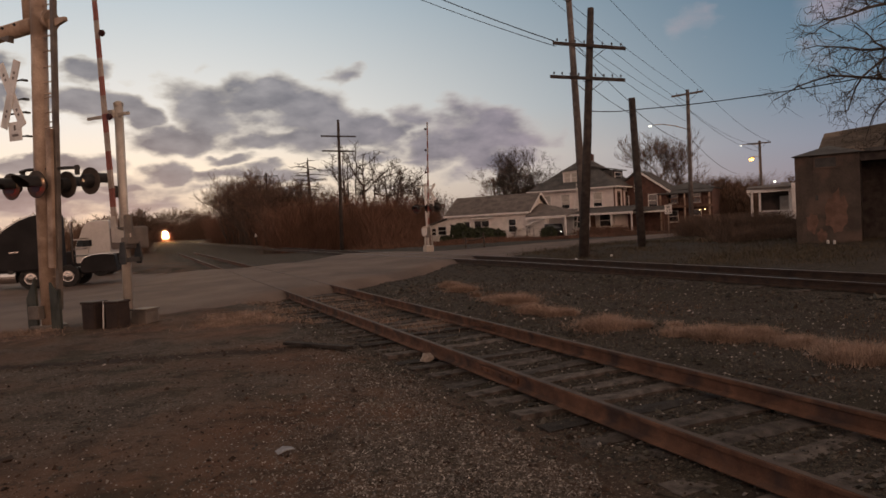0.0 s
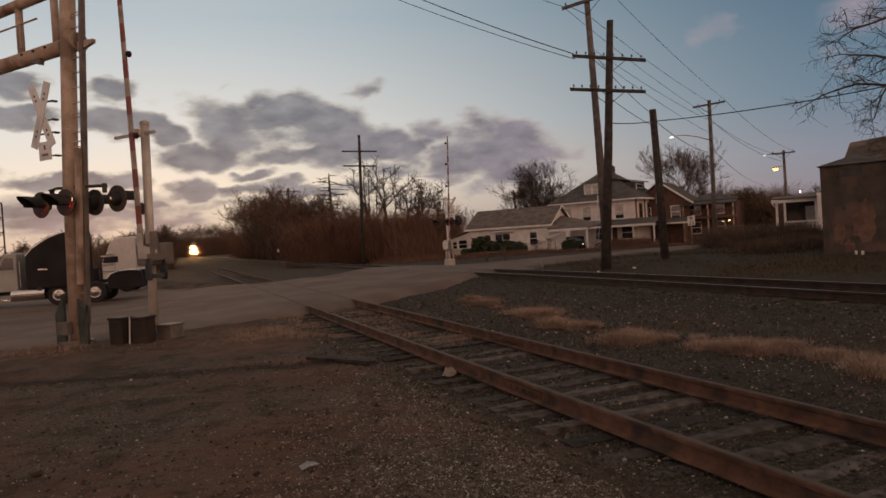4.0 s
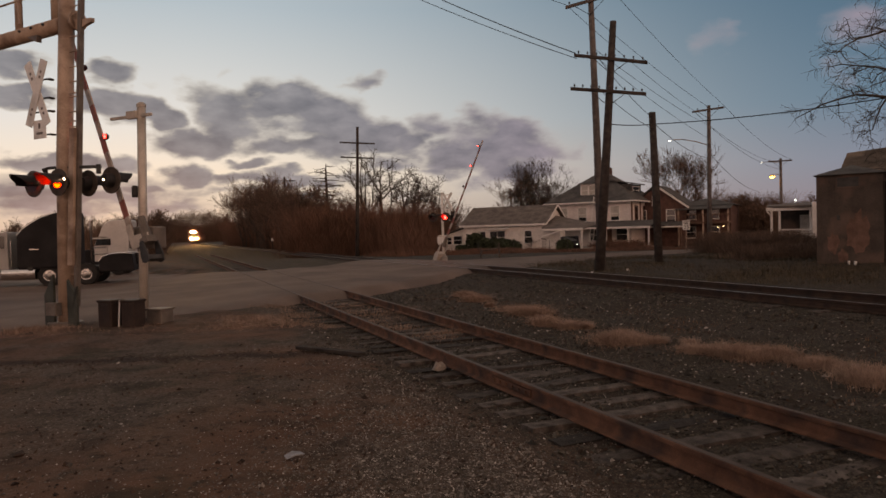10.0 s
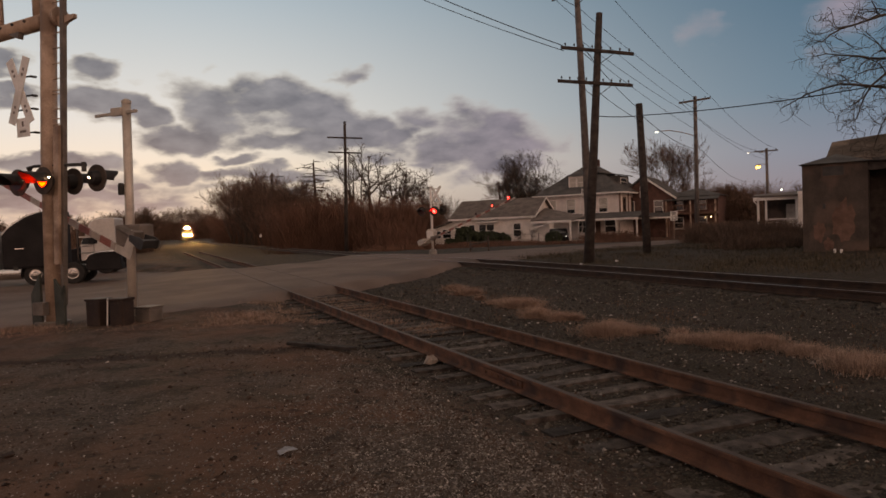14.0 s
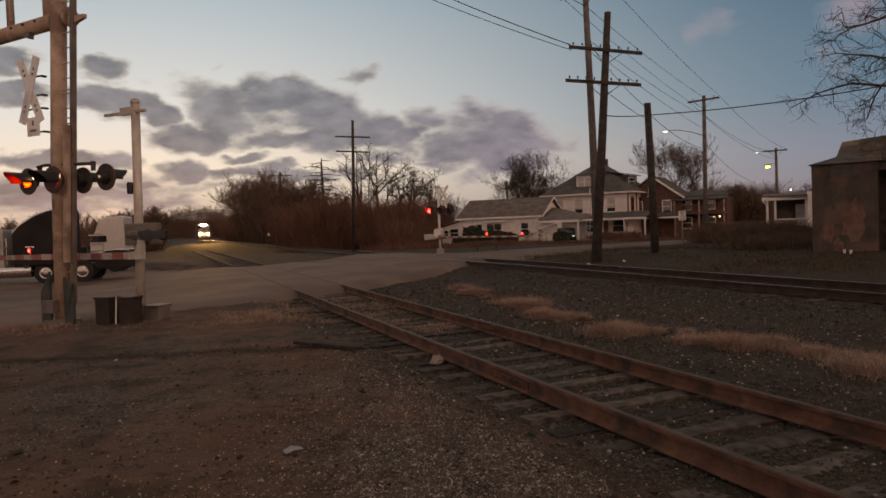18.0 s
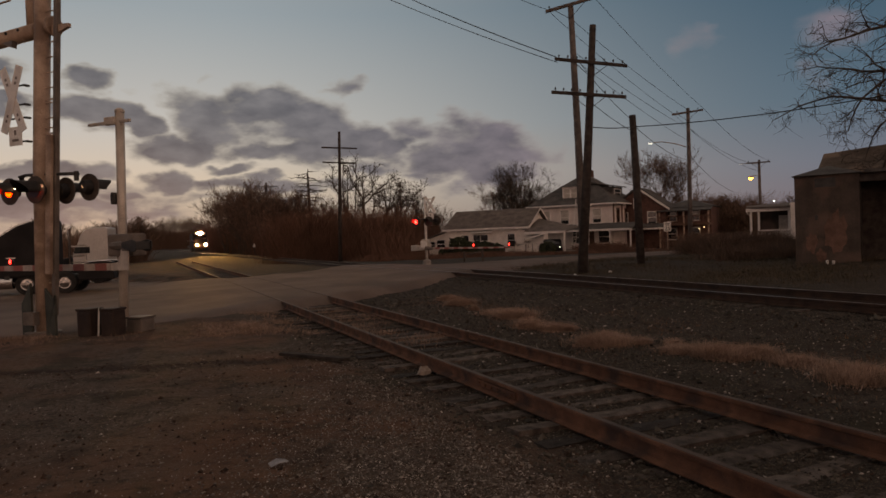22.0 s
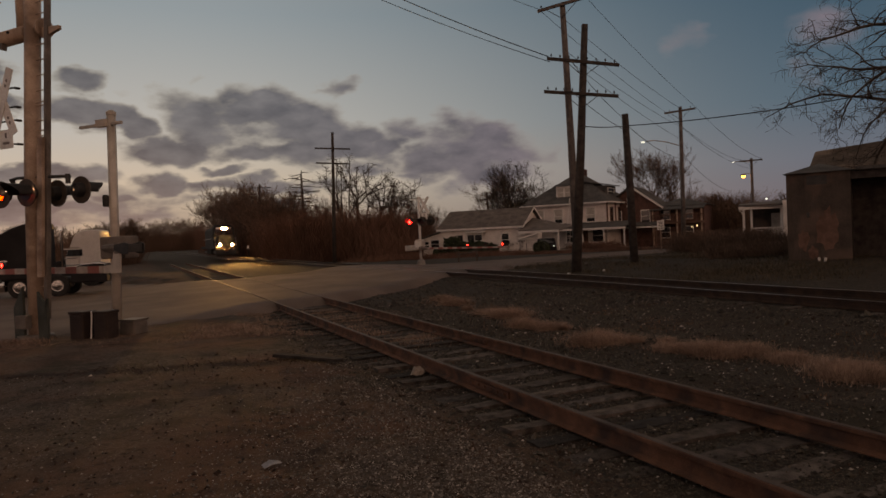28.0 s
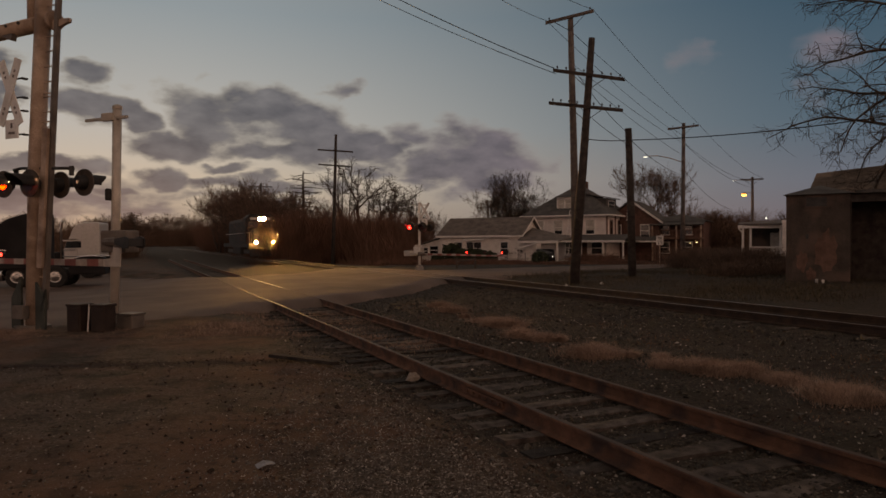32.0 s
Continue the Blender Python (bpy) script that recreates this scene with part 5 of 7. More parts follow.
def foursquare():
    top = thing("house", pose(13.5, 80.0, -0.75, 0, 0, -34), "two-storey pale house with dark hipped roof and porch", "house", "houses along the street")
    W, D, E, R = 9.6, 9.2, 5.5, 9.1
    wall = part("wall", Mesh().box(0, W, 0, D, 0, E), SIDING_GREY, top, "greyed lap-sided wall")
    siding(wall, W, E, SIDING_GREY, gap=0.3)
    siding(wall, D, E, SIDING_GREY, W, 1, gap=0.3)
    o = 0.55
    a, b, c, d = (-o, -o, E), (W + o, -o, E), (W + o, D + o, E), (-o, D + o, E)
    p, q = (W / 2 - 0.5, D / 2, R), (W / 2 + 0.5, D / 2, R)
    roof = part("roof", Mesh().add([a, b, c, d, p, q, (-o, -o, E - 0.16), (W + o, -o, E - 0.16), (W + o, D + o, E - 0.16), (-o, D + o, E - 0.16)],
                                   [(0, 1, 5, 4), (1, 2, 5), (2, 3, 4, 5), (3, 0, 4), (6, 9, 8, 7), (0, 6, 7, 1), (1, 7, 8, 2), (2, 8, 9, 3), (3, 9, 6, 0)]), SHINGLE_DARK, top, "dark hipped shingle roof")
    part("gutter", Mesh().box(-o - 0.02, W + o + 0.02, -o - 0.12, -o, E - 0.18, E - 0.02), WHITE, roof)
    part("gutter", Mesh().box(W + o, W + o + 0.12, -o, D + o, E - 0.18, E - 0.02), WHITE, roof)
    part("chimney", Mesh().box(W / 2 + 0.2, W / 2 + 0.8, D / 2 + 0.4, D / 2 + 1.0, R - 0.8, R + 0.55), BRICK, roof)
    fd = part("front_dormer", Mesh().box(W / 2 - 1.3, W / 2 + 0.7, 0.7, 3.4, E + 0.55, E + 2.1), SIDING, roof, "front dormer")
    part("dormer_roof", Mesh().add([(W / 2 - 1.6, 0.4, E + 2.1), (W / 2 + 1.0, 0.4, E + 2.1), (W / 2 + 1.0, 3.8, E + 2.5), (W / 2 - 1.6, 3.8, E + 2.5), (W / 2 - 0.3, 2.6, E + 3.0)], [(0, 1, 4), (1, 2, 4), (2, 3, 4), (3, 0, 4), (3, 2, 1, 0)]), SHINGLE_DARK, fd)
    window(fd, W / 2 - 0.75, E + 0.8, 0.7, 1.05, 0.68, pane=CURTAIN)
    window(fd, W / 2 + 0.15, E + 0.8, 0.7, 1.05, 0.68, pane=CURTAIN)
    sd = part("side_dormer", Mesh().box(W - 3.2, W - 0.9, D / 2 - 1.9, D / 2 + 1.9, E + 0.6, E + 1.95), SHINGLE_DARK, roof, "broad side dormer")
    part("dormer_roof", slab((W - 0.5, D / 2 - 2.2, E + 1.9), (W - 0.5, D / 2 + 2.2, E + 1.9), (W - 3.6, D / 2 + 2.2, E + 2.5), (W - 3.6, D / 2 - 2.2, E + 2.5), 0.12), SHINGLE_DARK, sd)
    window(sd, D / 2, E + 0.85, 2.2, 0.8, W - 0.9, 1)
    for x in (1.7, 4.0, 7.8):
        window(wall, x, 3.35, 0.9, 1.5, -0.04, pane=CURTAIN if x < 2 else GLASS)
        part("blind", Mesh().box(x - 0.43, x + 0.43, -0.078, -0.074, 4.0 if x < 3 else 3.75, 4.83), CURTAIN, wall, "pale window blind")
    for y in (1.6, 4.6, 7.4):
        window(wall, y, 3.35, 0.9, 1.5, W + 0.04, 1, frame_mat=TRIM_BROWN)
    for y in (0.1, 3.1, 6.1, 9.1):
        part("corner_board", Mesh().box(W + 0.03, W + 0.07, y - 0.22, y + 0.22, 3.0, E - 0.16), TRIM_BROWN, wall, "brown upright trim board")
    # porch round the front and the side
    pr = part("porch_roof", slab((4.6, -2.6, 2.55), (W + 2.8, -2.6, 2.55), (W + 2.8, 0, 3.15), (4.6, 0, 3.15), 0.12), SHINGLE_DARK, top, "dark porch roof")
    part("porch_fascia", Mesh().box(4.6, W + 2.8, -2.66, -2.6, 2.4, 2.62), WHITE, pr)
    part("porch_roof_side", slab((W, 0, 3.15), (W + 2.8, -0.0, 2.6), (W + 2.8, D - 1, 2.6), (W, D - 1, 3.15), 0.12), SHINGLE_DARK, pr)
    part("low_roof", slab((-0.3, -1.4, 2.75), (4.6, -1.4, 2.75), (4.6, 0, 3.2), (-0.3, 0, 3.2), 0.1), SHINGLE_DARK, top)
    for x in (4.8, 7.6, 10.0, W + 2.6):
        part("porch_post", Mesh().turned([(0.13, 0.5), (0.13, 0.7), (0.09, 0.8), (0.085, 2.2), (0.13, 2.3), (0.13, 2.45)], Matrix.Translation((x, -2.45, 0)), 10), WHITE, top)
    part("porch_floor", Mesh().box(4.6, W + 2.8, -2.6, 0, 0, 0.5), CONCRETE, top)
    part("door", Mesh().box(6.4, 7.4, -0.09, -0.03, 0.5, 2.55), TRIM_BROWN, wall, "brown front door")
    window(wall, 8.6, 1.1, 1.3, 1.3, -0.04)
    window(wall, 5.4, 1.1, 1.0, 1.3, -0.04)
    lad = thing("ladder", pose(13.5 + 4.0, 80.0 - 4.1, -0.7, 0, 0, -34), "tall aluminium ladder leaning on the house", "ladder")
    for x in (0, 0.45):
        part("stile", Mesh().tube([(x, -1.5, 0), (x, 0.55, 6.0)], 0.035, 6), WHITE, lad)
    for i in range(18):
        f = (i + 0.5) / 18
        part("rung", Mesh().tube([(0, -1.5 + 2.05 * f, 6.0 * f), (0.45, -1.5 + 2.05 * f, 6.0 * f)], 0.022, 6), WHITE, lad)


def brick_gable():
    top = thing("house", pose(22.6, 79.5, -0.6, 0, 0, -30), "dark brick house with a steep gable", "house", "houses along the street")
    W, D, E, R = 6.2, 8.0, 4.6, 6.9
    wall = part("wall", Mesh().box(0, W, 0, D, 0, E).prism([(0, E), (W, E), (W / 2, R)], 1, 0.02, D - 0.02), BRICK, top, "dark red brick wall")
    roof = part("roof", slab((-0.4, -0.3, E - 0.2), (-0.4, D, E - 0.2), (W / 2, D, R + 0.1), (W / 2, -0.3, R + 0.1), 0.14), SHINGLE_DARK, top)
    part("roof_side", slab((W + 0.4, -0.3, E - 0.2), (W + 0.4, D, E - 0.2), (W / 2, D, R + 0.1), (W / 2, -0.3, R + 0.1), 0.14), SHINGLE_DARK, roof)
    part("bargeboard", slab((W + 0.45, -0.36, E - 0.3), (W + 0.45, -0.31, E - 0.3), (W / 2, -0.31, R + 0.02), (W / 2, -0.36, R + 0.02), 0.2), WHITE, roof, "white bargeboard")
    window(wall, W / 2, E + 0.2, 0.7, 1.0, -0.02, pane=CURTAIN)
    for x in (1.5, 4.7):
        window(wall, x, 2.9, 0.9, 1.3, -0.02)
    pr = part("porch_roof", slab((-0.2, -2.2, 2.35), (W + 0.2, -2.2, 2.35), (W + 0.2, 0, 2.8), (-0.2, 0, 2.8), 0.12), SHINGLE_DARK, top)
    part("porch_fascia", Mesh().box(-0.2, W + 0.2, -2.26, -2.2, 2.22, 2.4), WHITE, pr)
    for x in (0.1, W - 0.1):
        part("porch_post", Mesh().box(x - 0.1, x + 0.1, -2.15, -1.95, 0, 2.3), TRIM_BROWN, top)


def brick_duplex():
    top = thing("house", pose(27.9, 78.2, -0.5, 0, 0, -30), "brick house with balcony and lit porch", "house", "houses along the street")
    W, D, E = 5.6, 8.0, 4.5
    wall = part("wall", Mesh().box(0, W, 0, D, 0, E), BRICK, top, "brown-red brick wall")
    part("roof", Mesh().add([(-0.4, -0.4, E), (W + 0.4, -0.4, E), (W + 0.4, D + 0.4, E), (-0.4, D + 0.4, E), (W / 2, D / 2, E + 1.0)], [(0, 1, 4), (1, 2, 4), (2, 3, 4), (3, 0, 4), (3, 2, 1, 0)]), SHINGLE_DARK, top)
    bal = part("balcony", Mesh().box(0.2, W, -1.8, 0, 2.45, 2.65), TRIM_BROWN, top, "timber balcony")
    part("balcony_rail", Mesh().box(0.2, W, -1.8, -1.74, 3.4, 3.48), TRIM_BROWN, bal)
    for i in range(15):
        part("baluster", Mesh().box(0.3 + i * 0.36, 0.35 + i * 0.36, -1.79, -1.75, 2.65, 3.4), TRIM_BROWN, bal)
    for x in (0.3, 2.9, W - 0.1):
        part("porch_post", Mesh().box(x - 0.08, x + 0.08, -1.75, -1.6, 0, 4.05), GREY_STEEL, top)
    part("balcony_roof", slab((0, -2.0, 4.0), (W + 0.2, -2.0, 4.0), (W + 0.2, 0, 4.4), (0, 0, 4.4), 0.1), SHINGLE_DARK, top)
    for x in (1.4, 3.9):
        window(wall, x, 3.0, 0.9, 1.2, -0.02)
        window(wall, x, 0.9, 0.9, 1.2, -0.02)
    part("porch_bulb", Mesh().turned([(0.03, -0.05), (0.055, 0.0), (0.03, 0.05)], Matrix.Translation((4.9, -0.5, 2.1)), 10), HOUSE_LAMP, top, "lit porch bulb")
    part("porch_bulb", Mesh().turned([(0.015, -0.03), (0.03, 0.0), (0.015, 0.03)], Matrix.Translation((4.3, -0.5, 2.0)), 10), HOUSE_LAMP, top, "lit porch bulb")


def porch_house():
    top = thing("house", pose(26.25, 53.0, 0.1, 0, 0, -28), "white house porch with railing and posts", "house", "houses along the street")
    wall = part("wall", Mesh().box(2.7, 8.0, -1.2, 5, 0, 3.2), SIDING, top, "white lap-sided wall")
    siding(wall, 5.3, 3.2, SIDING, -1.2, 0, 2.7)
    part("roof", slab((-0.4, -0.5, 2.85), (8.4, -1.7, 2.85), (8.4, 3.0, 3.4), (-0.4, 3.0, 3.05), 0.14), SHINGLE, top, "pale porch roof")
    part("fascia", Mesh().box(-0.4, 2.7, -0.56, -0.5, 2.62, 2.88), WHITE, top, "white porch fascia")
    # back wall in dark boards: the porch's shade put into its colour
    part("back_wall", Mesh().box(0.3, 2.7, 2.4, 2.55, 0, 2.8), SHED_WOOD, top)
    part("door", Mesh().box(1.9, 2.6, 2.33, 2.4, 0.4, 2.3), CURTAIN, top, "pale door")
    part("porch_floor", Mesh().box(-0.3, 2.7, -0.4, 2.5, -0.3, 0.35), CONCRETE, top)
    for x in (-0.05, 0.5, 2.6):
        part("porch_post", Mesh().box(x - 0.08, x + 0.08, -0.36, -0.2, 0.35, 2.7), WHITE, top, bevel=0.01)
    part("top_rail", Mesh().box(0.5, 2.6, -0.32, -0.24, 1.12, 1.2), WHITE, top)
    part("bottom_rail", Mesh().box(0.5, 2.6, -0.32, -0.24, 0.45, 0.52), WHITE, top)
    for i in range(14):
        part("baluster", Mesh().box(0.62 + i * 0.14, 0.66 + i * 0.14, -0.3, -0.26, 0.52, 1.12), WHITE, top)
    part("downpipe", Mesh().tube([(-0.35, -0.5, 2.6), (-0.1, -0.4, 2.3), (-0.1, -0.4, 0.3)], 0.04, 6), WHITE, top)
    part("lantern", Mesh().turned([(0.04, -0.05), (0.07, 0.0), (0.04, 0.05)], Matrix.Translation((1.6, 1.4, 3.45)), 10), COLD_LAMP, top, "small white yard lamp")


def shed():
    top = thing("shed", pose(15.2, 27.05, -0.1, 0, 0, -35), "tall weathered shed with peeling vertical boards", "shed")
    W, D, E = 2.15, 4.6, 3.72
    wall = part("wall", Mesh().box(0.02, W - 0.02, 0.02, D, 0, E), SHED_WOOD, top, "bare weathered wall")
    rnd = random.Random(5)
    n = 11
    for i in range(n):
        a, b = i * W / n, (i + 1) * W / n
        part("board", Mesh().box(a + 0.0015, b - 0.0015, -0.012 - rnd.uniform(0, 0.004), 0.02, rnd.uniform(0, 0.06), E - rnd.uniform(0, 0.05)), SHED_WOOD, wall)
    for i in range(20):
        a, b = i * D / 20, (i + 1) * D / 20
        part("board", Mesh().box(W - 0.02, W + 0.012 + rnd.uniform(0, 0.01), a + 0.004, b - 0.004, rnd.uniform(0, 0.06), E), SHED_WOOD, wall)
    part("roof", Mesh().add([(-0.15, -0.2, E), (W + 0.2, -0.2, E), (W + 0.2, D + 0.2, E), (-0.15, D + 0.2, E), (W / 2, D / 2 - 0.8, E + 0.45), (W / 2, D / 2 + 0.8, E + 0.45)], [(0, 1, 4), (1, 2, 5, 4), (2, 3, 5), (3, 0, 4, 5), (3, 2, 1, 0)]), SHINGLE_DARK, top, "dark low roof")
    for cx, cz, rx, rz, k in ((1.36, 1.45, 0.44, 1.0, 1), (0.52, 1.05, 0.24, 0.5, 2), (0.85, 0.55, 0.2, 0.3, 4)):
        edge = [(a, 0.82 + 0.42 * noise.noise((3 * math.cos(a), 3 * math.sin(a), k * 5.1))) for a in (i * 0.2618 for i in range(24))]
        part("bare_plaster", Mesh().prism([(cx + rx * f * math.cos(a), cz + rz * f * math.sin(a)) for a, f in edge], 1, -0.03 - 0.001 * k, -0.02), PLASTER, top, "pinkish patch of bare plaster")
    # an added open bay on the same roof, its inner shade put into dark boards
    bay = part("bay_back_wall", Mesh().box(W + 0.05, W + 3.2, 1.7, 1.8, 0, E), POLE_DARK, top, "dark boards inside the open bay, shade put into their colour")
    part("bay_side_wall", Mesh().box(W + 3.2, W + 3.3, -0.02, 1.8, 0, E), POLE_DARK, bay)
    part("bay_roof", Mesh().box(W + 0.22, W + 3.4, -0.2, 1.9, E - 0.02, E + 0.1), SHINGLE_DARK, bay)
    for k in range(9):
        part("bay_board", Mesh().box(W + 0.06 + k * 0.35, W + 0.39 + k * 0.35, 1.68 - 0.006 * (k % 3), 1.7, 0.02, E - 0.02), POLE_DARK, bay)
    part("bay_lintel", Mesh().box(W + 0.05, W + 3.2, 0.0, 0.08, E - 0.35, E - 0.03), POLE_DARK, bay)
    part("vent_panel", Mesh().box(0.68, 1.4, -0.045, -0.018, E - 0.48, E - 0.12), DARK_STEEL, top, "boarded vent opening", bevel=0.005)
    for x0, x1, z0, z1 in ((0.62, 0.68, E - 0.52, E - 0.06), (1.4, 1.46, E - 0.52, E - 0.06), (0.62, 1.46, E - 0.54, E - 0.48)):
        part("vent_frame", Mesh().box(x0, x1, -0.055, -0.018, z0, z1), SHED_WOOD, top)
    part("corner_board", Mesh().box(-0.04, 0.06, -0.04, 0.03, 0, E), SHED_WOOD, top)
    part("corner_board", Mesh().box(W - 0.04, W + 0.04, -0.04, 0.03, 0, E), SHED_WOOD, top)
    part("latch", Mesh().box(0.66, 0.76, -0.06, -0.02, 1.95, 2.15), DARK_STEEL, top)


def back_house():
    top = thing("house", pose(20.5, 33.6, 0.1, 0, 0, -38), "old house with a leaf-littered brown roof", "house")
    part("wall", Mesh().box(0, 9, 0, 7, 0, 3.6), SHED_WOOD, top)
    roof = part("roof", slab((-0.5, -0.6, 3.6), (9.5, -0.6, 3.6), (9.5, 3.4, 6.0), (-0.5, 3.4, 5.2), 0.15), LITTER_ROOF, top, "brown-grey shingle roof")
    part("roof_back", slab((-0.5, 7.6, 3.6), (9.5, 7.6, 3.6), (9.5, 3.4, 6.0), (-0.5, 3.4, 5.2), 0.15), SHINGLE, roof)
    part("chimney", Mesh().box(3.4, 4.1, 2.6, 3.3, 4.4, 6.6), BRICK, roof)


cottage()
foursquare()
brick_gable()
brick_duplex()
porch_house()
shed()
back_house()


# ---- lorries waiting on the street ----
def wheel_on(top, x, y, z, r=0.52):
    m = Matrix.Translation((x, y, z)) @ Euler((radians(90), 0, 0)).to_matrix().to_4x4()
    w = part("wheel", Mesh().turned([(r * 0.55, -0.16), (r, -0.15), (r, 0.13), (r * 0.93, 0.16), (r * 0.58, 0.16)], m, 24), RUBBER, top, "black tyre", smooth=False)
    part("rim", Mesh().turned([(r * 0.57, 0.162), (r * 0.54, 0.185), (r * 0.46, 0.172), (r * 0.28, 0.19), (r * 0.2, 0.23), (r * 0.1, 0.24)], m, 16), RIM, w, "bright steel rim")


def lorry(m, cab, sleeper, label, k):
    """A long-nosed tractor unit; its front is towards local -x, the near side faces -y."""
    top = thing("truck", m, label, "truck", "trucks on the street")
    part("chassis", Mesh().box(-5.2, 3.0, -0.45, 0.45, 0.62, 0.88), DARK_STEEL, top)
    sl = [(-1.95, 0.85), (0.35, 0.85), (0.35, 3.52), (0.1, 3.53), (-0.35, 3.45), (-0.85, 3.27), (-1.3, 3.02), (-1.65, 2.76), (-1.95, 2.42)]
    part("sleeper", Mesh().prism(sl, 1, -1.2, 1.2), sleeper, top, "tall sleeper with a swept roof fairing", bevel=0.2 if k else 0.09)
    part("roof_edge", Mesh().tube([(-1.93, -1.2, 2.45), (-1.65, -1.2, 2.78), (-1.3, -1.2, 3.04), (-0.85, -1.2, 3.29), (-0.35, -1.2, 3.47)], 0.025, 6), WHITE, top)
    body = part("cab", Mesh().prism([(-3.4, 0.8), (-2.35, 0.8), (-2.35, 2.62), (-2.85, 2.6), (-3.3, 1.9)], 1, -1.1, 1.1), cab, top, "cab with door", bevel=0.06)
    part("door_window", Mesh().prism([(-3.15, 1.85), (-2.5, 1.85), (-2.5, 2.4), (-2.85, 2.4)], 1, -1.125, -1.1), GLASS, body)
    part("windscreen", slab((-3.3, -0.95, 1.95), (-3.3, 0.95, 1.95), (-2.9, 0.9, 2.6), (-2.9, -0.9, 2.6), 0.02), GLASS, body)
    part("bonnet", Mesh().prism([(-5.4, 0.75), (-3.4, 0.75), (-3.4, 1.85), (-5.2, 1.6), (-5.4, 1.35)], 1, -0.9, 0.9), cab, top, bevel=0.1)
    part("grille", Mesh().box(-5.46, -5.38, -0.6, 0.6, 0.7, 1.4), CHROME, top, bevel=0.02)
    part("front_bumper", Mesh().box(-5.65, -5.35, -1.15, 1.15, 0.35, 0.68), CHROME, top, bevel=0.04)
    part("fuel_tank", Mesh().tube([(-2.65, -0.95, 0.62), (-1.2, -0.95, 0.62)], 0.29, 20), CHROME, top, "polished fuel tank", smooth=False)
    part("mirror", Mesh().box(-3.3, -3.2, -1.4, -1.22, 1.95, 2.4), CHROME, top, "chrome door mirror", bevel=0.02)
    part("grab_rail", Mesh().tube([(-2.2, -1.16, 1.0), (-2.2, -1.16, 2.2)], 0.02, 6), CHROME, top)
    part("side_step", Mesh().box(-3.6, -2.7, -1.15, -0.85, 0.35, 0.42), CHROME, top)
    part("exhaust_pipe", Mesh().tube([(1.25, -1.0, 0.9), (1.25, -1.0, 3.05), (1.32, -1.0, 3.15)], 0.06, 10), CHROME, top, "chrome exhaust stack", smooth=True)
    part("sleeper_badge", Mesh().box(-1.4, -1.0, -1.212, -1.2, 1.75, 1.8), CHROME, top)
    for x in (-4.7,):
        for y in (-0.95, 0.95):
            wheel_on(top, x, y, 0.52)
    for x in (-0.6, 1.0):
        for y in (-0.95, 0.95):
            wheel_on(top, x, y if y < 0 else 0.95, 0.52)
    part("mudguard", Mesh().box(-1.5, -1.3, -1.2, -0.5, 0.5, 1.0), DARK_STEEL, top)
    for y in (-1.15, 0.55):
        arch = [(1.6, 0.6), (1.6, 1.1), (1.75, 1.32), (2.1, 1.44), (2.6, 1.48), (3.1, 1.43), (3.2, 0.6)]
        fender = part("rear_fender", Mesh().prism(arch, 1, y, y + 0.6), sleeper, top, "dark rounded rear fender", bevel=0.05)
        part("fender_trim", Mesh().tube([(x, y - 0.01, z + 0.01) for x, z in arch[1:6]], 0.02, 6), CHROME, fender, "bright trim strip")
    return top


lorry(pose(-18.0, 33.9, road_z(-18.0, 33.9) - 0.01, 0, 0, 11), TRUCK_GREY, TRUCK_BLACK, "dark sleeper truck with pale cab waiting at the crossing", 0)


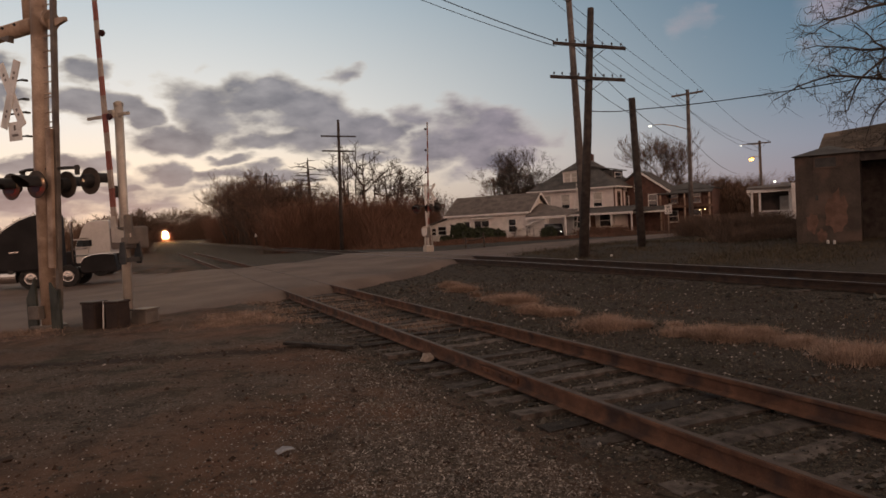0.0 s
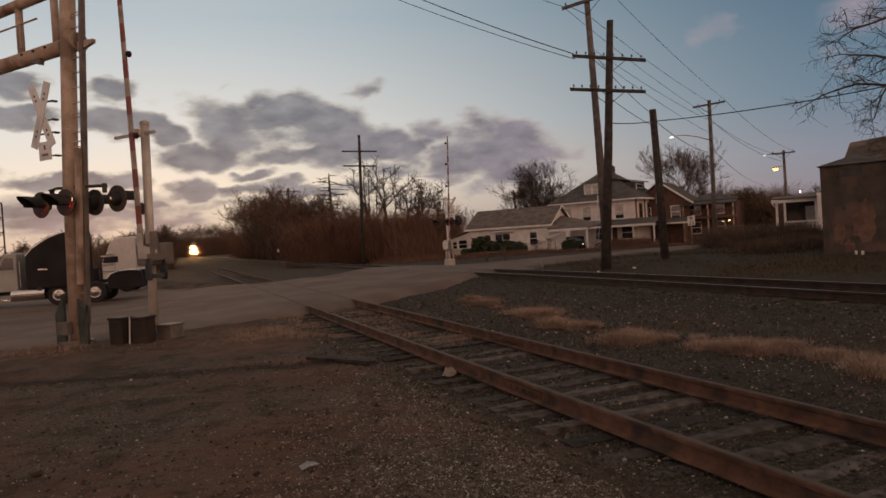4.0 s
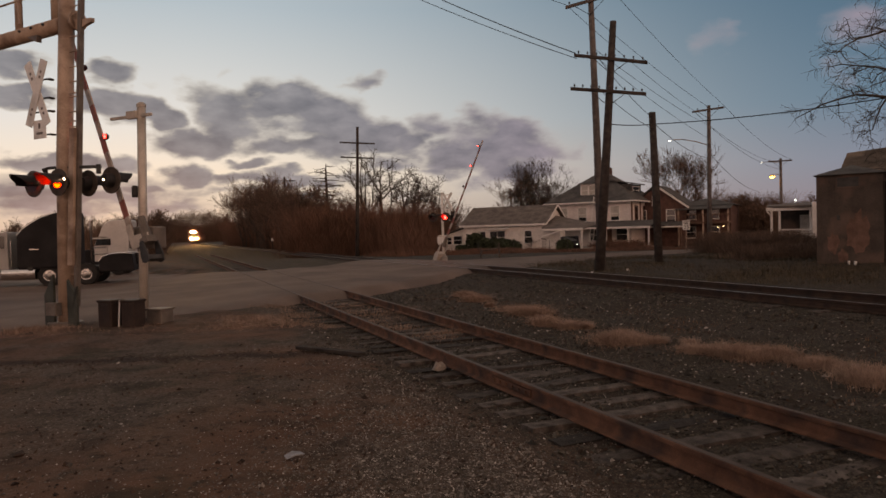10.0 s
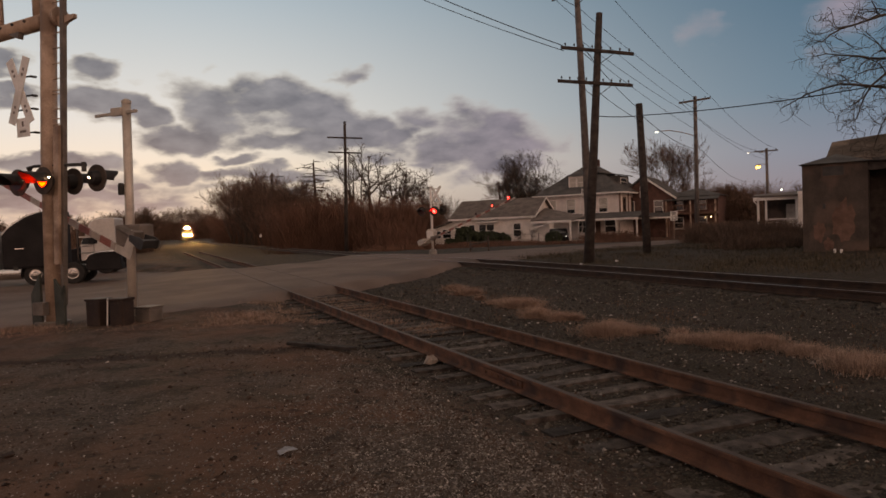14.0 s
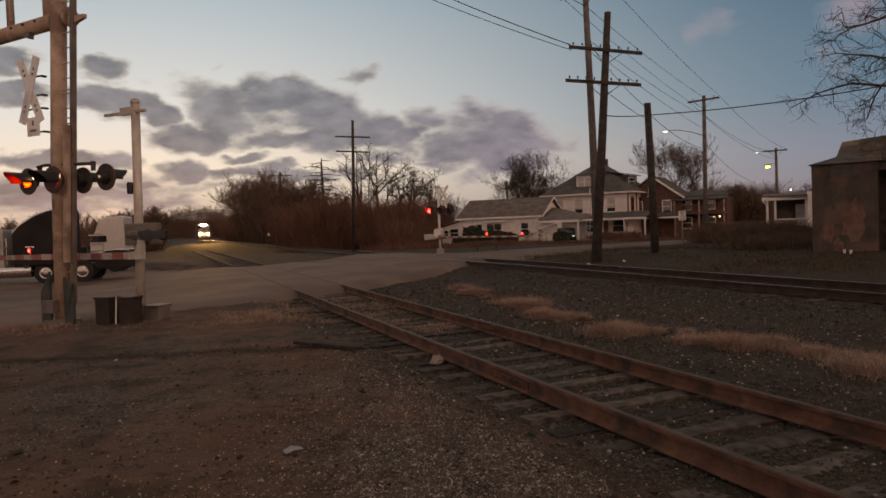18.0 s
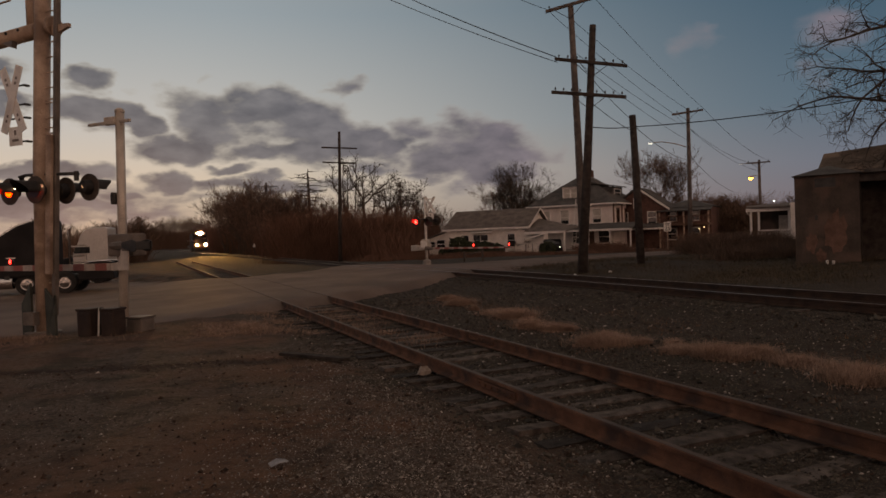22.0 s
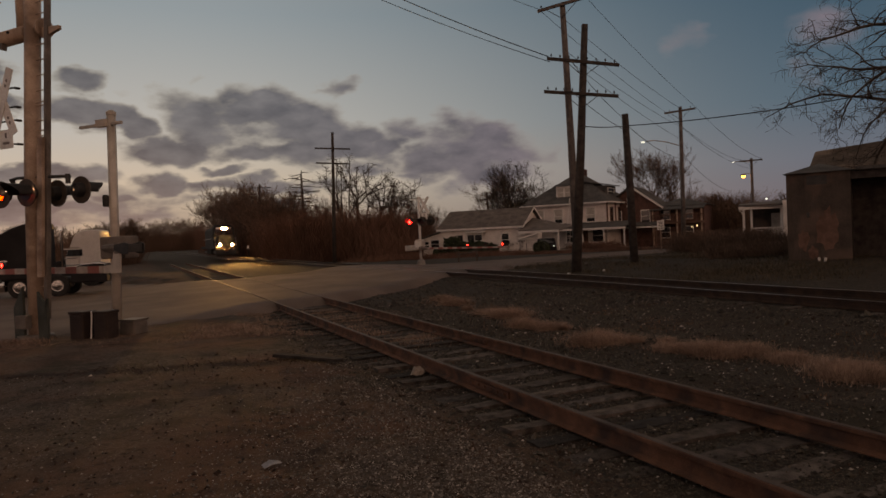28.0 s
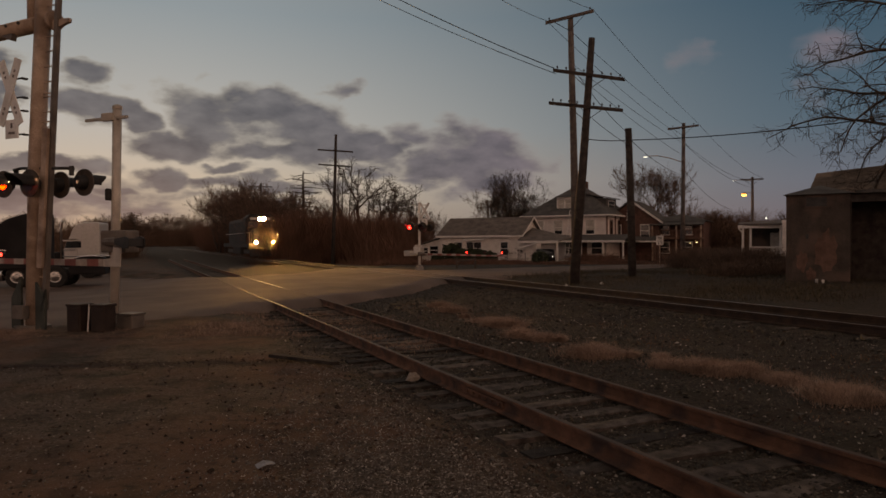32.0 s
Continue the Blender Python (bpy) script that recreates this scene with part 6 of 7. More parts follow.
def white_lorry(m):
    """A tractor unit with a rounded roof fairing over a visored cab; its front is towards local -x."""
    top = thing("truck", m, "white truck with rounded roof fairing behind another truck", "truck", "trucks on the street")
    part("chassis", Mesh().box(-3.2, 1.1, -0.45, 0.45, 0.62, 0.88), DARK_STEEL, top)
    roof = [(-0.72, 2.3)] + [(-0.62 + 0.75 * (1 - math.cos(radians(a))), 2.3 + 1.02 * math.sin(radians(a))) for a in range(15, 91, 15)] + [(0.95, 3.34), (1.0, 3.25), (1.0, 1.0), (-0.2, 1.0), (-0.2, 2.3)]
    part("sleeper", Mesh().prism(roof, 1, -1.15, 1.15), TRUCK_WHITE, top, "white sleeper with a rounded roof fairing", bevel=0.07)
    cab = part("cab", Mesh().prism([(-0.95, 0.85), (-0.22, 0.85), (-0.22, 2.28), (-0.78, 2.25), (-0.95, 1.75)], 1, -1.1, 1.1), TRUCK_WHITE, top, "white cab with door", bevel=0.05)
    part("door_window", Mesh().prism([(-0.88, 1.82), (0.0, 1.82), (0.0, 2.2), (-0.76, 2.2)], 1, -1.175, -1.153), GLASS, cab)
    part("sun_visor", Mesh().box(-1.08, -0.7, -1.08, 1.08, 2.22, 2.28), WHITE, cab, "pale sun visor")
    part("windscreen", slab((-0.97, -0.95, 1.8), (-0.97, 0.95, 1.8), (-0.82, 0.9, 2.2), (-0.82, -0.9, 2.2), 0.02), GLASS, cab)
    for z, x1 in ((1.7, -0.3), (1.3, 0.6)):
        part("trim_strip", Mesh().box(-1.0, x1, -1.16, -1.13, z - 0.025, z + 0.025), CHROME, cab, "bright trim strip")
    part("bonnet", Mesh().prism([(-2.8, 0.75), (-0.95, 0.75), (-0.95, 1.62), (-2.6, 1.42), (-2.8, 1.25)], 1, -0.9, 0.9), TRUCK_BLACK, top, "dark bonnet", bevel=0.1)
    part("front_bumper", Mesh().box(-3.0, -2.75, -1.15, 1.15, 0.35, 0.68), CHROME, top, bevel=0.04)
    part("fuel_tank", Mesh().tube([(-0.7, -0.95, 0.62), (0.8, -0.95, 0.62)], 0.29, 20), CHROME, top, "polished fuel tank")
    for x in (-2.1, 0.35):
        for y in (-0.95, 0.95):
            wheel_on(top, x, y, 0.52)
    return top


white_lorry(pose(-19.8, 42.6, road_z(-19.8, 42.6) - 0.01, 0, 0, 11))


def car():
    top = thing("car", pose(13.0, 66.4, base_z(13.0, 66.4), 0, 0, -98), "dark parked car with small lamps lit", "car")
    body = part("body", Mesh().prism([(-2.1, 0.25), (2.1, 0.25), (2.15, 0.7), (1.2, 0.92), (0.6, 1.4), (-1.0, 1.42), (-1.7, 0.95), (-2.15, 0.85)], 1, -0.85, 0.85), TRUCK_BLACK, top, "dark car body", bevel=0.1)
    part("windscreen", slab((1.15, -0.7, 0.95), (1.15, 0.7, 0.95), (0.62, 0.62, 1.38), (0.62, -0.62, 1.38), 0.02), GLASS, body)
    for x in (-1.3, 1.3):
        for y in (-0.8, 0.8):
            m = Matrix.Translation((x, y, 0.32)) @ Euler((radians(90), 0, 0)).to_matrix().to_4x4()
            part("wheel", Mesh().turned([(0.2, -0.1), (0.32, -0.1), (0.32, 0.1), (0.2, 0.1)], m, 18), RUBBER, top)
    for y in (-0.6, 0.6):
        part("headlight", Mesh().turned([(0.04, 0.0), (0.03, 0.02)], Matrix.Translation((2.14, y, 0.66)) @ Euler((0, radians(90), 0)).to_matrix().to_4x4(), 10), COLD_LAMP, top, "small lit headlight")


car()


def sign():
    top = thing("road_sign", pose(17.25, 46.9, -0.05, 0, 0, -12), "white rectangular road sign on a post", "road sign")
    part("post", Mesh().tube([(0, 0, 0), (0, 0, 2.2)], 0.03, 6), GREY_STEEL, top)
    p = part("plate", Mesh().box(-0.24, 0.24, -0.05, -0.035, 1.55, 2.2), REFLECT_WHITE, top, "white plate with dark bars", bevel=0.004)
    for z, w in ((2.09, 0.15), (1.99, 0.12)):
        part("lettering_bar", Mesh().box(-w, w, -0.054, -0.051, z - 0.025, z + 0.025), BLACK, p)
    text = bpy.data.curves.new("digits", "FONT")
    text.body, text.size, text.align_x, text.extrude = "25", 0.38, "CENTER", 0.001
    source = bpy.data.objects.new("digits", text)
    digits = new("digits", bpy.data.meshes.new_from_object(source))
    bpy.data.objects.remove(source)
    digits.data.materials.clear()
    digits.data.materials.append(BLACK)
    digits.parent, digits.matrix_basis = p, pose(0, -0.053, 1.61, 90)


sign()


def lattice_tower():
    top = thing("lattice_tower", pose(-33.2, 51.2, -0.1, 0, 0, 30), "thin steel lattice tower by the street", "tower")
    h, w = 6.6, 0.55
    for x in (-w, w):
        for y in (-w, w):
            part("leg", Mesh().tube([(x, y, 0), (x, y, h)], 0.035, 6), DARK_STEEL, top)
    for i in range(6):
        z0, z1 = i * h / 6, (i + 1) * h / 6
        for y in (-w, w):
            part("brace", Mesh().tube([(-w, y, z0), (w, y, z1)], 0.02, 5), DARK_STEEL, top)
            part("brace", Mesh().tube([(-w, y, z1), (w, y, z1)], 0.02, 5), DARK_STEEL, top)


lattice_tower()


def fence():
    top = thing("wire_fence", pose(3.6, 58.0, -0.25, 0, 0, -6), "low wire fence with thin posts", "fence")
    for i in range(6):
        part("post", Mesh().tube([(i * 1.5, 0, 0), (i * 1.5, 0, 1.1)], 0.025, 6), DARK_STEEL, top)
    for z in (0.2, 0.6, 1.05):
        part("rail_wire", Mesh().tube([(0, 0, z), (7.5, 0, z)], 0.006, 5), DARK_STEEL, top)


fence()
for k, (x, y) in enumerate(((15.75, 25.95), (15.75, 25.55))):
    t = thing("pipe_stub", pose(x, y, base_z(x, y) - 0.02, 0, 4 * k, 0), "short white pipe stub in the ground", "pipe", "pipe stubs")
    part("pipe", Mesh().turned([(0.045, 0), (0.045, 0.17), (0.035, 0.17)], None, 12), WHITE, t)


# ---- bare trees ----
def grow(rnd, p, d, length, r, depth, out, droop=0.0, spread=0.55, split=(2, 4), wander=0.22, rmin=0.012, more=0):
    """Adds bent, tapering limbs as rows of points and radii."""
    n = (4 if depth > 1 else 3) + more
    pts, rad = [p], [r]
    q, dd = p.copy(), d.copy()
    for i in range(n):
        dd = (dd + Vector((rnd.uniform(-1, 1), rnd.uniform(-1, 1), rnd.uniform(-0.6, 0.8) - droop)) * wander).normalized()
        q = q + dd * length / n
        pts.append(q.copy())
        rad.append(max(rmin, r * (1 - 0.5 * (i + 1) / n)))
    out.append((depth, pts, rad))
    if depth <= 0:
        return
    for k in range(rnd.randint(*split) + (1 if depth <= 2 else 0)):
        i = rnd.randint(1, n) if k else n
        side = Vector((rnd.uniform(-1, 1), rnd.uniform(-1, 1), rnd.uniform(-0.25, 0.9) - droop)).normalized()
        nd = (dd * (1 - spread) + side * spread).normalized()
        grow(rnd, pts[i], nd, length * rnd.uniform(0.58, 0.82), rad[i] * rnd.uniform(0.62, 0.84), depth - 1, out, droop, spread, split, wander, rmin, more)


def bare_tree(x, y, height, seed, label, depth=5, r=0.3, lean=(0, 0), spread=0.5, trunks=1, group="bare trees", droop=0.0, z=None, split=(2, 4), rmin=0.012, first=0.34, category="tree", wander=0.22, more=0, slim=1.0):
    rnd = random.Random(seed)
    z = base_z(x, y) - 0.1 if z is None else z
    top = thing("bare_tree", pose(x, y, z), label, category, group)
    out = []
    for k in range(trunks):
        a = Vector((rnd.uniform(-0.22, 0.22) * (trunks > 1) + lean[0], rnd.uniform(-0.22, 0.22) * (trunks > 1) + lean[1], 1)).normalized()
        grow(rnd, Vector((rnd.uniform(-0.3, 0.3) * (trunks - 1), rnd.uniform(-0.3, 0.3) * (trunks - 1), 0)), a, height * first, r, depth, out, droop, spread, split, wander, rmin, more)
    high = max(p.z for _, pts, _ in out for p in pts)
    k = height / high
    limbs, twigs = Mesh(), Mesh()
    for dep, pts, rad in out:
        pts = [Vector((p.x * k * slim, p.y * k * slim, p.z * k)) for p in pts]
        if dep == depth:
            part("trunk", Mesh().tube(pts, rad, 9), BARK, top, "grey-brown trunk", smooth=True)
        elif dep == depth - 1:
            part("limb", Mesh().tube(pts, rad, 6, False), BARK, top, smooth=True)
        elif dep >= 2:
            limbs.tube(pts, rad, 5, False)
        else:
            twigs.tube(pts, rad, 3, False)
    tagged(part("crown", limbs, BARK, top, "bare forking branchwork", smooth=True), kind="stuff")
    tagged(part("twig_haze", twigs, TWIG if rmin > 0.0125 else BARK, top, "fine bare twigs"), kind="stuff")
    return top


def spar_tree(x, y, height, seed):
    """A dead conifer: a snapped spar with long bare boughs, hung with short twigs."""
    rnd = random.Random(seed)
    top = thing("bare_conifer", pose(x, y, base_z(x, y) - 0.1), "straight leafless conifer with level boughs", "tree", "bare trees")
    part("trunk", Mesh().tube([(0, 0, 0), (0.12, 0, height * 0.5), (0.02, 0, height * 0.94), (0.08, 0, height)], [0.3, 0.22, 0.11, 0.05], 9), BARK, top, smooth=True)
    twigs = Mesh()
    for i in range(34):
        z = height * (0.97 - 0.55 * (i / 33) ** 0.9)
        length = (1.0 + 6.2 * (1 - z / height) ** 0.55) * rnd.uniform(0.55, 1.05)
        a = i * 2.4 + rnd.uniform(-0.4, 0.4)
        rise = rnd.uniform(-0.05, 0.3)
        pts = [Vector((math.cos(a) * length * f, math.sin(a) * length * f, z + length * (rise * f - 0.3 * f * f * rnd.uniform(0.4, 1.1)))) for f in (0, 0.3, 0.65, 1)]
        part("bough", Mesh().tube(pts, [0.085, 0.065, 0.045, 0.022], 4, False), BARK, top)
        for q in range(7):
            k = rnd.uniform(0.4, 2.99)
            s = pts[int(k)].lerp(pts[int(k) + 1], k - int(k))
            turn = a + rnd.choice((-1, 1)) * rnd.uniform(0.5, 1.1)
            l = rnd.uniform(0.3, 1.0)
            twigs.tube([s, s + Vector((math.cos(turn) * l, math.sin(turn) * l, rnd.uniform(-0.35, 0.15) * l))], [0.026, 0.014], 3, False)
    tagged(part("twig_haze", twigs, BARK, top, "fine bare twigs"), kind="stuff")


def bent(rnd, p, a, rise, length, n, r0, r1, fall, crook):
    """A crooked limb from p: points, radii and its last bearing."""
    pts, rad = [p.copy()], [r0]
    for k in range(n):
        a += rnd.gauss(0, crook)
        rise += rnd.gauss(0, crook * 0.8) - fall / n
        p = p + Vector((math.cos(a) * math.cos(rise), math.sin(a) * math.cos(rise), math.sin(rise))) * (length / n)
        pts.append(p.copy())
        rad.append(r0 + (r1 - r0) * ((k + 1) / n) ** 0.8)
    return pts, rad


def crooked_tree(x, y, height, seed, label, r=0.26, limbs=7):
    """An open-crowned tree: a swaying trunk that forks into steep crooked limbs."""
    rnd = random.Random(seed)
    top = thing("bare_tree", pose(x, y, base_z(x, y) - 0.1), label, "tree", "bare trees")
    trunk, rad = bent(rnd, Vector((0, 0, 0)), rnd.uniform(0, 6.28), 1.5, height * 0.62, 8, r, r * 0.55, 0.0, 0.1)
    part("trunk", Mesh().tube(trunk, rad, 9), BARK, top, "grey-brown trunk", smooth=True)
    crown, fine = Mesh(), Mesh()
    for i in range(limbs + 1):
        at = trunk[4 + i % 5]
        pts, lr = bent(rnd, at, i * 2.4 + rnd.uniform(-0.4, 0.4), rnd.uniform(0.85, 1.35), (height - at.z) * rnd.uniform(0.75, 1.05), 8, r * 0.42, 0.035, 0.1, 0.24)
        part("limb", Mesh().tube(pts, lr, 6, False), BARK, top, smooth=True)
        for k in range(2, 9):
            for q in range(2):
                d = pts[k] - pts[k - 1]
                lat, ar = bent(rnd, pts[k], math.atan2(d.y, d.x) + rnd.uniform(-1.6, 1.6), rnd.uniform(0.1, 1.1), rnd.uniform(0.7, 1.7), 5, 0.044, 0.02, 0.1, 0.35)
                crown.tube(lat, ar, 4, False)
                for m in range(1, 6):
                    tw, tr = bent(rnd, lat[m], rnd.uniform(0, 6.28), rnd.uniform(-0.2, 1.2), rnd.uniform(0.35, 0.9), 3, 0.02, 0.012, 0.0, 0.4)
                    fine.tube(tw, tr, 3, False)
    tagged(part("crown", crown, BARK, top, "bare forking branchwork", smooth=True), kind="stuff")
    tagged(part("twig_haze", fine, BARK, top, "fine bare twigs"), kind="stuff")
    return top


def bough_tree(x, y, seed, label):
    """A large tree: a short trunk, long arching boughs, laterals and fine hanging twigs."""
    rnd = random.Random(seed)
    top = thing("bare_tree", pose(x, y, base_z(x, y) - 0.1), label, "tree", "bare trees")
    part("trunk", Mesh().tube([(0, 0, 0), (0.1, 0.05, 2.5), (-0.1, 0.1, 5.2), (0.15, 0, 8.5), (0, 0, 12.5)], [0.46, 0.38, 0.33, 0.22, 0.08], 12), BARK, top, "grey-brown trunk", smooth=True)
    fine, laterals = Mesh(), Mesh()

    for i in range(24):
        a = i * 2.399 + rnd.uniform(-0.25, 0.25)
        z = 4.0 + 7.0 * ((i * 7) % 24) / 23
        pts, rad = bent(rnd, Vector((0, 0, z)), a, rnd.uniform(0.45, 0.85), rnd.uniform(6.8, 8.8) * (1.15 - z / 26), 13, 0.12, 0.018, 1.0, 0.2)
        part("limb", Mesh().tube(pts, rad, 6, False), BARK, top, smooth=True)
        for k in range(2, 14):
            for side in (-1, 1):
                if rnd.random() < 0.25:
                    continue
                d = pts[k] - pts[k - 1]
                b0 = math.atan2(d.y, d.x) + side * rnd.uniform(0.5, 1.15)
                lat, lr = bent(rnd, pts[k], b0, rnd.uniform(-0.3, 0.7), rnd.uniform(1.0, 3.0) * (1.1 - 0.045 * k), 7, min(rad[k] * 0.6, 0.05), 0.008, 0.5, 0.34)
                laterals.tube(lat, lr, 4, False)
                for m in range(1, 8):
                    for q in range(rnd.choice((1, 2, 2, 3))):
                        e = lat[m] - lat[m - 1]
                        c0 = math.atan2(e.y, e.x) + rnd.choice((-1, 1)) * rnd.uniform(0.4, 1.3)
                        tw, tr = bent(rnd, lat[m], c0, rnd.uniform(-0.8, 0.7), rnd.uniform(0.25, 0.9), 4, 0.0095, 0.005, 0.3, 0.4)
                        fine.tube(tw, tr, 3, False)
    tagged(part("crown", laterals, BARK, top, "bare forking branchwork", smooth=True), kind="stuff")
    tagged(part("twig_haze", fine, BARK, top, "fine bare twigs"), kind="stuff")
    return top


def scrub(name, label, spots, count, mat, seed, height, rad=0.012, kind="stuff", category="scrub", lean=0.35, curl=0.5):
    """A thicket of fine stems as one mesh: spots are rows of x, y, spread, height factor."""
    rnd = np.random.default_rng(seed)
    spots = np.array(spots, float)
    w = spots[:, 2] ** 1.2
    pick = rnd.choice(len(spots), count, p=w / w.sum())
    s = spots[pick]
    bx = s[:, 0] + rnd.normal(0, 0.5, count) * s[:, 2]
    by = s[:, 1] + rnd.normal(0, 0.5, count) * s[:, 2]
    bz = np.array([base_z(a, b) for a, b in zip(bx, by)]) - 0.05
    h = height * s[:, 3] * rnd.uniform(0.35, 1.1, count)
    start = rnd.uniform(0, 0.5, count) * h * (rnd.random(count) < 0.6)
    d = rnd.normal(0, lean, (count, 2))
    verts = np.zeros((count, 9, 3))
    p = np.stack([bx, by, bz + start], 1)
    for i in range(3):
        f = i / 2
        q = p.copy()
        q[:, 0] += d[:, 0] * (h - start) * f + rnd.normal(0, 0.06, count) * h * f * curl
        q[:, 1] += d[:, 1] * (h - start) * f + rnd.normal(0, 0.06, count) * h * f * curl
        q[:, 2] += (h - start) * f
        r = rad * (1 - 0.6 * f) * (1 + 0.5 * rnd.random(count))
        for k in range(3):
            a = 2.094 * k
            v = q.copy()
            v[:, 0] += r * math.cos(a)
            v[:, 1] += r * math.sin(a)
            verts[:, i * 3 + k] = v
    base = np.array([(i * 3 + k, i * 3 + (k + 1) % 3, i * 3 + 3 + (k + 1) % 3, i * 3 + 3 + k) for i in range(2) for k in range(3)])
    faces = (base[None] + 9 * np.arange(count)[:, None, None]).reshape(-1, 4)
    ob = raw(name, verts.reshape(-1, 3).tolist(), faces.tolist(), mat)
    tagged(ob, label, category, kind=kind)
    return ob


# trees behind the houses and the thicket
bare_tree(11.5, 92, 12.0, 11, "broad bare tree with a dense twiggy crown", 6, 0.36, spread=0.5, trunks=2, first=0.36, rmin=0.012, split=(2, 4), wander=0.28)
bare_tree(12.9, 95, 11.6, 13, "broad bare tree behind the cottage", 6, 0.36, spread=0.6, trunks=3, first=0.3, rmin=0.013, split=(2, 4), wander=0.3)
bare_tree(14.2, 93, 12.4, 12, "broad bare tree behind the cottage", 6, 0.36, spread=0.5, trunks=2, first=0.36, rmin=0.012, split=(2, 4), wander=0.28)
crooked_tree(-8.5, 91.6, 13.3, 22, "tall bare tree with crooked limbs", 0.24)
crooked_tree(-6.9, 92.7, 13.2, 24, "tall bare tree with a swaying trunk", 0.27, 8)
crooked_tree(-4.2, 94.9, 10.8, 25, "upright bare tree above the scrub", 0.2, 6)
crooked_tree(-2.9, 93.0, 10.6, 26, "upright bare tree above the scrub", 0.2, 7)
crooked_tree(0.4, 97, 9.9, 27, "thin bare tree above the scrub", 0.18, 7)
bare_tree(4.6, 100, 7.6, 29, "small bare tree behind the signal", 5, 0.2, spread=0.45, trunks=2, rmin=0.011, split=(2, 3), wander=0.3)
bare_tree(2.6, 103, 7.0, 30, "small bare tree behind the signal", 5, 0.2, spread=0.5, trunks=3, rmin=0.011, split=(2, 3), wander=0.3)
for k, (x, y, h) in enumerate(((-11.2, 95, 8.4), (-1.4, 98, 9.0), (2.0, 99, 7.6))):
    bare_tree(x, y, h, 34 + k, "dark bare tree rising from the scrub", 5, 0.3, spread=0.42, trunks=2, first=0.38, rmin=0.02, split=(2, 3), wander=0.32, slim=0.7)
spar_tree(-14.8, 94, 12.2, 31)
for k, (x, y, h) in enumerate(((-17.6, 96, 9.8), (-21.0, 104, 10.6), (-24.4, 112, 10.8), (-15.9, 93, 9.0), (-13.6, 91, 8.6), (-12.2, 90, 8.4), (-10.6, 92, 7.2), (-29.8, 126, 11.0), (-35.2, 140, 11.5))):
    bare_tree(x, y, h, 40 + k, "bushy bare tree in the trackside thicket", 5, 0.2, spread=0.45, trunks=3, first=0.3, rmin=0.014, split=(2, 4), wander=0.3)
bare_tree(30.4, 86, 13.0, 51, "bare tree behind the brick houses", 6, 0.3, spread=0.45, trunks=2, first=0.36, rmin=0.013, split=(2, 4), wander=0.3)
bare_tree(32.0, 88, 12.8, 52, "slender bare tree behind the brick houses", 6, 0.24, spread=0.42, trunks=2, first=0.36, rmin=0.013, split=(2, 4), wander=0.3)
for k, (x, y, h) in enumerate(((40.0, 88, 6.6), (44.5, 92, 6.8), (38.0, 80, 5.4), (47, 86, 6.0), (37.5, 86, 6.4))):
    bare_tree(x, y, h, 60 + k, "dark bushy tree down the street", 5, 0.18, spread=0.55, trunks=3, first=0.28, rmin=0.024)
for k, (x, y, h) in enumerate(((-78, 112, 7.5), (-70, 115, 7.0), (-63, 117, 8.0), (-55, 121, 6.5), (-92, 122, 7.0), (-84, 108, 8), (-88, 118, 7.0))):
    bare_tree(x, y, h, 80 + k, "low bare tree on the far skyline", 5, 0.2, spread=0.55, trunks=3, first=0.28, rmin=0.028)
# a tall clump of brush at the bend of the thicket
for k, (bearing, d, h) in enumerate(((-15.5, 152, 13.6), (-15.0, 142, 14.4), (-14.4, 132, 14.6), (-13.9, 124, 14.2), (-13.4, 116, 13.4), (-12.8, 109, 12.6), (-12.1, 103, 11.6), (-11.4, 98, 10.6), (-14.1, 140, 14.8))):
    bare_tree(math.sin(radians(bearing)) * d, math.cos(radians(bearing)) * d, h, 140 + k, "tall upright brush beside the track", 5, 0.15, spread=0.34, trunks=4, first=0.34, rmin=0.016, split=(2, 4), wander=0.2)
# the wood on the other side of the line
for k, (bearing, d, h) in enumerate(((-24.2, 122, 7.0), (-23.2, 124, 7.4), (-22.4, 122, 7.6), (-22.0, 138, 8.2), (-21.8, 152, 8.8), (-21.1, 420, 17), (-20.7, 400, 18), (-19.8, 430, 19), (-19.4, 410, 19), (-19.0, 440, 20), (-18.5, 415, 19), (-18.0, 430, 20), (-17.5, 405, 19), (-17.0, 420, 20))):
    bare_tree(math.sin(radians(bearing)) * d, math.cos(radians(bearing)) * d, h, 120 + k, "dark bushy tree west of the line", 5, 0.2, spread=0.52, trunks=3, first=0.28, rmin=0.026)
# the large tree beside the shed, its boughs over the yard
bough_tree(21.5, 25.4, 97, "large bare tree with spreading crooked boughs")

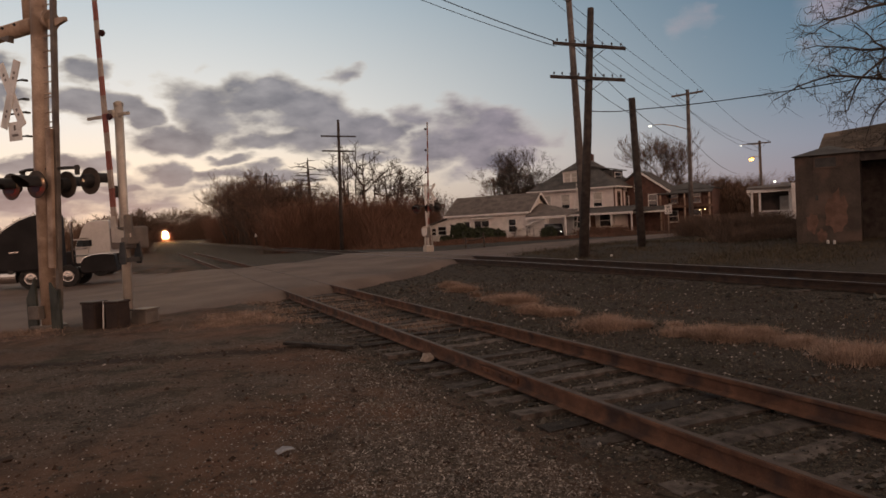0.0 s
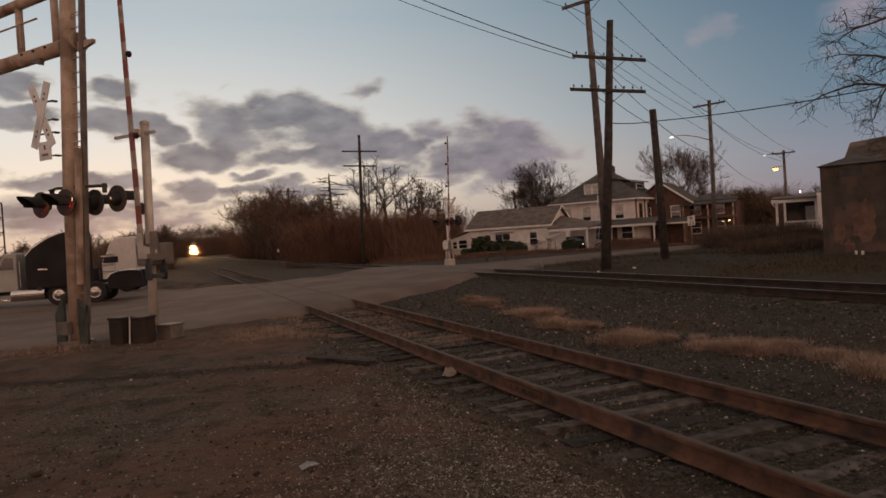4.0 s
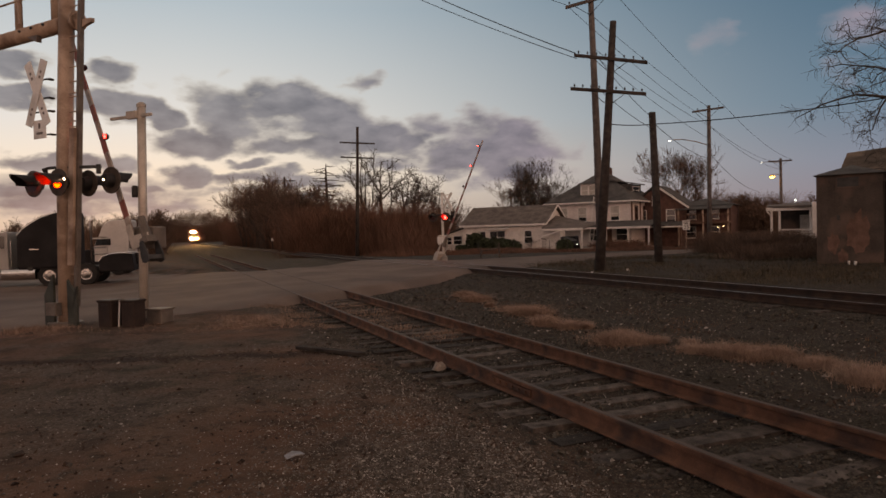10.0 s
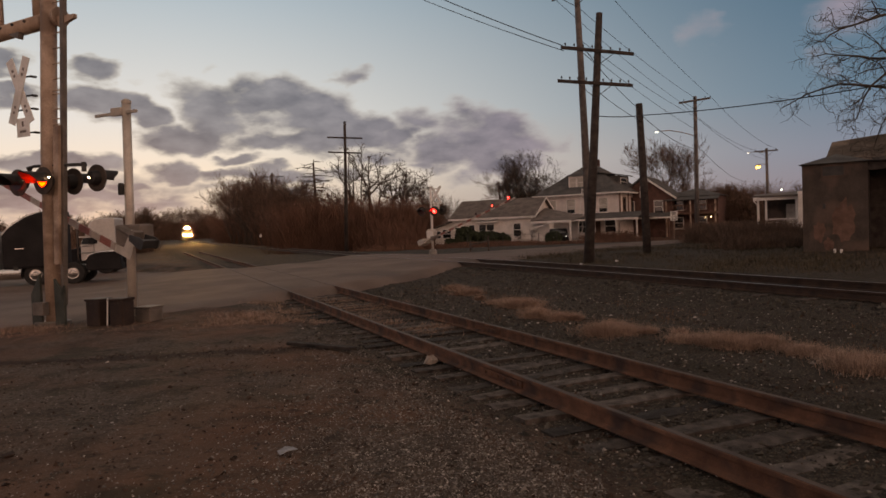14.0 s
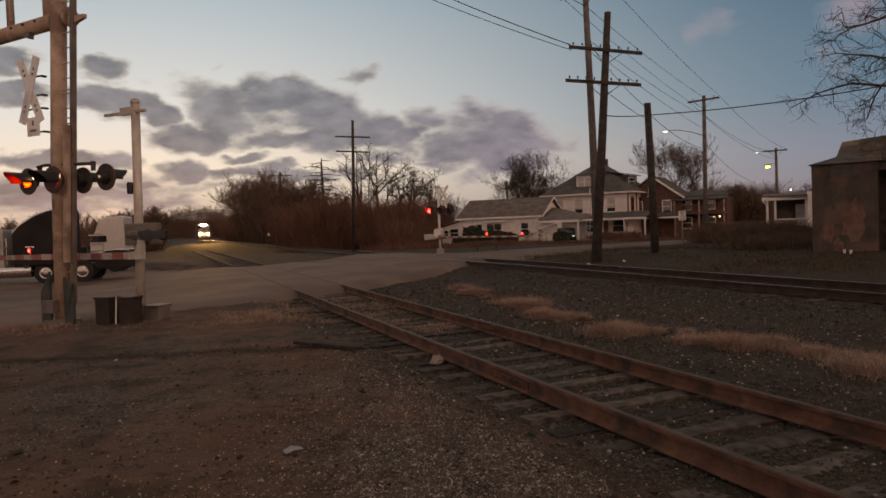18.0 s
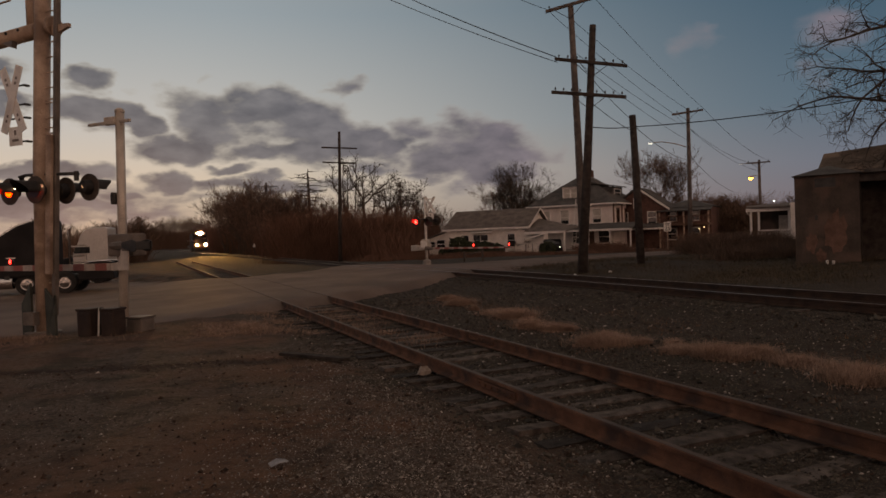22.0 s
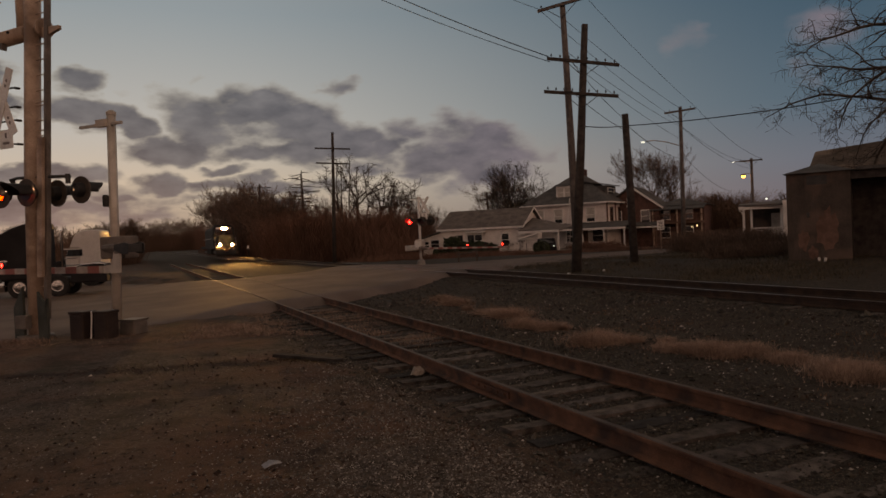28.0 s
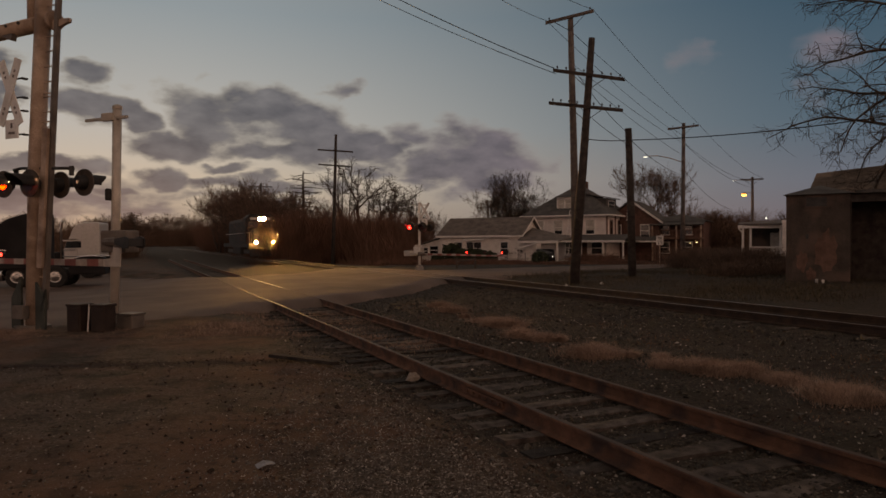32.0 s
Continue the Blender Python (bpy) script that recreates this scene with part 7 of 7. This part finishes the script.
# thicket along the far side of the track
spots = []
rnd = random.Random(3)
for i in range(190):
    l = rnd.uniform(50, 210)
    s = FAR_S + 5.8 + rnd.uniform(0, 8.0) + (2.5 if l < 72 else 0) + 3.0 * ease(l, 95, 160)
    c = ACROSS * s + ALONG * l
    if c.x > -0.03 * c.y + 1.0:
        continue
    spots.append((c.x, c.y, 1.8 + l * 0.01, (0.75 + 0.25 * ease(l, 60, 110)) * rnd.uniform(0.8, 1.15) * (1 + 0.7 * ease(l, 90, 180))))
scrub("thicket", "reddish-brown leafless thicket beside the track", spots + [(rnd.uniform(-14, -2.4), rnd.uniform(70, 96), 2.2, rnd.uniform(1.05, 1.4)) for i in range(66)] + [(rnd.uniform(-2.4, 1.0), rnd.uniform(85, 97), 2.0, rnd.uniform(1.05, 1.3)) for i in range(14)], 110000, TWIG_RED, 5, 4.3, 0.012, category="thicket", lean=0.4, curl=3.2)
spots = []
for i in range(60):
    l = rnd.uniform(95, 330)
    c = ACROSS * (FAR_S - 16 - rnd.uniform(0, 12)) + ALONG * l
    spots.append((c.x, c.y, 2.5, rnd.uniform(0.5, 1.2)))
for i in range(70):
    b, d = radians(rnd.uniform(-25.8, -22.6)), rnd.uniform(112, 150)
    if ACROSS.dot(Vector((math.sin(b) * d, math.cos(b) * d, 0))) < FAR_S - 6:
        spots.append((math.sin(b) * d, math.cos(b) * d, 2.6, rnd.uniform(0.7, 1.3)))
for i in range(60):
    b, d = radians(rnd.uniform(-21.4, -16.6)), rnd.uniform(395, 440)
    spots.append((math.sin(b) * d, math.cos(b) * d, 5.0, rnd.uniform(1.8, 2.7)))
scrub("far_brush", "dull brown brush far up the line", spots, 46000, TWIG, 6, 4.4, 0.03, category="brush", lean=0.5, curl=2.0)
spots = [(rnd.uniform(-5, 1.2), rnd.uniform(54, 66), 1.2, rnd.uniform(0.08, 0.2)) for i in range(26)] + [(rnd.uniform(3, 24), rnd.uniform(54, 61), 1.3, rnd.uniform(0.04, 0.11)) for i in range(60)] + [(rnd.uniform(2.2, 9.5), rnd.uniform(58, 63.5), 1.2, rnd.uniform(0.07, 0.16)) for i in range(40)] + [(rnd.uniform(16.3, 21.2), rnd.uniform(67.5, 71), 0.9, rnd.uniform(0.18, 0.34)) for i in range(20)]
scrub("yard_scrub", "dull dry weeds before the houses", spots, 26000, TWIG_RED, 7, 3.4, 0.014, category="weeds", lean=0.6, curl=2.5)
spots = [(rnd.gauss(19.9, 1.3), rnd.uniform(38, 46), 1.3, rnd.uniform(0.45, 0.95)) for i in range(30)] + [(rnd.uniform(15.0, 20), rnd.uniform(31, 36), 1.1, rnd.uniform(0.15, 0.5)) for i in range(16)]
scrub("bank_brush", "dark tangled brush on the bank", spots, 20000, TWIG, 8, 1.5, 0.01, category="brush", lean=0.6, curl=2.0)
spots = [(rnd.uniform(37, 52), rnd.uniform(66, 84), 2.2, rnd.uniform(0.5, 1.0)) for i in range(30)]
spots += [(rnd.uniform(34, 44), rnd.uniform(84, 92), 2.6, rnd.uniform(1.2, 2.1)) for i in range(30)]
scrub("street_brush", "dark bare shrubs along the far street", spots, 20000, TWIG, 9, 3.0, 0.018, category="brush", lean=0.5, curl=2.0)
spots = [(rnd.uniform(-105, -56), rnd.uniform(96, 118), 4.0, rnd.uniform(0.5, 1.0)) for i in range(90)]
scrub("skyline_brush", "low brush on the far skyline", spots, 22000, TWIG, 10, 4.6, 0.035, category="brush")


def shrub(x, y, r, h, seed, label):
    """An evergreen shrub: short stems and many small leaf blades."""
    rnd = np.random.default_rng(seed)
    n = 2600
    top = thing("evergreen_shrub", pose(x, y, base_z(x, y)), label, "shrub", "shrubs before the cottage")
    stems = Mesh()
    for i in range(9):
        a = i * 0.7
        stems.tube([(0, 0, 0), (0.4 * r * math.cos(a), 0.4 * r * math.sin(a), h * 0.6)], [0.04, 0.015], 5, False)
    part("stems", stems, BARK, top)
    u = rnd.normal(0, 1, (n, 3))
    u /= np.linalg.norm(u, axis=1)[:, None]
    rr = rnd.uniform(0.55, 1.0, n) ** 0.5 * (1 + 0.22 * np.sin(u[:, 0] * 5 + seed) * np.cos(u[:, 1] * 6))
    c = u * rr[:, None] * [r, r, h * 0.55] + [0, 0, h * 0.5]
    c = c[c[:, 2] > 0.02]
    verts, faces = [], []
    for k, p in enumerate(c):
        d1, d2 = rnd.normal(0, 0.075, 3), rnd.normal(0, 0.05, 3)
        verts += [tuple(p - d1), tuple(p + d2), tuple(p + d1), tuple(p - d2)]
        faces.append((4 * k, 4 * k + 1, 4 * k + 2, 4 * k + 3))
    part("leaves", Mesh().add(verts, faces), HEDGE, top, "dark small leaves")


for k, (x, y, r, h) in enumerate(((3.9, 66.5, 0.9, 1.85), (4.7, 66.0, 0.85, 1.3), (5.6, 65.8, 0.9, 1.35), (6.5, 65.6, 0.85, 1.25), (7.3, 65.4, 0.8, 1.1), (2.5, 67.0, 0.6, 0.75), (12.1, 64.0, 0.75, 1.05))):
    shrub(x, y, r, h, 100 + k, "clipped dark evergreen shrub before the cottage" if k else "tall dark evergreen shrub before the cottage")


def yard_fence():
    """Two leaning posts with a rail between them."""
    a, b = Vector((2.95, 45.0, base_z(2.95, 45.0))), Vector((4.15, 44.6, base_z(4.15, 44.6)))
    top = thing("rail_fence", pose(a.x, a.y, a.z), "weathered two-post wooden rail fence by the street", "fence")
    q = b - a
    for x, y, h, lean in ((0, 0, 0.72, 0.03), (q.x, q.y, 1.0, -0.04)):
        part("post", Mesh().tube([(x, y, -0.2), (x + lean, y, h)], [0.07, 0.06], 8), TIE, top)
    part("rail", Mesh().tube([(0, -0.08, 0.5), (q.x / 2, q.y / 2 - 0.08, 0.56), (q.x, q.y - 0.08, 0.68)], [0.045, 0.05, 0.045], 7), TIE, top)


yard_fence()
bare_tree(10.2, 68, 1.7, 77, "small twiggy bush before the cottage", 4, 0.04, spread=0.6, trunks=4, first=0.3, rmin=0.008, category="bush")


def track_marker(x, y):
    top = thing("track_marker", pose(x, y, base_z(x, y)), "small white marker plate on a post beside the track", "marker")
    part("post", Mesh().box(-0.04, 0.04, 0.0, 0.06, -0.2, 2.1), POLE_DARK, top)
    part("plate", Mesh().prism([(-0.2, 1.75), (0.2, 1.75), (0.04, 2.25), (-0.04, 2.25)], 1, -0.03, -0.004), WHITE, top, "white tapered plate")


track_marker(-22.7, 95.3)


# ---- ground cover ----
def tufts(name, label, spots, count, mat, seed, height, width, category):
    """Grass blades, bent over, as one mesh."""
    rnd = np.random.default_rng(seed)
    spots = np.array(spots, float)
    w = spots[:, 2] ** 1.5
    pick = rnd.choice(len(spots), count, p=w / w.sum())
    s = spots[pick]
    bx, by = s[:, 0] + rnd.normal(0, 0.5, count) * s[:, 2], s[:, 1] + rnd.normal(0, 0.5, count) * s[:, 2]
    bz = np.array([base_z(a, b) for a, b in zip(bx, by)]) - 0.02
    h = height * s[:, 3] * rnd.uniform(0.4, 1.2, count)
    a = rnd.uniform(0, 6.283, count)
    bend = rnd.uniform(0.2, 1.7, count)
    dx, dy = np.cos(a), np.sin(a)
    wx, wy = -dy * width, dx * width
    verts = np.zeros((count, 5, 3))
    for i, (f, g) in enumerate(((0, 1), (0, -1), (0.55, 0.7), (0.55, -0.7), (1.0, 0))):
        verts[:, i, 0] = bx + dx * bend * h * f ** 1.6 + wx * g
        verts[:, i, 1] = by + dy * bend * h * f ** 1.6 + wy * g
        verts[:, i, 2] = bz + h * f * (1 - 0.25 * f * bend)
    base = [(0, 1, 3, 2), (2, 3, 4)]
    faces = []
    for k in range(count):
        o = 5 * k
        faces += [(o, o + 1, o + 3, o + 2), (o + 2, o + 3, o + 4)]
    ob = raw(name, verts.reshape(-1, 3).tolist(), faces, mat)
    tagged(ob, label, category, kind="stuff")


rnd = random.Random(9)
spots = []
line = [(0.7, 20.0), (1.1, 17.6), (1.6, 15.8), (2.0, 13.3), (2.5, 12.9), (2.9, 11.8), (3.2, 11.0), (3.65, 10.9), (3.9, 10.1), (4.2, 9.4), (4.6, 9.1), (4.9, 8.6), (5.15, 8.0), (5.6, 7.4)]
for i in range(24):
    k = (i + rnd.random()) / 24 * (len(line) - 1.001)
    (x0, y0), (x1, y1) = line[int(k)], line[int(k) + 1]
    f = k - int(k)
    size = rnd.choice((0.12, 0.2, 0.3, 0.36, 0.44))
    spots.append((x0 + (x1 - x0) * f + rnd.gauss(0, 0.16), y0 + (y1 - y0) * f + rnd.gauss(0, 0.26), size, rnd.uniform(0.2, 0.6) + size * 1.3))
tufts("dry_grass_strip", "pale dry grass between the tracks", spots, 46000, STRAW, 4, 0.25, 0.0022, "grass")
spots = [(rnd.uniform(-4.5, -0.6), rnd.uniform(13.5, 18.5), rnd.uniform(0.3, 0.8), rnd.uniform(0.3, 0.8)) for i in range(40)]
spots += [(p.x, p.y, 0.4, rnd.uniform(0.4, 0.9)) for p in (ACROSS * (NEAR_S + rnd.uniform(-0.5, 0.6)) + ALONG * rnd.uniform(11, 19) for i in range(16))]
spots += [(rnd.uniform(-10, -6), rnd.uniform(13.4, 14.9), 0.5, rnd.uniform(0.3, 0.7)) for i in range(14)]
bank = [(rnd.uniform(5, 27), rnd.uniform(19, 46), 1.3, rnd.uniform(0.3, 1.2)) for i in range(320)]
bank = [b for b in bank if 0.9265 * b[0] + 0.376 * b[1] > 15.4 and not inside(b[0], b[1], ROAD_OUTLINE)]
tufts("bank_grass", "dull brown grass on the far bank", bank, 52000, DARK_STRAW, 12, 0.24, 0.007, "grass")
tufts("dry_weeds", "pale dry weeds beside the siding", spots, 15000, STRAW, 5, 0.2, 0.004, "weeds")
spots = [(p.x, p.y, 0.5, rnd.uniform(0.3, 0.8)) for p in (ACROSS * rnd.uniform(6.3, 10.5) + ALONG * rnd.uniform(3, 22) for i in range(60))]
tufts("sparse_weeds", "sparse brown weeds in gravel", spots, 4500, LEAF, 6, 0.12, 0.004, "weeds")


def stones(name, label, n, pick, size, mat, seed):
    """Loose angular stones as one mesh."""
    rnd = np.random.default_rng(seed)
    unit = np.array([(1, 0, 0), (-1, 0, 0), (0, 1, 0), (0, -1, 0), (0, 0, 1), (0, 0, -1)], float)
    tri = np.array([(0, 2, 4), (2, 1, 4), (1, 3, 4), (3, 0, 4), (2, 0, 5), (1, 2, 5), (3, 1, 5), (0, 3, 5)])
    verts, faces = np.zeros((n, 6, 3)), (tri[None] + 6 * np.arange(n)[:, None, None]).reshape(-1, 3)
    for i in range(n):
        x, y = pick(rnd)
        s = size * rnd.lognormal(0, 0.42)
        v = unit * s * rnd.uniform(0.55, 1.25, (6, 1)) * [1, 1, 0.7] + rnd.normal(0, 0.18 * s, (6, 3))
        a = rnd.uniform(0, 6.283)
        c, q = math.cos(a), math.sin(a)
        v = np.stack([v[:, 0] * c - v[:, 1] * q, v[:, 0] * q + v[:, 1] * c, v[:, 2]], 1)
        z = base_z(x, y) + 0.03 * (noise.noise((x * 0.5, y * 0.5, 0)) + 0.7 * noise.noise((x * 1.7, y * 1.7, 3)))
        verts[i] = v + [x, y, z + s * 0.2]
    ob = raw(name, verts.reshape(-1, 3).tolist(), faces.tolist(), mat)
    tagged(ob, label, "gravel", kind="stuff")


def near_pick(r):
    d = 2.6 + 9.5 * r.random() ** 1.5
    a = r.uniform(-0.62, 0.3)
    return math.sin(a) * d, math.cos(a) * d


def fine_pick(r):
    while True:
        x, y = near_pick(r)
        if 0.9265 * x + 0.376 * y > 2.9 + 0.5 * noise.noise((x * 1.5, y * 1.5, 5)) and r.random() < 0.85:
            continue
        if r.random() < 0.1 + 0.9 * ease(x, -2.2, 0.0):
            return x, y


def ballast_pick(r):
    while True:
        l, s = 1.0 + 22 * r.random() ** 1.3, r.uniform(2.6, 6.6)
        if r.random() < 0.35 or abs(s - NEAR_S) < 1.5:
            p = ACROSS * s + ALONG * l
            return p.x, p.y


def between_pick(r):
    p = ACROSS * r.uniform(5.8, 11.2) + ALONG * (-2 + 26 * r.random())
    return p.x, p.y


def chip_pick(r):
    p = ACROSS * r.uniform(2.4, 11.0) + ALONG * (-1 + 19 * r.random() ** 1.2)
    return p.x, p.y


def far_pick(r):
    p = ACROSS * r.uniform(10.4, 14.8) + ALONG * (-5 + 32 * r.random())
    return p.x, p.y


stones("loose_gravel", "small loose gravel on brown dirt", 20000, fine_pick, 0.0085, STONE, 1)
stones("fine_gravel", "fine pale gravel on brown dirt", 30000, fine_pick, 0.0052, PALE_GRAVEL, 12)
stones("dirt_clods", "dark clods of damp dirt", 2800, near_pick, 0.0125, CLOD, 11)
stones("siding_ballast", "dark ballast stones between the ties", 16000, ballast_pick, 0.017, BALLAST, 2)
stones("yard_gravel", "grey gravel between the tracks", 9000, between_pick, 0.022, BALLAST, 3)
stones("main_ballast", "grey ballast along the main track", 7000, far_pick, 0.026, BALLAST, 4)


def rut_pick(r):
    x = r.uniform(-8.0, -1.8)
    return x, 10.5 + 0.09 * (x + 3.3) * (x < -5) + r.normal(0, 0.22) + 0.12 * math.sin(x * 2.3)


# dark clods strewn to deepen the shade painted along the rut
stones("rut_shade_clods", "line of dark dirt clods deepening the rut's painted shade", 1300, rut_pick, 0.008, CLOD, 16)
stones("pale_chips", "pale chips scattered over dark ballast", 6000, chip_pick, 0.011, PALE_GRAVEL, 14)
stones("ballast_clods", "dark dirt clods along the siding", 3500, chip_pick, 0.014, CLOD, 15)


def litter():
    rk = new("pale_rock", None)
    rk.matrix_basis = pose(0.0, 9.25, -0.05, 0, 0, 20)
    tagged(rk, "pale limestone rock leaning on the rail", "rock")
    rnd = random.Random(2)
    v = []
    for k, (r, z) in enumerate(((0.095, 0.0), (0.1, 0.04), (0.045, 0.1))):
        for i in range(7):
            a = i * 0.9 + k * 0.3
            rr = r * rnd.uniform(0.75, 1.15)
            v.append((rr * math.cos(a) * 1.1, rr * math.sin(a) * 0.8, z + rnd.uniform(-0.015, 0.015)))
    f = [(k * 7 + i, k * 7 + (i + 1) % 7, k * 7 + 7 + (i + 1) % 7, k * 7 + 7 + i) for k in range(2) for i in range(7)] + [tuple(range(6, -1, -1)), tuple(range(14, 21))]
    part("stone", Mesh().add(v, f), PALE_STONE, rk, bevel=0.008)
    bd = thing("loose_plank", pose(-1.65, 10.5, 0.015, 1, 2, -27), "broken grey plank lying on gravel", "plank")
    part("board", Mesh().prism([(-0.62, -0.07), (0.55, -0.06), (0.62, 0.02), (0.5, 0.07), (-0.6, 0.06)], 2, 0, 0.05), TIE, bd, bevel=0.006)
    pp = thing("paper_scrap", pose(-1.2, 5.6, 0.02, 3, -4, 30), "crumpled grey scrap on gravel", "litter")
    part("sheet", Mesh().add([(-0.07, -0.04, 0), (0.0, -0.045, 0.02), (0.08, -0.03, 0.004), (0.07, 0.045, 0.0), (0.0, 0.04, 0.025), (-0.07, 0.035, 0.006), (-0.07, -0.04, -0.006), (0.0, -0.045, 0.012), (0.08, -0.03, -0.004), (0.07, 0.045, -0.008), (0.0, 0.04, 0.017), (-0.07, 0.035, -0.002)],
                             [(0, 1, 4, 5), (1, 2, 3, 4), (6, 11, 10, 7), (7, 10, 9, 8), (0, 6, 7, 1), (1, 7, 8, 2), (2, 8, 9, 3), (3, 9, 10, 4), (4, 10, 11, 5), (5, 11, 6, 0)]), GREY_PAPER, pp)
    for k, (x, y, s) in enumerate(((6.2, 27.2, 0.05), (7.9, 28.2, 0.06))):
        st = thing("pale_rock", pose(x, y, base_z(x, y) + 0.02, 0, 0, 40 * k), "pale stone in dark grass", "rock")
        part("stone", Mesh().turned([(s * 0.8, -0.05), (s * 1.3, 0.03), (s, s * 0.7), (s * 0.4, s)], None, 7), REFLECT_WHITE, st, bevel=0.01)


litter()


# ---- what moves ----
def motions():
    # the train comes up the far track
    rows = []
    turn = math.degrees(math.atan2(-ALONG.y, -ALONG.x))
    for t, y in ((0, 345), (6, 284), (9, 258), (13, 223), (19, 172), (23, 138), (28, 98.6), (32, 69.8)):
        c = ACROSS * FAR_S
        l = (y - c.y) / ALONG.y
        p = c + ALONG * l
        rows.append((t, pose(p.x, p.y, far_rail_z(p.y), 0, 0, turn)))
    walk(locomotive_ob, rows)
    # gates: degrees above level
    far = [(0, 86.5), (8, 86.5), (8.5, 83.5), (9, 75), (10, 60), (11, 50.5), (12, 39), (13, 28.5), (14, 17.8), (15, 5.5), (15.6, 0), (32, -0.4)]
    near = [(0, 88.5), (7.6, 88.5), (8, 88), (8.5, 84.5), (9, 77), (10, 66.5), (11, 57), (12, 45), (13, 33), (14, 21), (15, 9), (15.8, 0.5), (16.2, 0), (32, 0)]
    for key, angles, sign, piv in (("far_gate", far, -1, (*FAR_PIVOT, FAR_TURN)), ("near_gate", near, 1, (*NEAR_PIVOT, NEAR_TURN))):
        walk(MOVING[key], [(t, pose(*piv[:3], 0, sign * a, piv[3])) for t, a in angles])
    # flashers: each added lens drum imitates blinking, turning its lit face out, then away
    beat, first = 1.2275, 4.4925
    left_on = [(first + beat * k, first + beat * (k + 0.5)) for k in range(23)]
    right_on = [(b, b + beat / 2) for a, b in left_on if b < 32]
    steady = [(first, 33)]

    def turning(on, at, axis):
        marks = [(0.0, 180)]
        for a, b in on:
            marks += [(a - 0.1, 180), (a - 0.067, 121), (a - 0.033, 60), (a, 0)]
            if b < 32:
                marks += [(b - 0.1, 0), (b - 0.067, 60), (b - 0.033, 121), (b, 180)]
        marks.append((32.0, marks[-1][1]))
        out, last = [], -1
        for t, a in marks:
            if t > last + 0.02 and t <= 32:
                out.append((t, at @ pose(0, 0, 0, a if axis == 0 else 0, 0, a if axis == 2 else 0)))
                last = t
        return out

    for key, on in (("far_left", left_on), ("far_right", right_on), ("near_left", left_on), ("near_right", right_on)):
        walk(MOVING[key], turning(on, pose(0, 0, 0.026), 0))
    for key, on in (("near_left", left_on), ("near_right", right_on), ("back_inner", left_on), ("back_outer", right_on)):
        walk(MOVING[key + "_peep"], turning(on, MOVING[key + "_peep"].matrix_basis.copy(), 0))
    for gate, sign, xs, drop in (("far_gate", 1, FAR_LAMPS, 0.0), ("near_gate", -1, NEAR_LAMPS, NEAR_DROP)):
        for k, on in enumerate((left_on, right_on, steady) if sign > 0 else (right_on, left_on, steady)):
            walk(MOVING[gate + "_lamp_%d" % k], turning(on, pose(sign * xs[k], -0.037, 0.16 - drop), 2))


motions()
